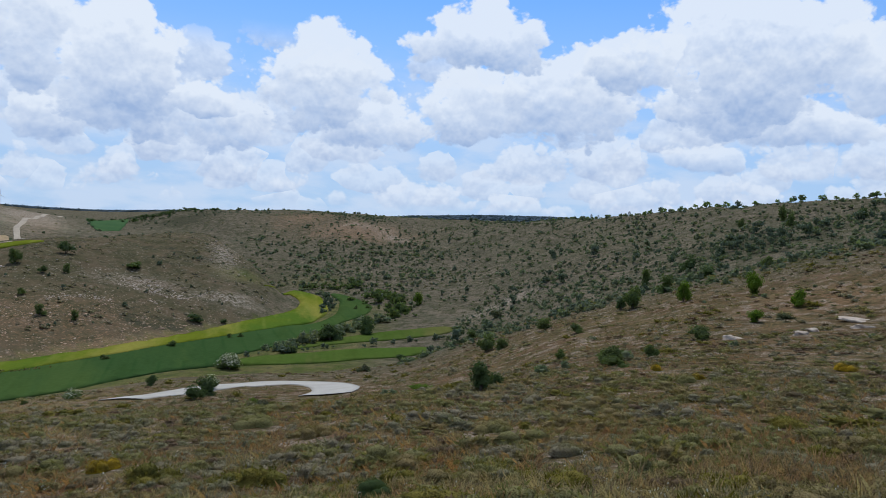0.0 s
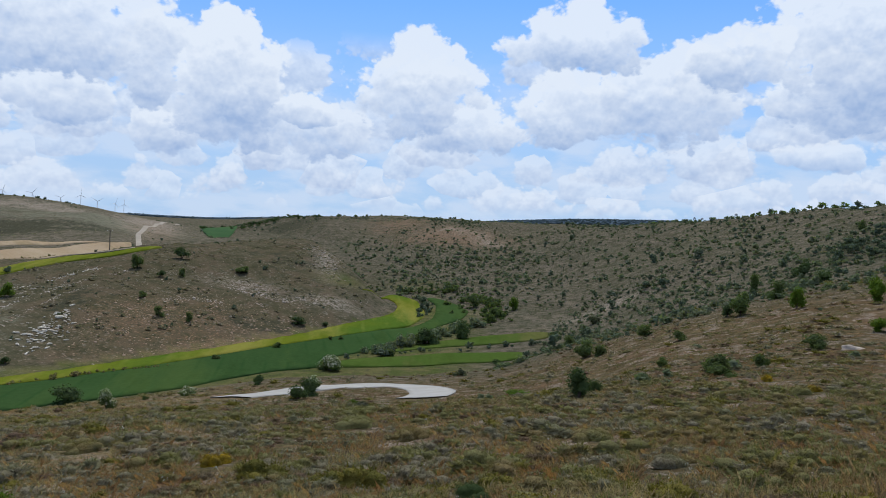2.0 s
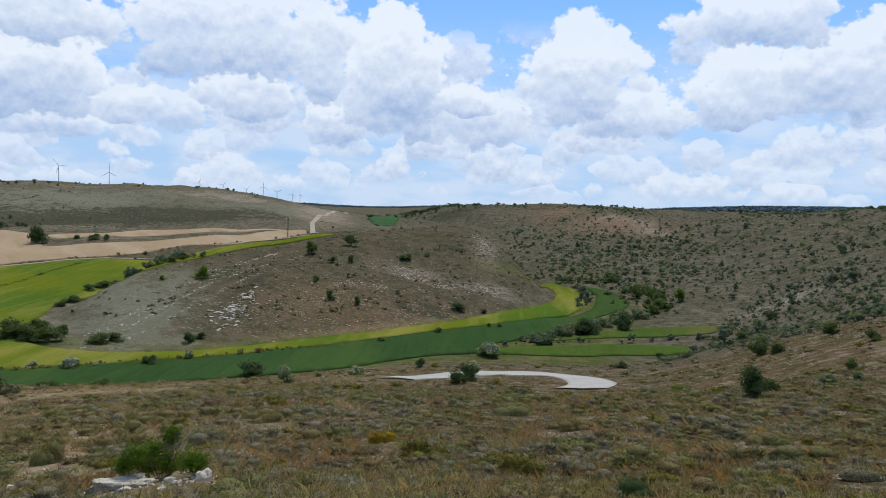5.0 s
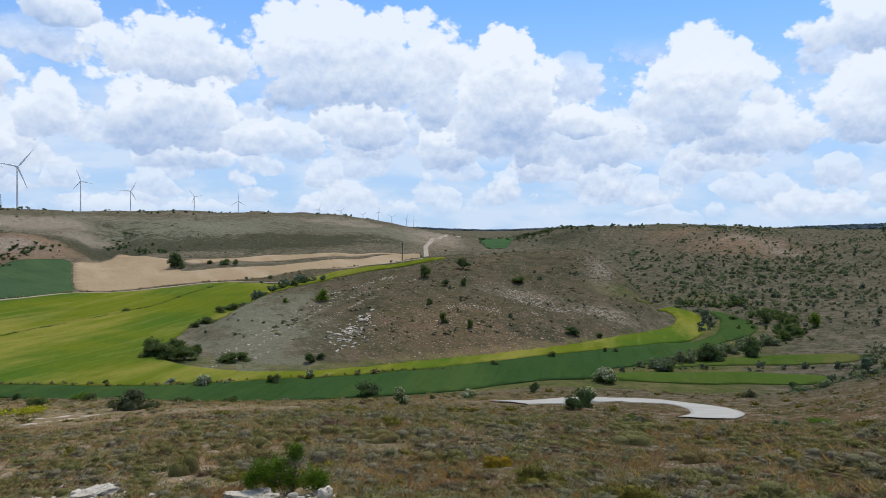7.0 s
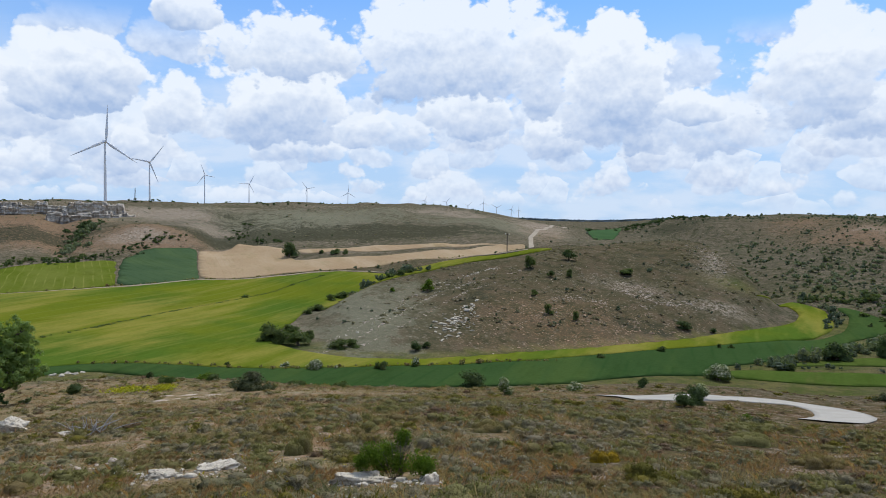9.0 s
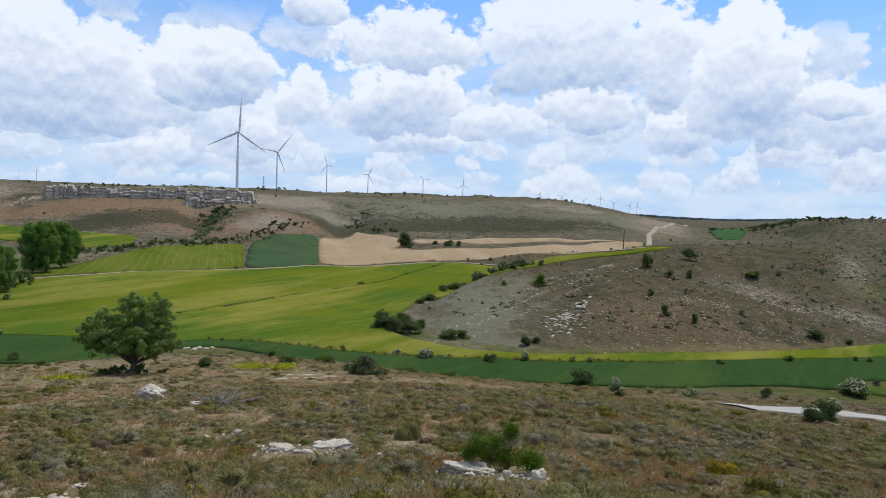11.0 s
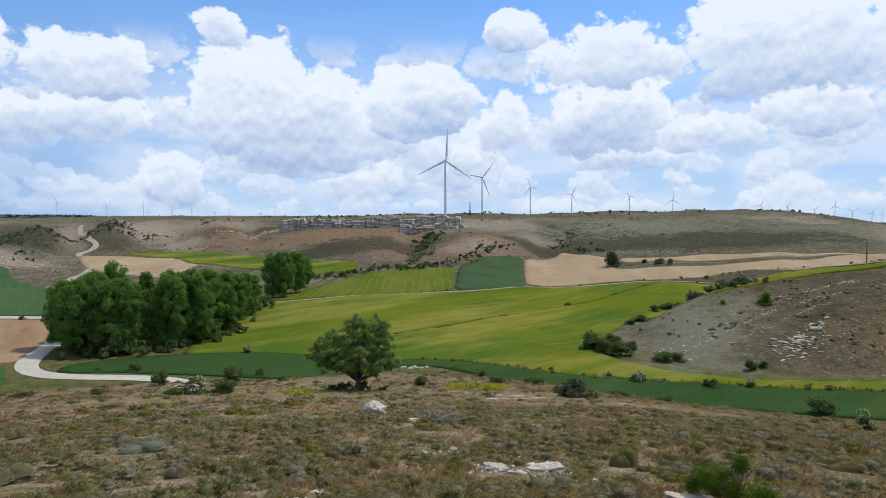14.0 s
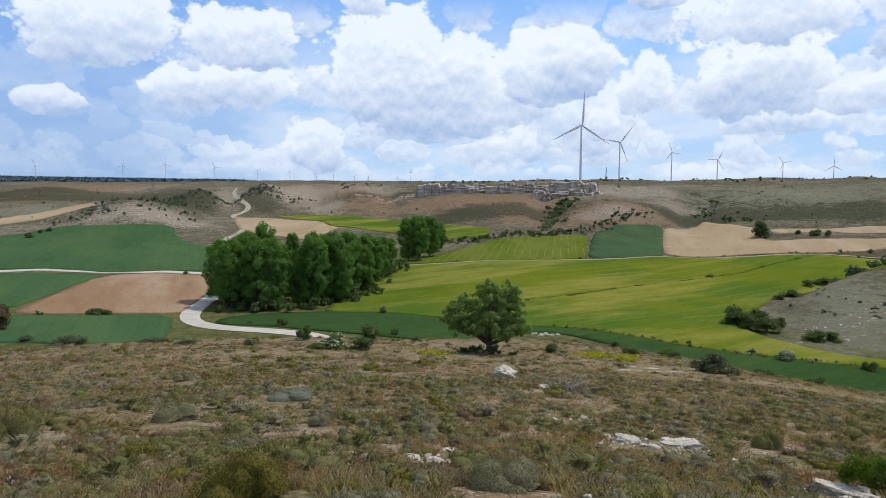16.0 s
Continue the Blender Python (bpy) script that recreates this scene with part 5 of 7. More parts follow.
bush("hawthorn", 49.28, 135.4, 3.16, 2.07)
bush("hawthorn", 51.77, 137.7, 1.49, 1.17)
bush("hawthorn", 47.41, 135.7, 1.36, 0.92)
bush("hawthorn", 40.79, 138.4, 2.54, 2.35)
bush("hawthorn", 33.47, 70.5, 1.66, 1.93)
bush("hawthorn", 27.71, 87.9, 1.92, 1.2)
bush("hawthorn", 16.74, 139.8, 4.66, 3.09)
bush("broom", 57.64, 103.6, 2.6, 1.24)
bush("broom", 39.98, 201.5, 3.63, 4.04)
bush("broom", 42.88, 198.5, 1.95, 1.33)
bush("grey", 54.42, 74.2, 3.36, 2.29)
bush("grey", 14.16, 40.2, 1.02, 0.55)
bush("juniper", 19.35, 73.5, 2.59, 1.89)
bush("juniper", 18.36, 78.9, 2.65, 2.3)
bush("oak", 87.26, 102.1, 2.72, 2.6)
bush("oak", 81.99, 136.7, 4.55, 3.25)
bush("oak", 82.56, 72.8, 3.04, 1.61)
bush("oak", 86.27, 74.1, 2.47, 0.88)
bush("oak", 88.96, 150.1, 2.99, 2.03)
bush("oak", 79.74, 139.8, 2.33, 1.66)
bush("oak", 77.99, 104.4, 1.74, 0.8)
bush("oak", 91.48, 152.3, 1.51, 0.9)
bush("oak", 66.79, 81.1, 1.9, 1.11)
bush("oak", 60.32, 89.7, 1.8, 1.07)
bush("oak", 57.19, 100.6, 2.52, 1.2)
bush("oak", 43.68, 135.1, 2.48, 2.07)
bush("oak", 50.41, 97.9, 2.46, 1.17)
bush("oak", 46.73, 79.1, 1.46, 0.95)
bush("oak", 55.95, 141.2, 1.06, 1.08)
bush("oak", 102.42, 168.0, 4.16, 1.7)
bush("oak", 102.98, 168.4, 2.5, 1.7)
bush("oak", 101.85, 167.2, 2.48, 1.41)
bush("oak", 51.22, 342.2, 6.13, 6.26)
bush("oak", 47.56, 337.2, 4.95, 2.8)
bush("oak", 48.66, 342.2, 2.79, 1.99)
bush("oak", 46.7, 338.9, 2.76, 1.97)
bush("oak", 96.19, 226.1, 2.22, 1.32)
bush("hawthorn", 84.56, 75.1, 3.89, 2.3)
bush("hawthorn", 80.81, 163.5, 2.03, 2.21)
bush("hawthorn", 51.45, 137.7, 2.07, 1.4)
bush("hawthorn", 49.04, 135.4, 3.16, 2.07)
bush("hawthorn", 106.31, 172.2, 1.84, 1.45)
bush("grey", 53.97, 73.9, 3.59, 2.27)
bush("grey", 107.19, 145.7, 3.14, 1.23)
bush("grey", 104.17, 142.2, 7.08, 1.44)
bush("grey", 98.79, 104.7, 3.83, 1.06)
bush("grey", 96.34, 89.7, 2.98, 0.91)
bush("grey", 91.43, 78.0, 1.95, 0.8)
bush("juniper", 105.35, 378.4, 3.7, 2.52)
bush("juniper", 105.92, 374.7, 3.05, 2.18)
bush("juniper", 106.63, 355.0, 4.05, 2.66)
bush("rust", 108.58, 157.6, 3.91, 5.31)
bush("hawthorn", 16.92, 140.8, 4.92, 3.11)
bush("hawthorn", 27.67, 89.7, 2.1, 1.53)
bush("hawthorn", 18.1, 86.6, 2.47, 2.07)
bush("juniper", -3.64, 33.9, 1.59, 1.62)
bush("juniper", -5.02, 43.6, 1.09, 1.11)
bush("juniper", 5.93, 180.4, 4.16, 4.55)
bush("juniper", 3.13, 140.8, 2.57, 1.67)
bush("juniper", 22.49, 100.9, 1.69, 1.55)
bush("juniper", -19.61, 171.8, 3.92, 4.57)
bush("juniper", -20.87, 117.7, 2.88, 2.15)
bush("juniper", -31.02, 215.8, 2.81, 3.58)
bush("juniper", -14.58, 91.4, 1.5, 1.68)
bush("oak", 9.13, 171.8, 5.96, 2.89)
bush("oak", 12.26, 158.0, 2.36, 1.6)
bush("oak", -15.45, 90.6, 2.96, 3.33)
bush("oak", -16.3, 165.2, 2.69, 4.67)
bush("oak", -17.82, 103.9, 2.54, 2.77)
bush("oak", -13.81, 45.8, 1.97, 1.55)
bush("oak", -17.04, 47.9, 1.34, 1.05)
bush("oak", -20.73, 57.4, 2.17, 1.25)
bush("oak", -8.71, 92.3, 2.73, 1.55)
bush("oak", -11.22, 76.1, 1.75, 1.28)
bush("oak", -3.95, 91.7, 3.34, 2.63)
bush("oak", -5.1, 88.1, 2.19, 1.63)
bush("oak", -2.59, 128.6, 2.76, 2.16)
bush("oak", -24.96, 111.0, 1.99, 1.84)
bush("oak", -23.14, 241.6, 3.14, 4.81)
bush("oak", -25.9, 248.2, 3.23, 5.35)
bush("oak", -26.49, 223.9, 3.28, 4.09)
bush("oak", -14.48, 42.5, 1.62, 0.86)
bush("oak", -9.97, 57.8, 1.15, 0.98)
bush("broom", -24.12, 81.7, 2.13, 2.85)
bush("broom", -27.2, 72.3, 1.89, 1.81)
bush("broom", -19.24, 86.0, 1.69, 2.87)
bush("broom", 1.84, 226.6, 3.34, 4.92)
bush("broom", -24.44, 65.0, 1.6, 1.3)
bush("broom", 1.29, 63.3, 3.18, 0.65)
bush("broom", 14.77, 41.2, 0.9, 0.71)
bush("grey", 6.03, 109.6, 2.37, 1.49)
bush("grey", -4.74, 182.6, 4.5, 2.14)
bush("grey", -26.33, 66.3, 1.3, 0.77)
tree("field", -15.98, 328, 2.5, 0.87, "small dark tree on the skyline ridge", "trees along the ridge")
tree("field", -16.41, 327, 2.5, 0.71, "small dark tree on the skyline ridge", "trees along the ridge")
tree("field", -17.46, 328, 2.9, 0.81, "small dark tree on the skyline ridge", "trees along the ridge")
tree("field", -18.72, 314, 2.4, 1.11, "small dark tree on the skyline ridge", "trees along the ridge")
tree("field", -19.74, 316, 2.2, 1.04, "small dark tree on the skyline ridge", "trees along the ridge")
tree("field", -20.55, 316, 3.1, 1.19, "small dark tree on the skyline ridge", "trees along the ridge")
tree("field", -21.97, 313, 2.8, 1.20, "small dark tree on the skyline ridge", "trees along the ridge")
tree("field", -23.93, 284, 2.2, 0.95, "small dark tree on the skyline ridge", "trees along the ridge")
tree("field", -25.44, 281, 1.8, 0.95, "small dark tree on the skyline ridge", "trees along the ridge")
tree("field", -26.38, 280, 2.1, 0.95, "small dark tree on the skyline ridge", "trees along the ridge")
tree("field", -27.12, 283, 1.8, 1.06, "small dark tree on the skyline ridge", "trees along the ridge")
tree("field", -28.38, 272, 2.4, 1.20, "small dark tree on the skyline ridge", "trees along the ridge")
tree("field", -30.48, 272, 2.4, 0.81, "small dark tree on the skyline ridge", "trees along the ridge")
tree("field", -31.67, 272, 2.7, 1.20, "small dark tree on the skyline ridge", "trees along the ridge")
tree("field", -11.62, 392, 2.5, 0.95, "small dark tree on the skyline ridge", "trees along the ridge")
tree("field", -13.16, 359, 1.9, 1.07, "small dark tree on the skyline ridge", "trees along the ridge")
tree("field", -8.92, 398, 2.1, 1.19, "small dark tree on the skyline ridge", "trees along the ridge")
tree("field", -18.09, 326, 1.9, 0.95, "small dark tree on the skyline ridge", "trees along the ridge")
tree("field", -21.28, 313, 1.8, 1.07, "small dark tree on the skyline ridge", "trees along the ridge")
tree("field", -29.27, 269, 1.8, 1.06, "small dark tree on the skyline ridge", "trees along the ridge")
tree("lone", 71.98, 73.9, 8.63, 1.0, "leafy green field tree with a short forked trunk", turn=radians(72.0), form=4, name="field_tree")
tree("poplar", 93.73, 178.6, 15.7, 1.00, "tall leafy green poplar", "poplars in the grove", name="poplar_tree")
tree("poplar", 92.88, 171.3, 16.3, 1.00, "tall leafy green poplar", "poplars in the grove", name="poplar_tree")
tree("poplar", 91.79, 174.7, 17.9, 1.00, "tall leafy green poplar", "poplars in the grove", name="poplar_tree")
tree("poplar", 90.93, 168.8, 16.1, 1.00, "tall leafy green poplar", "poplars in the grove", name="poplar_tree")
tree("poplar", 89.82, 170.5, 16.8, 1.00, "tall leafy green poplar", "poplars in the grove", name="poplar_tree")
tree("poplar", 92.00, 186.7, 16.4, 1.00, "tall leafy green poplar", "poplars in the grove", name="poplar_tree")
tree("poplar", 90.24, 190.9, 18.9, 1.00, "tall leafy green poplar", "poplars in the grove", name="poplar_tree")
tree("poplar", 88.92, 182.2, 14.4, 0.85, "tall leafy green poplar", "poplars in the grove", name="poplar_tree")
tree("poplar", 88.01, 195.6, 15.8, 0.72, "tall leafy green poplar", "poplars in the grove", name="poplar_tree")
tree("poplar", 87.58, 174.3, 10.2, 1.05, "tall leafy green poplar", "poplars in the grove", name="poplar_tree")
tree("poplar", 86.44, 174.3, 17.2, 1.00, "tall leafy green poplar", "poplars in the grove", name="poplar_tree")
tree("poplar", 85.53, 178.2, 17.0, 1.00, "tall leafy green poplar", "poplars in the grove", name="poplar_tree")
tree("poplar", 86.20, 190.9, 16.8, 1.00, "tall leafy green poplar", "poplars in the grove", name="poplar_tree")
tree("poplar", 84.38, 178.2, 16.3, 1.00, "tall leafy green poplar", "poplars in the grove", name="poplar_tree")
tree("poplar", 83.68, 191.3, 17.1, 1.00, "tall leafy green poplar", "poplars in the grove", name="poplar_tree")
tree("poplar", 82.52, 196.1, 15.8, 1.05, "tall leafy green poplar", "poplars in the grove", name="poplar_tree")
tree("poplar", 84.83, 195.6, 16.5, 1.05, "tall leafy green poplar", "poplars in the grove", name="poplar_tree")
tree("poplar", 81.59, 206.5, 14.4, 1.05, "tall leafy green poplar", "poplars in the grove", name="poplar_tree")
tree("poplar", 80.89, 222.8, 13.0, 1.05, "tall leafy green poplar", "poplars in the grove", name="poplar_tree")
tree("poplar", 80.19, 235.1, 11.2, 1.05, "tall leafy green poplar", "poplars in the grove", name="poplar_tree")
tree("poplar", 83.45, 206.0, 15.8, 1.05, "tall leafy green poplar", "poplars in the grove", name="poplar_tree")
tree("poplar", 82.05, 217.4, 14.3, 1.05, "tall leafy green poplar", "poplars in the grove", name="poplar_tree")
tree("poplar", 78.69, 259.4, 16.1, 1.05, "tall leafy green poplar", "poplars in the grove", name="poplar_tree")
tree("poplar", 77.85, 258.7, 16.7, 1.05, "tall leafy green poplar", "poplars in the grove", name="poplar_tree")
tree("poplar", 76.91, 269.1, 15.8, 1.05, "tall leafy green poplar", "poplars in the grove", name="poplar_tree")
tree("poplar", 76.21, 287.5, 12.6, 1.05, "tall leafy green poplar", "poplars in the grove", name="poplar_tree")



# ---- wind turbines, masts and cliffs on the far plateau ----
def mat_plain(name, c, rough=0.5, spec=0.4, dirt=0.25, metal=0.0):
    m, N = material(name)
    p = place(N)
    col = N.mix(N.math("MULTIPLY", N.ramp(N.noise(p, 0.7, 5, 0.6), 0.4, 0.7), dirt), (*c, 1.0), (c[0] * 0.7, c[1] * 0.7, c[2] * 0.68, 1.0))
    finish(N, col, rough, None, spec, Metallic=metal)
    return m


mat_plain("turbine_white", (0.80, 0.81, 0.82))
mat_plain("steel", (0.30, 0.31, 0.32), 0.5, 0.5, 0.3, 0.6)
mat_plain("pole_wood", (0.09, 0.07, 0.055), 0.8)


def part(name, shape, mat, parent, label="", smooth=False):
    ob = new(name, fast_mesh(name, *shape, [mat], smooth=smooth))
    ob.parent = parent
    if label:
        ob["label"] = label
    return ob


def blade_shape():
    """A turbine blade along +z from the hub: round root, broad shoulder, thin tip."""
    prof = [(0.8, 1.0, 1.0), (3, 1.15, 0.95), (8, 1.75, 0.6), (13, 1.6, 0.42), (25, 1.1, 0.26), (38, 0.62, 0.14), (44, 0.3, 0.08), (45, 0.06, 0.03)]
    V, F, n = [], [], 8
    for z, w, t in prof:
        for i in range(n):
            a = 2 * math.pi * i / n
            V.append((math.cos(a) * w + w * 0.25, math.sin(a) * t, z))
    for j in range(len(prof) - 1):
        for i in range(n):
            a, b = j * n + i, j * n + (i + 1) % n
            F += [(a, b, b + n), (a, b + n, a + n)]
    return np.array(V, float), np.array(F)


BLADE = fast_mesh("blade", *blade_shape(), ["turbine_white"], smooth=True)
NACELLE = fast_mesh("nacelle", *tube([(0, -2.2, 0.2), (0, -1.6, 0.2), (0, 3, 0.3), (0, 7.5, 0.4), (0, 8.2, 0.4)], [0.9, 1.75, 2.0, 1.7, 0.5], 8), ["turbine_white"], smooth=True)
HUB = fast_mesh("hub", *tube([(0, -5.2, 0), (0, -4.6, 0), (0, -3.6, 0), (0, -2.2, 0)], [0.15, 0.9, 1.5, 1.5], 10), ["turbine_white"], smooth=True)


def turbine(az, d, hub_z, spin, size=1.0):
    """A three-bladed turbine whose rotor faces the lookout roughly; spin turns the rotor."""
    x, y, z = on_ground(az, d, 1.0)
    ob = tagged(new("wind_turbine"), "white three-bladed wind turbine on the plateau", "wind turbine", "wind turbines on the plateau")
    ob.location = (x, y, z)
    h = hub_z - z
    part("tower", tube([(0, 0, 0), (0, 0, h * 0.5), (0, 0, h - 1.5)], [2.0 * (0.5 + 0.5 * size), 1.6 * (0.5 + 0.5 * size), 1.1 * (0.5 + 0.5 * size)], 14), "turbine_white", ob, smooth=True)
    head = Matrix.Translation((0, 0, h)) @ Matrix.Rotation(radians(az + 18), 4, "Z") @ Matrix.Scale(size, 4)
    for nm, me in (("nacelle", NACELLE), ("hub", HUB)):
        hub = new(nm, me)
        hub.parent, hub.matrix_basis = ob, head
    for k in range(3):
        o = new("blade", BLADE)
        o.parent = hub
        o.matrix_basis = Matrix.Translation((0, -3.6, 0)) @ Matrix.Rotation(radians(spin + 120 * k), 4, "Y")
    return ob




turbine(64.68, 954, 84.2, 3, 1)
turbine(61.66, 1480, 94.2, 38, 0.95)
turbine(57.72, 1700, 83.0, 100, 0.6)
turbine(54.39, 2100, 80.1, 30, 0.7)
turbine(49.88, 2300, 76.9, 80, 0.58)
turbine(46.60, 2500, 70.9, 0, 0.7)
turbine(40.32, 3300, 63.9, 20, 0.62)
turbine(38.55, 3300, 57.3, 40, 0.62)
turbine(36.78, 3600, 46.5, 50, 0.62)
turbine(35.48, 3300, 57.1, 0, 0.62)
turbine(34.41, 3000, 31.0, 60, 0.62)
turbine(33.21, 3600, 29.2, 20, 0.62)
turbine(32.61, 3800, 28.3, 0, 0.62)
turbine(106.06, 2700, 72.0, 90, 0.62)
turbine(100.42, 2700, 74.6, 10, 0.62)
turbine(97.44, 2700, 82.7, 0, 0.62)
turbine(93.89, 2900, 77.9, 90, 0.62)
turbine(90.66, 3200, 72.9, 60, 0.62)
turbine(88.17, 4300, 92.2, 0, 0.62)
turbine(86.21, 4500, 76.1, 30, 0.62)
turbine(84.73, 4500, 80.4, 50, 0.62)
turbine(81.90, 4600, 72.2, 80, 0.62)
turbine(78.45, 4300, 92.8, 0, 0.62)
turbine(79.57, 4600, 59.0, 15, 0.62)
turbine(83.04, 4600, 65.1, 35, 0.62)
turbine(87.87, 4600, 75.8, 10, 0.62)
turbine(86.08, 4600, 68.1, 70, 0.62)



def lattice_mast(az, d, h, name="pylon", label="thin grey lattice pylon on the skyline", arms=True, w=3.0):
    ob = tagged(new(name), label, "pylon" if arms else "mast", "pylons on the skyline" if arms else "")
    ob.location = on_ground(az, d, 0.5)
    ob.rotation_euler = (0, 0, radians(az))
    for sx, sy in ((-1, -1), (1, -1), (1, 1), (-1, 1)):
        part("leg", tube([(sx * w / 2, sy * w / 2, 0), (sx * w * 0.08, sy * w * 0.08, h)], [0.16, 0.10], 4), "steel", ob)
    for k in range(6):
        z0, z1 = h * k / 6, h * (k + 1) / 6
        a, b = w / 2 * (1 - 0.84 * k / 6), w / 2 * (1 - 0.84 * (k + 1) / 6)
        part("brace", join(tube([(-a, -a, z0), (b, -b, z1)], [0.08, 0.08], 4), tube([(a, -a, z0), (-b, -b, z1)], [0.08, 0.08], 4)), "steel", ob)
    if arms:
        for z in (0.78, 0.9):
            part("arm", tube([(-h * 0.16, 0, h * z), (0, 0, h * z + 0.6), (h * 0.16, 0, h * z)], [0.12, 0.2, 0.12], 4), "steel", ob)
    return ob


lattice_mast(-11.90, 445, 4.6)
lattice_mast(-12.45, 440, 4.2)
lattice_mast(-14.85, 395, 4.6)
lattice_mast(62.66, 640, 11.5, "mast", "thin grey lattice mast behind the cliff", False, 1.6)

pole = tagged(new("utility_pole"), "dark wooden utility pole on the knoll", "pole")
pole.location = on_ground(33.5, 258, 0.1)
part("post", tube([(0, 0, 0), (0, 0, 3.6), (0.02, 0, 7.2)], [0.17, 0.15, 0.12], 8), "pole_wood", pole, smooth=True)
bar = part("crossbar", tube([(-0.9, 0, 6.8), (0.9, 0, 6.8)], [0.07, 0.07], 4), "pole_wood", pole)
for ix in (-0.8, 0.0, 0.8):
    part("insulator", tube([(ix, 0, 6.85), (ix, 0, 7.0), (ix, 0, 7.15)], [0.05, 0.08, 0.03], 6), "turbine_white", bar)


def mat_cliff():
    """Bedded grey limestone: thin level beds, dark joints and rusty streaks."""
    m, N = material("cliff")
    p = place(N)
    s = N.add("ShaderNodeSeparateXYZ")
    N.link(p, s.inputs[0])
    beds = N.noise(N.vec(N.math("MULTIPLY", s.outputs[0], 0.03), N.math("MULTIPLY", s.outputs[1], 0.03), N.math("MULTIPLY", s.outputs[2], 0.9)), 1.0, 4, 0.7)
    c = N.mix(N.ramp(beds, 0.35, 0.65), (0.42, 0.375, 0.31), (0.60, 0.54, 0.455))
    joints = N.noise(N.vec(N.math("MULTIPLY", s.outputs[0], 0.26), N.math("MULTIPLY", s.outputs[1], 0.26), N.math("MULTIPLY", s.outputs[2], 0.05)), 1.0, 4, 0.6)
    c = N.mix(N.math("MULTIPLY", N.ramp(joints, 0.44, 0.36), 0.5), c, (0.14, 0.125, 0.105))
    c = N.mix(N.math("MULTIPLY", N.ramp(N.noise(p, 0.25, 5, 0.6), 0.5, 0.66), 0.6), c, (0.33, 0.245, 0.165))
    c = N.mix(N.math("MULTIPLY", N.ramp(N.noise(p, 0.9, 5, 0.7), 0.55, 0.7), 0.5), c, (0.14, 0.13, 0.12))
    finish(N, c, 0.95, bump(N, N.math("ADD", beds, N.math("MULTIPLY", N.noise(p, 0.8, 6, 0.7), 0.6)), 1.0, 1.2), 0.1)
    return m


mat_cliff()


def crag(w, dep, h, seed):
    """A broken rock face: beds stepping in and out, blocks between upright joints, a ragged top that runs back into the hill."""
    rng = np.random.default_rng(seed)
    nx, nz = max(12, int(w / 0.55)), max(12, int((h + 8.0) / 0.42))
    xs = np.linspace(-w / 2, w / 2, nx)
    block = np.floor(xs / rng.uniform(3.4, 7.5) + rng.random() + 0.7 * vnoise(xs / 3.1, xs * 0, seed))
    proud = hash2(block, block * 0 + seed, 5)
    joint = np.concatenate([[1], (np.diff(block) != 0).astype(float)])
    ends = np.clip((w / 2 - np.abs(xs)) / 1.8 + 0.35, 0, 1)
    top = h * (0.70 + 0.36 * proud) * ends + 0.3 * vnoise(xs / 0.9, xs * 0 + seed, 6)
    rows_ = []
    for j in range(nz):
        z = -8.0 + (top + 8.0) * j / (nz - 1)
        bed = np.floor(z / 1.15 + 0.25 * vnoise(xs / 5, xs * 0, seed + 1))
        y = -dep / 2 + 1.6 * hash2(bed, block * 0 + seed, 7) + 0.5 * hash2(bed, block, 8) + 1.3 * proud + 0.6 * joint + 0.13 * z + (1 - ends) * 3
        y = y + 0.45 * vnoise(xs / 1.3, z / 0.8, seed + 2) + 0.25 * vnoise(xs / 0.5, z / 0.35, seed + 3)
        rows_.append(np.column_stack([xs + 0.12 * vnoise(z * 2, xs * 3, seed), y, z]))
    for back, drop in ((0.05, -0.25), (0.3, 0.1), (0.5, 3.0)):
        rows_.append(np.column_stack([xs, np.full(nx, dep * back), top - drop + 0.3 * vnoise(xs / 1.4, xs * 0 + back * 9, seed + 4)]))
    V = np.vstack(rows_)
    a = (np.arange(len(rows_) - 1)[:, None] * nx + np.arange(nx - 1)[None]).ravel()
    F = np.vstack([np.stack([a, a + 1, a + nx + 1], 1), np.stack([a, a + nx + 1, a + nx], 1)])
    return V, F


def cliff(az0, az1, d0, d1, top_el0, top_el1, foot, count, seed, label):
    """A broken band of crags between two bearings."""
    rng = np.random.default_rng(seed)
    ob = tagged(new("cliff"), label, "cliff", "limestone cliffs below the plateau")
    ob.location = on_ground((az0 + az1) / 2, (d0 + d1) / 2)
    for i in range(count):
        f = (i + 0.5) / count
        az = az0 + (az1 - az0) * f
        d = d0 + (d1 - d0) * f + rng.uniform(-1.6, 1.6)
        x, y = polar(az, d)
        top = EYE + d * math.tan(radians(top_el0 + (top_el1 - top_el0) * f)) + rng.uniform(-1.0, 0.6)
        base = EYE + d * math.tan(radians(foot))
        w = abs(az1 - az0) / count * math.pi / 180 * d * rng.uniform(1.0, 1.9)
        o = part("crag", crag(w, rng.uniform(12, 18), max(2.0, top - base), seed * 50 + i), "cliff", ob)
        o.matrix_basis = Matrix.Translation(Vector((x, y, base)) - ob.location) @ Matrix.Rotation(radians(az + rng.uniform(-9, 9)), 4, "Z")
    return ob


cliff(77.6, 63.7, 512, 500, 0.28, 0.50, -0.62, 15, 3, "grey bedded limestone cliff cut by vertical joints")
cliff(68.3, 62.6, 478, 492, -0.28, -0.22, -1.15, 9, 4, "low grey limestone ledge under the cliff")


# ---- rocks and plants that stand out ----
TAKEN = []


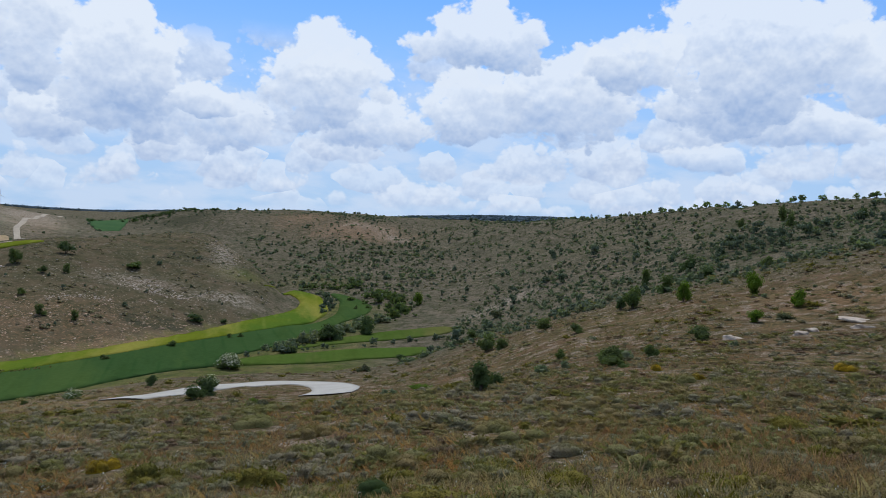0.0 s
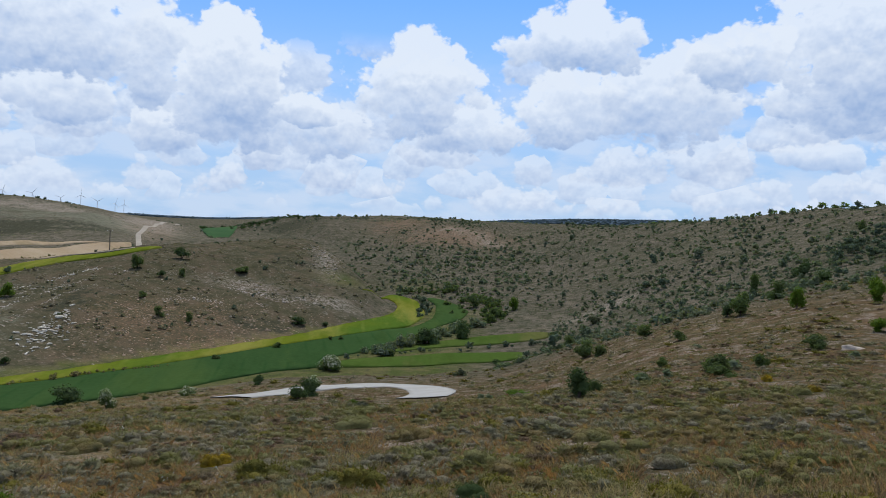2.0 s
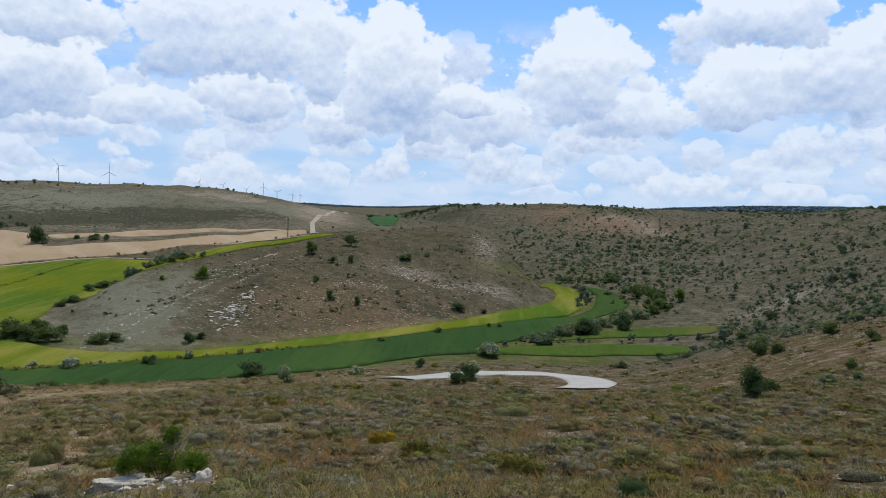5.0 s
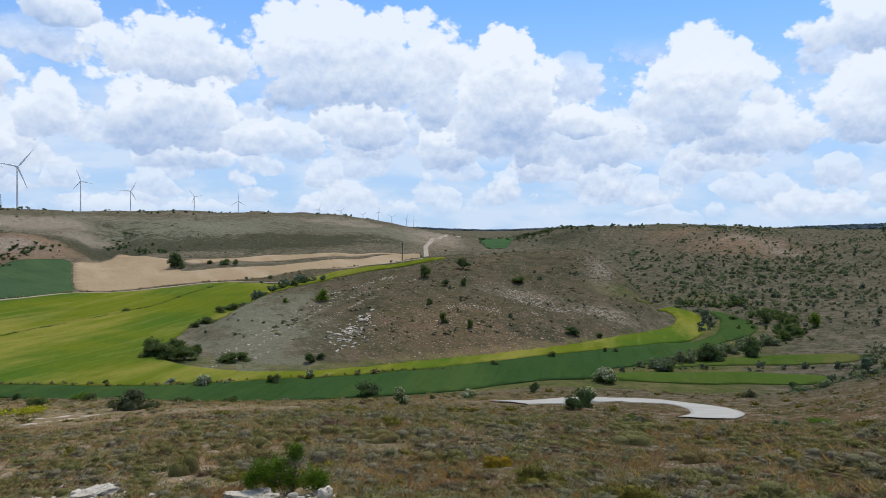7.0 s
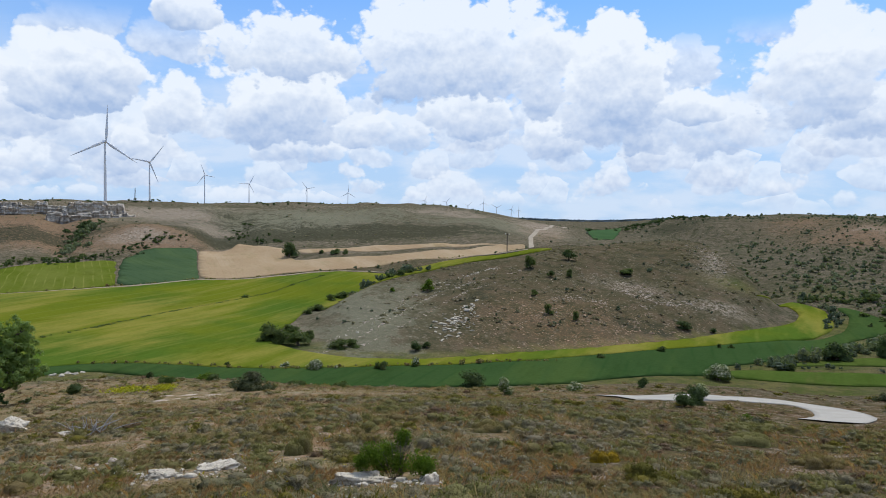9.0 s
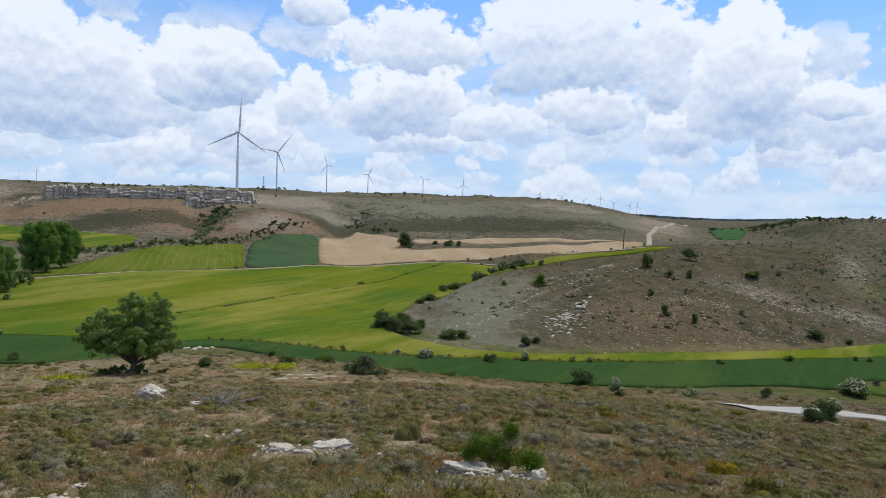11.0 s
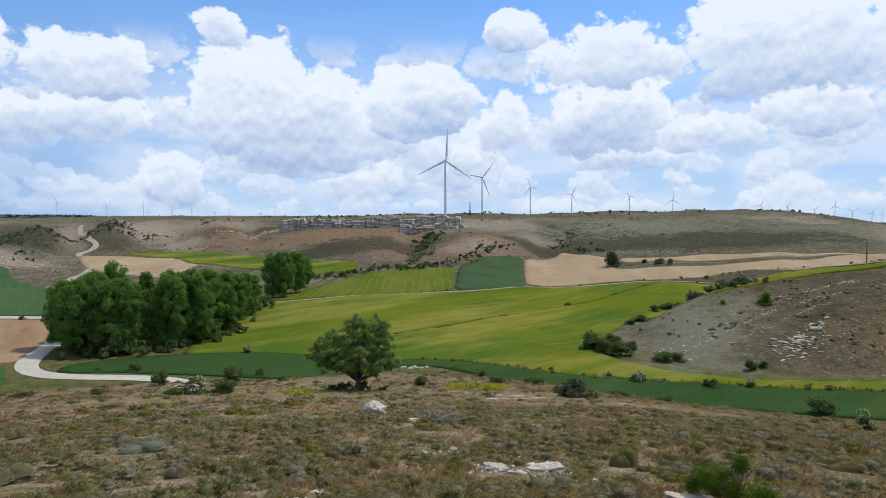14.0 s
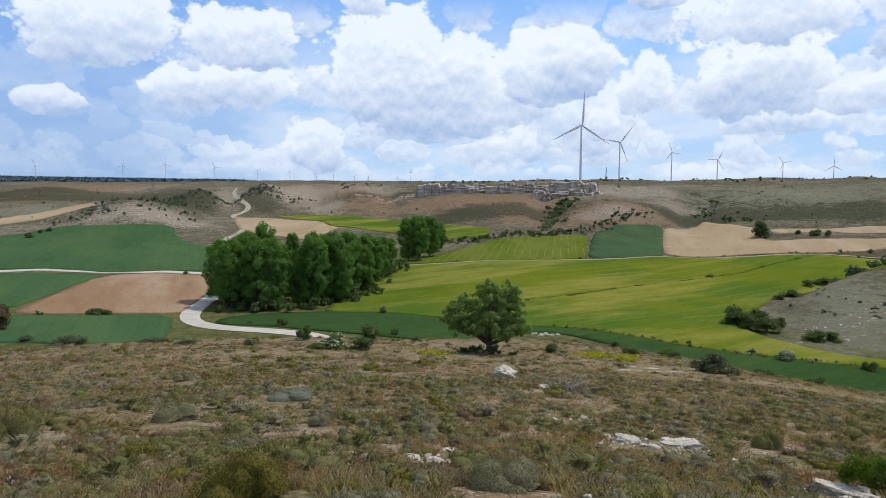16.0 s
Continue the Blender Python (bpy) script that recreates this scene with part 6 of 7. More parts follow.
def rock(az, d, w, h, dep, seed, label, mat="limestone", name="rock"):
    """A weathered limestone rock: broken faces, pits and ledges, bedded in the turf."""
    V, F = stone(seed, 5 if w > 0.5 and d < 50 else 3, 1.0)
    V = V / np.ptp(V, axis=0)
    for f, amp in ((2.0, 0.07), (4.5, 0.07), (9.0, 0.055), (19.0, 0.035), (38.0, 0.02)):
        q = V * f + seed * 1.37
        n = np.abs(vnoise(q[:, 0] + q[:, 2] * 0.7, q[:, 1] + q[:, 2] * 0.9, seed)) + np.abs(vnoise(q[:, 0] - q[:, 1], q[:, 2] * 1.3, seed + 3))
        V = V - unit(V) * (n * amp)[:, None]
    V[:, 2] += 0.06 * np.floor(V[:, 2] * 5) * 0.5
    V = V / np.ptp(V, axis=0)
    me = fast_mesh(name, V, F, [mat])
    ob = tagged(new(name, me), label, "rock")
    x, y, z = on_ground(az, d)
    TAKEN.append((x, y, w))
    ob.location, ob.scale, ob.rotation_euler = (x, y, z - h * 0.02), (w * 1.05, dep, h * 1.12), (0, 0, radians(az))
    return ob


def mound(az, d, w, h, mat, label):
    """A dense cushion plant, one of those that stand out."""
    COUNT[0] += 1
    V, F = cushion(9000 if d < 14 else 1400, 0.024 if d < 14 else 0.055, 11, 300 + COUNT[0], 0.3)
    V = V / [np.ptp(V[:, 0]), np.ptp(V[:, 1]), V[:, 2].max()]
    ob = tagged(new("cushion_shrub", fast_mesh("cushion_shrub", V, F, [mat])), label, "shrub", "cushion shrubs in the foreground")
    x, y, z = on_ground(az, d, 0.03)
    TAKEN.append((x, y, w))
    ob.location, ob.scale, ob.rotation_euler = (x, y, z), (w, w * 0.85, h), (0, 0, radians(az))
    return ob


def near_bush(az, d, w, h):
    """The bright green bush beside the white rock: leafy lobes, bare grey twigs."""
    rng = np.random.default_rng(5)
    x, y, z = on_ground(az, d, 0.02)
    TAKEN.append((x, y, w))
    ob = tagged(new("green_bush"), "bright green bush with bare grey twigs", "bush")
    ob.location, ob.rotation_euler = (x, y, z), (0, 0, radians(az))
    for cx, cz, r in ((-0.30, 0.62, 0.24), (-0.12, 0.5, 0.24), (0.10, 0.80, 0.18), (0.30, 0.45, 0.27), (0.02, 0.36, 0.26), (-0.42, 0.45, 0.18), (0.40, 0.32, 0.22), (-0.2, 0.3, 0.24)):
        n = 900
        dd = unit(rng.normal(size=(n, 3)))
        at = np.array([cx * w, rng.normal() * 0.12 * w, cz * h]) + dd * rng.uniform(0.2, 1.0, (n, 1)) * [r * w * 0.72, r * w * 0.7, r * h * 1.15]
        part("leaf_spray", leaves(at, unit(dd + rng.normal(size=(n, 3)) * 0.7), 0.031, 1.7, rng), "leaf_fresh", ob)
    for k in range(18):
        a = rng.uniform(-1.0, 1.0)
        top = np.array([a * w * 0.45, rng.normal() * 0.12, h * rng.uniform(0.6, 1.2)])
        part("twig", tube([(a * 0.1, 0, 0), top * [0.5, 0.7, 0.55] + rng.normal(size=3) * 0.03, top], [0.009, 0.006, 0.002], 4), "bark", ob)
    return ob


def dead_brush(az, d):
    """A heap of bleached dead branches."""
    rng = np.random.default_rng(8)
    x, y, z = on_ground(az, d, 0.02)
    ob = tagged(new("dead_branches"), "heap of bleached grey dead branches on stones", "branches")
    ob.location, ob.rotation_euler = (x, y, z), (0, 0, radians(az))
    k = d / 40.0
    for i in range(26):
        p = np.array([rng.normal() * 0.35, rng.normal() * 0.25, rng.uniform(0, 0.15)])
        q = p + np.array([rng.normal() * 0.6 + 0.3, rng.normal() * 0.4, rng.uniform(0.2, 1.0)])
        part("branch", tube([p * k, (p + q) / 2 * k + rng.normal(size=3) * 0.08, q * k], [0.035, 0.022, 0.008], 4), "dead_wood", ob)
    return ob


def mustard_patch(az, d, w):
    COUNT[0] += 1
    rng = np.random.default_rng(COUNT[0])
    n = 260
    at = np.column_stack([rng.normal(size=n) * w * 0.28, rng.normal(size=n) * w * 0.5, np.zeros(n)])
    x, y, z = on_ground(az, d)
    c, s = math.cos(radians(az)), math.sin(radians(az))
    wx, wy = x + at[:, 0] * c - at[:, 1] * s, y + at[:, 0] * s + at[:, 1] * c
    at = np.column_stack([wx - x, wy - y, sheet(wx, wy) - z + rng.uniform(0.08, 0.36, n)])
    ob = new("mustard_patch", fast_mesh("mustard_patch", *leaves(at, unit(rng.normal(size=(n, 3)) + [0, 0, 1]), 0.2, 1.3, rng), ["mustard"]))
    ob.location = (x, y, z)
    return tagged(ob, "patch of yellow flowering wild mustard", "flowers", kind="stuff")




rock(45.48, 14.45, 1.26, 0.50, 0.88, 1, "low white weathered limestone rock beside the bush", "limestone")
rock(39.25, 13.76, 0.36, 0.48, 0.31, 2, "small pitted limestone rock in the grass", "limestone")
rock(60.37, 18.79, 0.97, 0.42, 0.65, 3, "flat white limestone rock in the turf", "limestone")
rock(57.02, 18.93, 1.23, 0.43, 0.74, 4, "long flat limestone slab in the turf", "limestone")
rock(70.64, 42.75, 1.59, 1.30, 1.30, 5, "upright pale limestone boulder below the tree", "limestone")
rock(75.46, 15.29, 0.32, 0.11, 0.21, 6, "thin flat white stone in dry grass", "limestone")
rock(78.57, 13.70, 0.48, 0.14, 0.31, 7, "flat limestone stone in bare soil", "limestone")
rock(76.41, 13.70, 0.36, 0.14, 0.24, 8, "flat limestone stone in bare soil", "limestone")
rock(63.51, 13.76, 0.24, 0.19, 0.17, 9, "small white stone in dry grass", "limestone")
rock(63.89, 7.77, 0.11, 0.10, 0.10, 10, "small white stone in dry grass", "limestone")
rock(54.93, 11.37, 0.26, 0.24, 0.20, 11, "white limestone lump in the grass", "limestone")
rock(67.21, 35.22, 1.19, 0.30, 0.60, 12, "flat white limestone beside dead branches", "limestone")
rock(62.93, 35.65, 0.66, 0.30, 0.42, 13, "small pale stone in dry grass", "limestone")
rock(-31.18, 63.76, 2.6, 0.45, 1.3, 14, "flat grey limestone ledge on the slope", "limestone_warm")
rock(-31.54, 58.37, 2.15, 0.48, 0.95, 15, "flat pale limestone ledge", "limestone_warm")
rock(-27.40, 55.71, 1.19, 0.55, 0.82, 16, "pale limestone block on the slope", "limestone_warm")
rock(-28.41, 57.52, 1.04, 0.38, 0.66, 17, "pale limestone block on the slope", "limestone_warm")
rock(-23.06, 55.85, 1.56, 0.46, 0.73, 18, "low pale limestone ledge", "limestone_warm")
rock(68.20, 141.86, 1.30, 0.71, 0.94, 20, "white stone in a row at the slope edge", "limestone")
rock(67.69, 140.82, 1.29, 0.70, 0.94, 21, "white stone in a row at the slope edge", "limestone")
rock(67.23, 142.20, 1.30, 0.71, 0.95, 22, "white stone in a row at the slope edge", "limestone")
rock(66.72, 141.51, 1.29, 0.71, 0.94, 23, "white stone in a row at the slope edge", "limestone")
rock(66.21, 142.55, 1.30, 0.71, 0.95, 24, "white stone in a row at the slope edge", "limestone")
rock(60.86, 66.31, 1.34, 0.17, 0.50, 30, "flat white limestone bench in the turf", "limestone_warm")
rock(59.75, 69.31, 1.40, 0.17, 0.52, 31, "flat white limestone bench in the turf", "limestone_warm")
rock(58.44, 68.80, 1.39, 0.17, 0.52, 32, "flat white limestone bench in the turf", "limestone_warm")
rock(57.15, 71.03, 1.43, 0.18, 0.54, 33, "flat white limestone bench in the turf", "limestone_warm")
rock(60.34, 73.33, 1.84, 0.18, 0.55, 40, "flat white limestone bench in the turf", "limestone_warm")
rock(58.69, 72.97, 1.84, 0.18, 0.55, 41, "flat white limestone bench in the turf", "limestone_warm")
rock(57.01, 71.73, 1.81, 0.18, 0.54, 42, "flat white limestone bench in the turf", "limestone_warm")
def rubble(az, d, w, dep, n, seed, label, mat="limestone"):
    """Broken stones strewn round a rock."""
    rng = np.random.default_rng(seed)
    x, y, z = on_ground(az, d)
    u, v = rng.normal(size=n) * w * 0.5, rng.normal(size=n) * dep * 0.5
    c, q = math.cos(radians(az)), math.sin(radians(az))
    px, py = x + u * c - v * q, y + u * q + v * c
    size = 0.09 * rng.lognormal(0, 0.55, n)
    P = np.column_stack([px, py, sheet(px, py) + size * 0.1, rng.uniform(0, 6.3, n), size, size * rng.uniform(0.5, 1.0, n)])
    return spread("rubble", [stone(500 + k, 2, 0.7) for k in range(5)], P, [mat], label, "stones")


rubble(45.3, 14.2, 1.9, 0.8, 60, 1, "broken white stones round the rock")
rubble(58.6, 18.6, 3.0, 1.0, 110, 2, "broken white stones round the slabs")
rubble(39.6, 14.0, 0.9, 0.8, 34, 3, "small pitted stones beside the bush")
rubble(60.0, 21.5, 3.4, 1.4, 120, 4, "pale stones on bare soil", "limestone_warm")
rubble(77.5, 13.6, 2.6, 0.9, 110, 5, "pale stones on bare soil", "limestone_warm")
rubble(84.0, 11.5, 3.0, 1.2, 110, 6, "pale stones on bare soil", "limestone_warm")
rubble(100.0, 12.0, 3.0, 2.0, 120, 7, "pale stones on bare soil", "limestone_warm")
rubble(66.9, 34.5, 3.2, 1.2, 60, 8, "white stones beside dead branches")
rubble(70.6, 42.0, 2.6, 1.2, 40, 9, "white stones round the boulder")
near_bush(42.47, 14.81, 1.65, 1.02)
mound(91.6, 7.75, 1.16, 0.66, "cushion_olive", "dense olive cushion shrub")
mound(108.07, 21.35, 2.00, 1.13, "cushion_green", "round green cushion shrub in dry grass")
mound(70.88, 7.98, 1.06, 0.42, "thyme", "wide dark grey-green cushion shrub")
mound(86.12, 19.84, 0.85, 0.51, "thyme", "dark twiggy cushion shrub in dry grass")
mound(88.38, 25.73, 1.97, 0.52, "cushion_grey", "grey-green low cushion shrub")
mound(97.34, 22.04, 1.69, 0.68, "thyme", "brown-green thyme cushion in dry grass")
mound(96.42, 34.45, 1.28, 0.58, "thyme", "dark twiggy cushion shrub in dry grass")
mound(50.39, 20.63, 1.06, 0.71, "cushion_green", "open green dwarf bush in dry grass")
mound(34.96, 24.02, 1.43, 0.49, "cushion_green", "green cushion shrub in dry grass")
mound(4.68, 11.79, 0.72, 0.35, "leaf_juniper", "dark green dwarf shrub in dry grass")
mound(-30.35, 35.48, 1.17, 0.47, "gold_flower", "golden flowering dwarf broom in dry grass")
mound(-17.44, 38.18, 0.70, 0.44, "gold_flower", "golden flowering dwarf broom in dry grass")
mound(-20.58, 32.88, 0.71, 0.38, "gold_flower", "golden flowering dwarf broom in dry grass")
mound(-19.68, 32.08, 1.06, 0.48, "cushion_green", "green cushion shrub in dry grass")
mound(25.78, 18.61, 0.64, 0.42, "gold_flower", "golden dry cushion shrub in dry grass")
mound(25.00, 19.03, 0.65, 0.36, "gold_flower", "golden dry cushion shrub in dry grass")
mound(-4.73, 19.17, 1.30, 0.39, "cushion_green", "green cushion shrub in dry grass")
mound(-26.79, 20.18, 1.18, 0.34, "cushion_gold", "olive cushion shrub in dry grass")
mound(-18.33, 23.90, 0.68, 0.32, "thyme", "dark round cushion shrub in dry grass")
mound(14.72, 26.43, 1.79, 0.54, "cushion_green", "green cushion shrub in dry grass")
mound(9.74, 21.77, 1.30, 0.45, "cushion_green", "green cushion shrub in dry grass")
mound(-10.83, 14.74, 0.88, 0.33, "thyme", "grey cushion shrub in dry grass")
dead_brush(65.81, 32.88)
mustard_patch(76.43, 70.33, 3.43)
mustard_patch(62.67, 80.89, 4.60)
mustard_patch(60.66, 83.30, 2.03)
mustard_patch(60.75, 80.49, 1.96)
mustard_patch(63.33, 80.89, 3.95)
mustard_patch(49.74, 137.07, 0.89)



# ---- rocks, cushion plants and grass ----
def fan(n, d0, d1, az0=-38, az1=114, power=1.0, seed=0):
    """Random places in the fan before the lookout; power 1 thins them with distance."""
    rng = np.random.default_rng(seed)
    az = rng.uniform(az0, az1, n)
    u = rng.random(n)
    d = d0 * (d1 / d0) ** u if power == 1.0 else np.sqrt(d0 * d0 + u * (d1 * d1 - d0 * d0))
    x, y = polar(az, d)
    return x, y, az, d, rng


def clear_of_fields(x, y, az, d):
    """True on open heath: off the valley fields and roads."""
    z = sheet(x, y)
    ok = (z > -26.5) | (d < 104)
    for ring in FIELD_RINGS:
        ok &= ~inside_ring(ring, x, y)
    for line, width in ROAD_LINES:
        for i in range(0, len(x), 4000):
            s = slice(i, i + 4000)
            gap = np.hypot(x[s, None] - line[None, :, 0], y[s, None] - line[None, :, 1]).min(1)
            ok[s] &= gap > width * 0.5 + 1.6
    return ok


def grow(name, shapes, mat, label, category, n, d0, d1, size, tall, seed, power=1.0, patch=None, sink=0.02, az=(-38, 114), keep=None):
    x, y, a, d, rng = fan(n, d0, d1, az[0], az[1], power, seed)
    ok = clear_of_fields(x, y, a, d)
    if patch:
        scale, lo, ps = patch
        ok &= vnoise(x / scale, y / scale, ps) + 0.5 * vnoise(x / scale * 2.7, y / scale * 2.7, ps + 1) > lo + rng.uniform(-0.35, 0.35, n)
    if keep is not None:
        ok &= keep(x, y, a, d)
    for tx, ty, tw in TAKEN:
        r = math.hypot(tx, ty)
        along = (x * tx + y * ty) / r
        across = np.abs(x * ty - y * tx) / r
        front = 1.6 if size > 0.12 else 0.3
        ok &= ~((across < tw * 0.5 + size * 0.6) & (along < r + tw * 0.4) & (along > r - tw * 0.5 - front))
    x, y, d = x[ok], y[ok], d[ok]
    w = size * np.minimum(rng.lognormal(0, 0.42, len(x)), 1.5 if "grass" in name else 2.2)
    h = w * tall * rng.uniform(0.7, 1.3, len(x))
    P = np.column_stack([x, y, sheet(x, y) - sink, rng.uniform(0, 6.28, len(x)), w, h])
    return spread(name, shapes, P, [mat], label, category)


NEAR = [cushion(200, 0.10, 4, s) for s in range(4)]
MID = [cushion(46, 0.17, 2, 10 + s) for s in range(4)]
FAR = [cushion(24, 0.26, 1, 20 + s) for s in range(4)]
for k, (nm, mat, label, share, sd, tall, size) in enumerate((
    ("thyme_shrubs", "thyme", "low grey-brown thyme cushions", 1.0, 31, 0.5, 0.24),
    ("dwarf_shrubs", "heather_dry", "dry reddish-brown dwarf shrubs", 0.8, 32, 0.45, 0.22),
    ("green_cushions", "cushion_green", "low green cushion shrubs", 0.75, 33, 0.5, 0.28),
    ("gold_cushions", "cushion_gold", "scattered olive-gold cushion shrubs", 0.12, 34, 0.55, 0.34),
)):
    pa = (3.2, 0.02 if share > 0.5 else -0.2, sd)
    grow(nm, NEAR, mat, label, "shrub", int(1700 * share), 5.5, 20, size * 1.1, tall * 1.15, sd, 1.0, pa)
    grow(nm + "_beyond", MID, mat, label + " down the slope", "shrub", int(4800 * share), 20, 60, size * 1.5, tall * 0.9, sd + 10, 0.0, (4.5, 0.08, sd))
    grow(nm + "_far", FAR, mat, label + " on the far heath", "shrub", int(5600 * share), 60, 150, size * 2.4, tall * 0.85, sd + 20, 0.0, (9.0, -0.05, sd))

DRY = [tuft(8, s, 0.6) for s in range(4)]
grow("dry_grass", DRY, "grass_dry", "thin dry straw-coloured grass", "grass", 27000, 6.0, 40, 0.14, 1.15, 51, 1.0, (2.6, -0.25, 51), 0.01)
grow("near_straw", DRY, "grass_dry", "thin straw-coloured grass at the lookout", "grass", 7500, 5.0, 13, 0.15, 1.1, 55, 1.0, (2.0, -0.45, 55), 0.01)
grow("green_grass", DRY, "grass_green", "short grey-green grass between the shrubs", "grass", 11000, 7.0, 30, 0.10, 1.0, 52, 1.0, (2.2, -0.3, 52), 0.01)
grow("dry_grass_beyond", [tuft(6, 60 + s, 0.8) for s in range(3)], "grass_dry", "dry grass down the slope", "grass", 26000, 26, 100, 0.27, 0.75, 53, 0.0, (7.0, -0.25, 53), 0.02, (22, 114))
# darker grass instead of straw, imitating the cloud shade on these bearings
grow("olive_grass_beyond", [tuft(6, 65 + s, 0.8) for s in range(3)], "grass_green", "thin olive grass, darker to imitate cloud shade on the slope", "grass", 7000, 26, 100, 0.27, 0.75, 54, 0.0, (7.0, -0.2, 54), 0.02, (-38, 24))
grow("slope_cushions", MID, "cushion_green", "crowded green cushion shrubs below the lookout", "shrub", 2300, 9, 36, 0.40, 0.62, 57, 0.0, (3.0, -0.1, 57), 0.02, (-36, 110))
grow("slope_thyme", MID, "thyme", "crowded grey thyme cushions below the lookout", "shrub", 2300, 9, 36, 0.38, 0.6, 58, 0.0, (3.0, 0.0, 58), 0.02, (-36, 112))
grow("red_grass", [tuft(6, 75 + s, 0.9) for s in range(3)], "grass_red", "reddish dry grass in drifts", "grass", 20000, 8, 70, 0.19, 0.95, 59, 1.0, (5.0, 0.05, 59), 0.02, (-36, 114))

CHIPS = [stone(70 + s, 1, 0.55) for s in range(6)]
grow("stone_chips", CHIPS, "limestone_warm", "pale pinkish limestone chips on bare soil", "stones", 20000, 5, 50, 0.055, 0.7, 61, 1.0, (2.2, 0.25, 61), 0.004)
grow("loose_stones", CHIPS, "limestone", "loose white limestone stones", "stones", 2000, 4, 60, 0.11, 0.8, 62, 1.0, (4.0, -0.05, 62), 0.02)


def flower_shape(seed):
    rng = np.random.default_rng(seed)
    shapes = []
    for i in range(5):
        c = np.array([rng.normal() * 0.4, rng.normal() * 0.4, 0.7 + rng.random() * 0.5])
        d = unit(rng.normal(size=(7, 3)) + [0, 0, 1.0])
        shapes.append(leaves(c + d * 0.09, d, 0.14, 1.0, rng))
    return join(*shapes)


grow("white_flowers", [flower_shape(s) for s in range(3)], "petal", "small white umbel flowers in the grass", "flowers", 2600, 6.0, 30, 0.06, 1.4, 71, 1.0, (2.4, 0.0, 71), 0.0)
grow("yellow_flowers", [flower_shape(9 + s) for s in range(2)], "petal_yellow", "tiny yellow flowers among the stones", "flowers", 150, 8, 22, 0.08, 1.6, 72, 1.0, (3.0, 0.2, 72), 0.0, (40, 75))

# hillside bushes, too many to count
def scrub_ball(n, leaf, lumps, seed, tall=1.0):
    """A far bush one metre across: uneven lobes of leaves over a dark core."""
    rng = np.random.default_rng(seed)
    c = np.column_stack([rng.uniform(-0.26, 0.26, lumps), rng.uniform(-0.26, 0.26, lumps), rng.uniform(0.22, 0.72, lumps) * tall])
    r = rng.uniform(0.22, 0.34, lumps)
    pick = rng.integers(0, lumps, n)
    d = unit(rng.normal(size=(n, 3)))
    at = c[pick] + d * r[pick, None] * rng.uniform(0.75, 1.15, (n, 1))
    at[:, 2] = np.maximum(at[:, 2], 0.03)
    core = dome(5, 2)[1]
    return join(leaves(at, unit(d + rng.normal(size=(n, 3)) * 0.6), leaf, 1.4, rng), *[(dome(5, 2, 0.85, rng)[0] * r[i] * [1, 1, 1.3] + c[i] - [0, 0, r[i] * 0.5], core) for i in range(lumps)])


HILL = [scrub_ball(34, 0.22, 3, 80 + s) for s in range(6)]
TALL = [scrub_ball(70, 0.17, 5, 180 + s, 1.5) for s in range(4)]
slope = lambda x, y, a, d: (a < 13 - np.clip((d - 240) / 40, 0, 4)) & (d > 100 + 2.6 * np.clip(a + 6, 0, 20)) & (vnoise(x / 34, y / 34, 91) + 0.5 * vnoise(x / 11, y / 11, 92) > -0.35)
DOT = [scrub_ball(16, 0.32, 1, 280 + s) for s in range(5)]
for shapes, d0, d1, n_, beyond in ((HILL, 95, 225, 1.0, ""), (DOT, 225, 540, 1.6, "_beyond")):
    grow("hillside_bushes" + beyond, shapes, "leaf_hill", "scattered green bushes over the hillside", "bushes", int(1500 * n_), d0, d1, 1.15 if not beyond else 1.6, 0.7, 81, 0.0, None, 0.1, (-36, 13), slope)
    grow("hillside_junipers" + beyond, shapes, "leaf_hill_dark", "scattered dark junipers over the hillside", "bushes", int(1500 * n_), d0, d1, 0.9 if not beyond else 1.3, 0.75, 82, 0.0, None, 0.1, (-36, 14), slope)
    grow("hillside_scrub" + beyond, DOT, "leaf_hill", "low grey-green scrub between the bushes", "shrub", int(2200 * n_), d0, d1, 0.6 if not beyond else 0.9, 0.6, 89, 0.0, None, 0.05, (-36, 14), lambda x, y, a, d: (a < 13) & (d > 100 + 2.6 * np.clip(a + 6, 0, 20)))
grow("slope_bushes", HILL, "leaf_hill", "green bushes scattered down the near slope", "bushes", 420, 42, 105, 1.0, 0.7, 96, 0.0, (20, -0.1, 96), 0.05, (-36, 6))
grow("hillside_trees", TALL, "leaf_hill_dark", "small dark trees dotted over the hillside", "trees", 260, 110, 480, 1.7, 0.85, 87, 0.0, (60, -0.2, 87), 0.1, (-36, 8), slope)
# dark trees over the band that carries the painted cloud shadow
grow("shaded_wood", TALL, "leaf_hill_dark", "dark low wood across the upper hillside", "trees", 260, 165, 260, 1.9, 0.8, 88, 0.0, (20, -0.1, 88), 0.1, (-34, -18), lambda x, y, a, d: np.abs(d - 205 + (a + 24) * 3) < 22)
grow("valley_thicket", HILL, "leaf_hill", "dense green thicket along the side valley", "bushes", 900, 195, 420, 1.8, 0.65, 83, 0.0, None, 0.1, (-2, 16), lambda x, y, a, d: (a > 4 - (d - 200) / 30) & (sheet(x, y) < -12) & ((a < 11.5) | (d > 262)) & ((a < 5.2) | (a > 9.6) | (d > 258)))
grow("mesa_bushes", DOT, "leaf_hill_dark", "dark scrub bushes over the mesa", "bushes", 1100, 300, 680, 1.4, 0.7, 86, 0.0, (45, -0.2, 86), 0.1, (8, 27), lambda x, y, a, d: sheet(x, y) > -19)
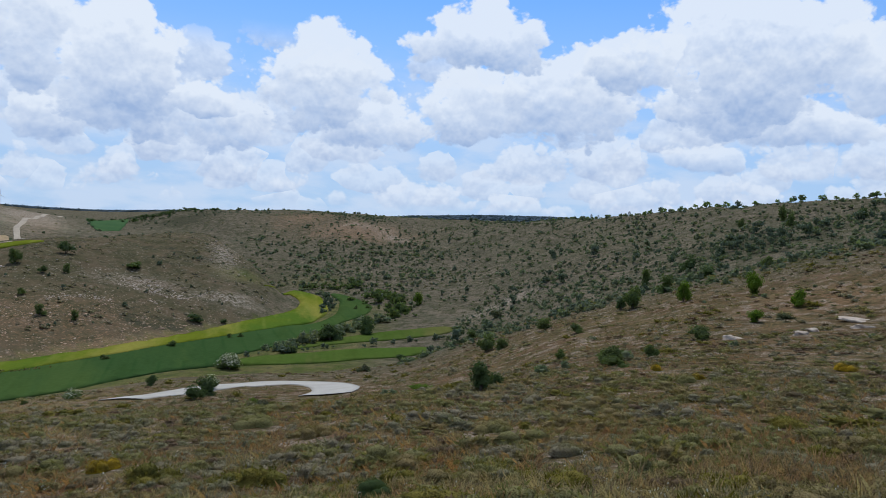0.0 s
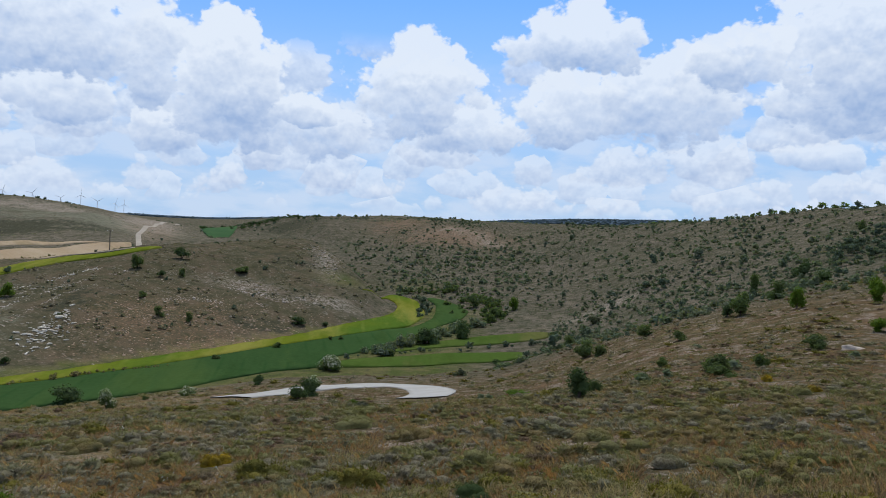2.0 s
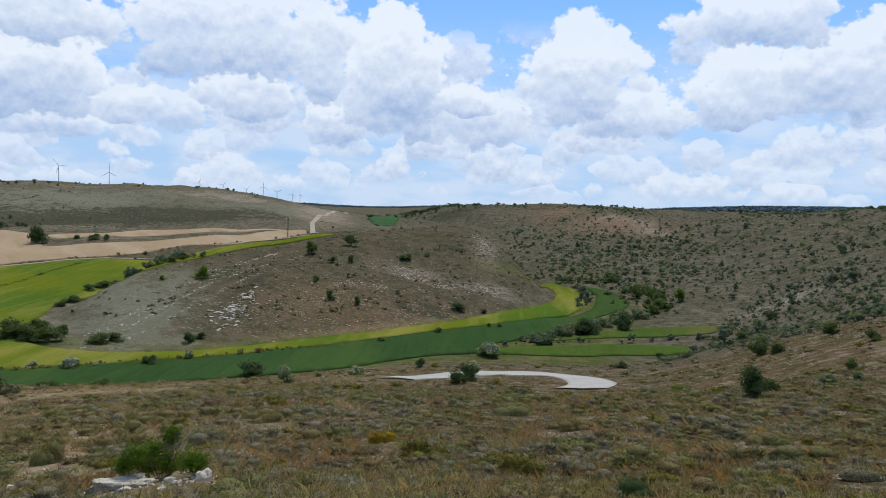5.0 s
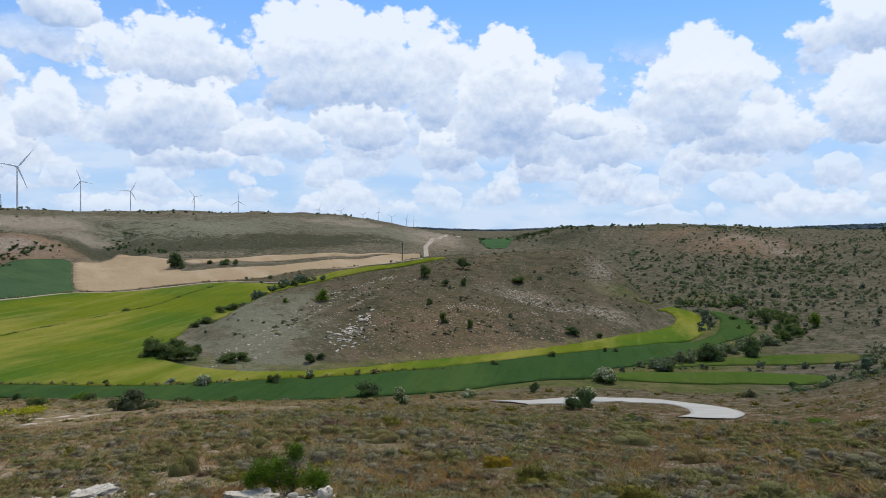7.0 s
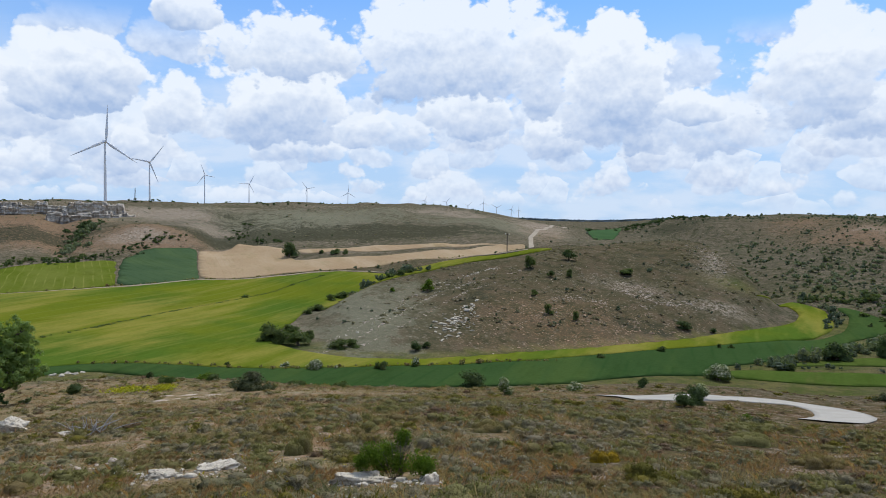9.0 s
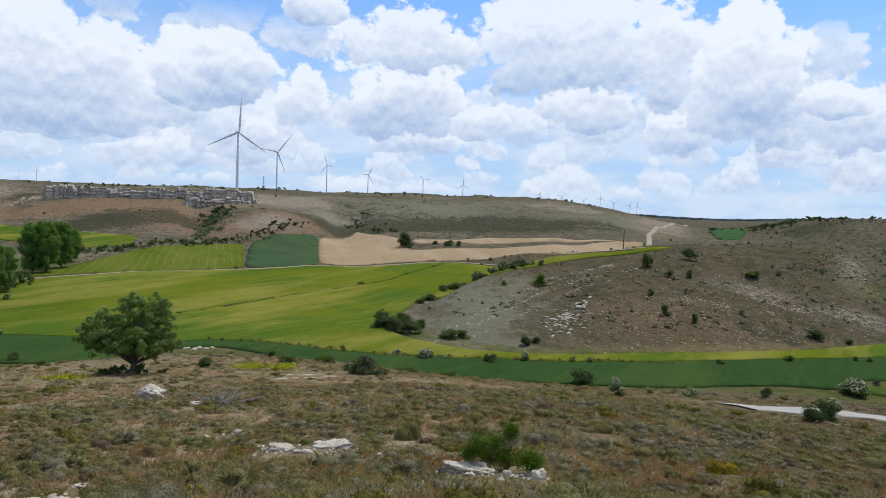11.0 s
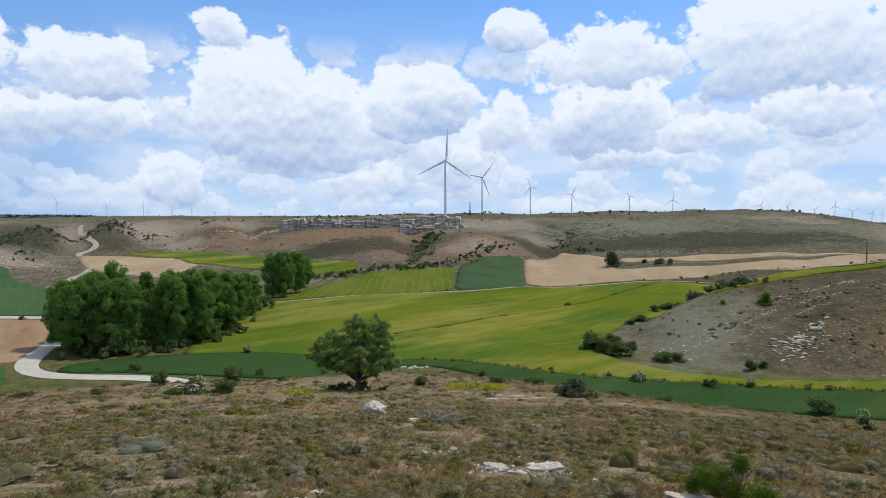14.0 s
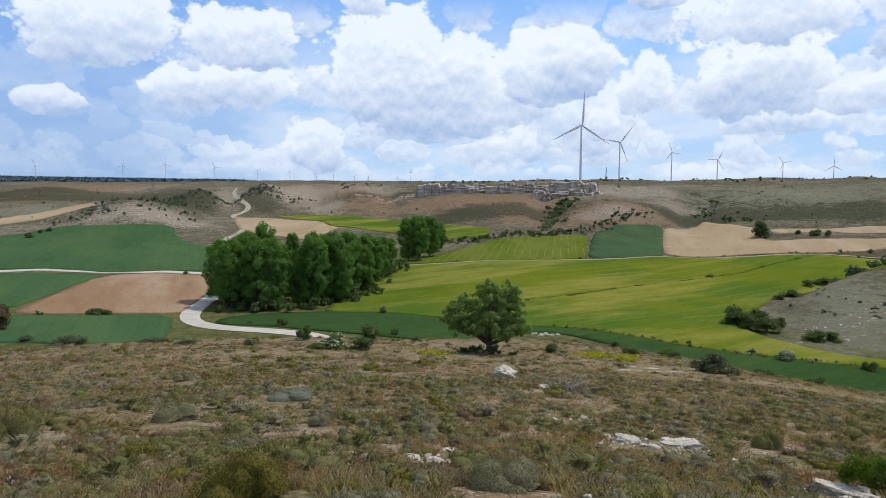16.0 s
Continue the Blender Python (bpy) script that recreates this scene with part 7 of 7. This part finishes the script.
grow("plateau_bushes", DOT, "leaf_hill_dark", "small dark bushes scattered over the far hills", "bushes", 2200, 330, 900, 1.1, 0.7, 84, 0.0, (60, -0.1, 84), 0.1, (13, 112), lambda x, y, a, d: sheet(x, y) > -17)
grow("hill_tussocks", FAR, "thyme", "grey-brown low scrub over the far slopes", "shrub", 5000, 150, 620, 0.9, 0.5, 85, 0.0, (30, -0.2, 85), 0.05, (-36, 112), lambda x, y, a, d: sheet(x, y) > -25)




# ---- bedded stone on the knoll, hedges, far woods ----
def stone_row(line, n, size, seed, label, jitter=1.2, name="stone_row", mat="limestone"):
    """A broken bed of white stones that follows the slope."""
    pts = smooth_ring([polar(a, d) for a, d in line], False, 2.0)
    rng = np.random.default_rng(seed)
    pick = rng.integers(0, len(pts), n)
    p = pts[pick] + rng.normal(size=(n, 2)) * [jitter, jitter]
    gaps = vnoise(p[:, 0] / 6, p[:, 1] / 6, seed) > -0.35
    p = p[gaps]
    w = size * rng.lognormal(0, 0.45, len(p))
    t = np.gradient(pts, axis=0)[pick][gaps]
    P = np.column_stack([p, sheet(p[:, 0], p[:, 1]) - 0.05, np.arctan2(t[:, 1], t[:, 0]) + rng.normal(size=len(p)) * 0.35, w, w * rng.uniform(0.4, 0.8, len(p))])
    return spread(name, [stone(400 + s, 0 if n > 1000 else 1, 0.7) for s in range(5)], P, [mat], label, "stones")


stone_row([(48.8, 150), (46.8, 158), (44.9, 166), (42.6, 178), (39.8, 195), (37.0, 205), (34.7, 214), (32.4, 223)], 520, 0.42, 1, "broken white limestone bed along the knoll", 0.45, mat="limestone_warm")
stone_row([(47.2, 164), (44.5, 174), (41.7, 188), (38.9, 201), (36.1, 210)], 200, 0.42, 2, "thin white limestone bed along the knoll", 0.9)
stone_row([(39.8, 209), (37.1, 215), (34.3, 227)], 160, 0.5, 3, "thin white limestone bed near the knoll top", 0.7)
stone_row([(26.0, 220), (24.3, 221), (22.1, 217), (20.4, 215)], 240, 0.45, 4, "white limestone rubble on the knoll flank", 2.6, mat="limestone_warm")
stone_row([(18.3, 211), (15.8, 214), (14.3, 221)], 130, 0.42, 5, "pale limestone rubble low on the knoll", 1.6, mat="limestone_warm")
stone_row([(17.0, 262), (17.6, 250), (18.2, 240), (17.2, 235)], 220, 0.5, 6, "pale scree fan at the end of the knoll", 3.4, mat="limestone_warm")
stone_row([(34, 172), (30, 176), (27, 186), (24, 190), (21, 200)], 2600, 0.40, 7, "reddish rubble strewn over the knoll", 10.0, mat="limestone_rust")
stone_row([(38, 165), (30, 185), (26, 200), (20, 210), (17, 215)], 900, 0.24, 9, "pale rubble strewn over the knoll", 13.0, mat="limestone_warm")
stone_row([(48, 165), (44, 180), (40, 195), (35, 215)], 500, 0.16, 10, "grey stones strewn over the grassy knoll flank", 10.0)
stone_row([(30, 210), (26, 225), (22, 235)], 420, 0.3, 8, "white rubble strewn over the knoll", 7.0, mat="limestone_warm")

stone_row([(82.5, 528), (80.5, 520), (78.2, 512), (76.5, 508)], 420, 1.3, 19, "broken pale limestone ledges beside the cliff", 3.0, mat="limestone_warm")
stone_row([(104.5, 424), (100, 418), (96.5, 412)], 420, 0.8, 11, "pale broken limestone on the rocky rise", 7.0, mat="limestone_warm")
stone_row([(63.5, 372), (61.5, 380), (60.0, 392)], 300, 0.6, 12, "reddish scree on the spur", 8.0, mat="limestone_rust")


def outcrop():
    """Tilted white slabs breaking out of the knoll's flank."""
    rng = np.random.default_rng(21)
    ob = tagged(new("rock_outcrop"), "white tilted limestone slabs breaking out of the knoll", "rocks")
    ob.location = on_ground(37.4, 174)
    shapes = [fast_mesh("slab", stone(430 + s, 2, 0.42)[0] * [1.5, 0.7, 1.0], stone(430 + s, 2)[1], ["limestone"]) for s in range(5)]
    for i in range(150):
        u, v = rng.normal() * 0.9, rng.normal() * 0.9
        az = 37.4 - u * 1.0 + v * 0.15
        d = 174 + u * 4.5 + v * 5.0
        x, y, z = on_ground(az, d)
        o = new("slab", shapes[i % 5])
        o.parent = ob
        w = rng.lognormal(-0.6, 0.5)
        o.matrix_basis = Matrix.Translation(Vector((x, y, z + 0.1)) - ob.location) @ Euler((radians(rng.normal() * 10), radians(rng.normal() * 10 - 8), radians(az + 205 + rng.normal() * 22))).to_matrix().to_4x4() @ Matrix.Scale(w, 4)
    return ob


outcrop()
stone_row([(49.6, 156), (47.6, 164), (45.4, 172), (43.2, 184), (40.6, 199), (38.0, 209)], 420, 0.36, 13, "thin white limestone bed along the knoll", 0.4, mat="limestone_warm")
stone_row([(46.4, 154), (44.6, 160), (42.6, 168), (40.6, 178), (38.6, 190), (36.6, 199), (34.4, 207)], 460, 0.36, 14, "thin pale limestone bed along the knoll", 0.5, mat="limestone_warm")
stone_row([(29.5, 196), (27.0, 199), (24.6, 198), (22.4, 204)], 360, 0.42, 15, "pale limestone rubble below the knoll top", 1.2, mat="limestone_warm")
stone_row([(24.8, 214), (22.6, 212), (20.8, 209), (18.6, 214)], 420, 0.5, 16, "white limestone ledge on the knoll flank", 1.5, mat="limestone_warm")
stone_row([(18.3, 288), (17.6, 262), (17.5, 248)], 600, 0.5, 17, "pale scree fan at the end of the knoll", 4.0, mat="limestone_warm")
stone_row([(103, 418), (100, 400), (97, 392), (95, 388)], 1100, 0.75, 18, "pale broken limestone over the rocky rise", 11.0, mat="limestone_warm")
grow("knoll_scrub", MID, "thyme", "low grey-brown scrub tufts over the knoll", "shrub", 2600, 150, 320, 0.75, 0.5, 93, 0.0, (14, -0.2, 93), 0.03, (14, 50), lambda x, y, a, d: sheet(x, y) > -28)
grow("knoll_bushes", HILL, "leaf_hill_dark", "small dark bushes scattered over the knoll", "bushes", 150, 155, 300, 0.9, 0.9, 94, 0.0, None, 0.05, (14, 50), lambda x, y, a, d: sheet(x, y) > -28)


def hedge(line, n, w, h, seed, label, mat="leaf_oak", jitter=0.8, name="hedge", rise=0.0):
    pts = smooth_ring([polar(a, d) for a, d in line], False, 2.0)
    rng = np.random.default_rng(seed)
    p = pts[rng.integers(0, len(pts), n)] + rng.normal(size=(n, 2)) * jitter
    ww = w * rng.lognormal(0, 0.4, n)
    P = np.column_stack([p, sheet(p[:, 0], p[:, 1]) - 0.02, rng.uniform(0, 6.28, n), ww, rise + ww * h * rng.uniform(0.7, 1.3, n)])
    return spread(name, FAR if n > 1000 else HILL, P, [mat], label, "hedge")


hedge([(69.4, 176), (65.0, 187), (60.7, 204), (56.1, 222), (52.7, 235), (48.4, 265)], 1500, 0.75, 0.3, 1, "dark grassy ditch bank through the barley", "leaf_oak", 0.25, "ditch_bank", 0.33)
hedge([(80.2, 247), (73.2, 254), (64.1, 261), (58.1, 271), (47.3, 282), (37.1, 316)], 200, 0.7, 0.45, 2, "rough green verge beside the dirt track", "cushion_green", 0.5, "verge", 0.35)
hedge([(66.5, 149), (60.3, 144.5), (53.5, 137.5), (47.2, 136.5), (39.8, 139.5), (33.2, 145.5), (28.6, 148.5)], 130, 0.6, 0.6, 3, "tufted grass bank between wheat and barley", "cushion_green", 0.4, "verge", 0.4)
hedge([(78.5, 330), (74.5, 318), (72.0, 330), (69.5, 345), (66.5, 352)], 150, 1.7, 0.75, 4, "green bushes along the dry stream", "leaf_oak", 4.0)
hedge([(68.5, 338), (66, 345), (64, 352), (61.5, 380), (59.5, 385)], 120, 1.6, 0.7, 5, "dark bushes at the foot of the spur", "leaf_juniper", 4.0)
hedge([(66.8, 400), (66.2, 430), (65.6, 450)], 60, 2.0, 0.7, 6, "dark bushes in the gully under the cliff", "leaf_juniper", 4.0)
hedge([(54.5, 470), (55.5, 430), (53, 405), (52, 392)], 60, 1.8, 0.7, 7, "dark bushes in the fold of the hill", "leaf_juniper", 4.0)

hedge([(24.5, 560), (22.5, 575), (20, 580), (18, 575)], 160, 2.2, 0.7, 8, "dense dark scrub on the mesa flank", "leaf_juniper", 14.0)
hedge([(11.5, 265), (9.0, 262), (7.0, 256), (4.6, 243), (3.8, 225), (4.2, 205)], 130, 1.9, 0.8, 9, "dense green thicket round the field end", "leaf_oak", 4.0)

# dark woods on the farthest plateau, blue haze painted into their leaf colour
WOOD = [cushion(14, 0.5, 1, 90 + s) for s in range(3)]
mat_leaf("leaf_far_haze", (0.084, 0.115, 0.146), (0.100, 0.134, 0.168), None, 0.1, 0.9, 0.6, False)
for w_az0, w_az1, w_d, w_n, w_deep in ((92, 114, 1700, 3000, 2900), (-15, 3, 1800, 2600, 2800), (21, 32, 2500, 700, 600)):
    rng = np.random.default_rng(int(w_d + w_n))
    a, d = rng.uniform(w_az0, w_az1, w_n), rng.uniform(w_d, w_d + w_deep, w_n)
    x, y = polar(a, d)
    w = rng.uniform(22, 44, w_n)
    spread("far_woods", WOOD, np.column_stack([x, y, sheet(x, y) - 1, rng.uniform(0, 6, w_n), w, w * 0.2]), ["leaf_far_haze"], "dark woods on the far plateau, tinted with painted blue haze", "woods")
# bushes on the plateau rims
for r_az0, r_az1, r_d, r_n in ((61, 84, 620, 60), (35, 61, 585, 45), (-1, 21, 560, 40)):
    rng = np.random.default_rng(r_n)
    a = rng.uniform(r_az0, r_az1, r_n)
    d = r_d + rng.uniform(-25, 30, r_n)
    x, y = polar(a, d)
    w = rng.uniform(1.4, 3.6, r_n)
    spread("rim_bushes", HILL, np.column_stack([x, y, sheet(x, y) - 0.1, rng.uniform(0, 6, r_n), w, w * 0.75]), ["leaf_juniper"], "small dark bushes along the plateau rim", "bushes")
hedge([(98.5, 470), (96.5, 520), (94.5, 545), (93.6, 560)], 200, 1.6, 0.8, 21, "dark green scrub over the hill flank", "leaf_hill_dark", 15.0, "hill_scrub")
hedge([(92.0, 545), (90.5, 555), (88.8, 560)], 200, 1.6, 0.8, 22, "dark green scrub over the second hill flank", "leaf_hill_dark", 14.0, "hill_scrub")
hedge([(103.5, 405), (101, 430), (98.5, 440), (96, 420)], 90, 1.5, 0.9, 23, "dark bushes round the rocky rise", "leaf_hill_dark", 9.0, "hill_scrub")
hedge([(65.5, 440), (66.2, 410), (66.8, 388), (67.5, 372)], 130, 1.7, 0.9, 24, "green bushes down the gully under the cliff", "leaf_hill", 4.0)
hedge([(46.0, 224), (44.6, 222), (43.4, 223), (41.6, 227), (39.8, 231)], 46, 1.7, 0.9, 25, "row of dark bushes along the knoll edge", "leaf_hill_dark", 1.4)
hedge([(14.5, 158.5), (12.0, 164), (9.5, 175), (7.0, 187), (5.0, 200)], 110, 1.8, 0.9, 26, "bushes along the bank between the strips", "leaf_hill", 1.6)
hedge([(15.5, 152), (10, 161), (5, 163), (0, 166)], 26, 1.4, 0.9, 27, "dark bushes on the low bank", "leaf_hill_dark", 1.2)
hedge([(9.4, 214), (8.9, 230), (9.4, 246)], 26, 1.5, 0.9, 28, "bushes on the bank beside the barley", "leaf_hill_dark", 0.8)
hedge([(93.2, 171), (91.0, 167), (88.5, 170), (86.0, 173), (84.0, 180), (82.2, 195)], 110, 2.0, 0.9, 29, "dark undergrowth between the poplar trunks", "leaf_oak", 2.4, "undergrowth")
hedge([(92.0, 182), (88.5, 186), (85.5, 188), (82.5, 205), (80.6, 228), (79.2, 250)], 90, 2.2, 1.0, 30, "bushes along the back of the poplar grove", "leaf_oak", 3.0, "undergrowth")
hedge([(73.4, 74.5), (72.6, 74.2), (71.2, 73.6), (70.4, 74.0)], 16, 1.0, 0.8, 31, "low bushes at the foot of the tree", "leaf_oak", 0.5, "undergrowth")
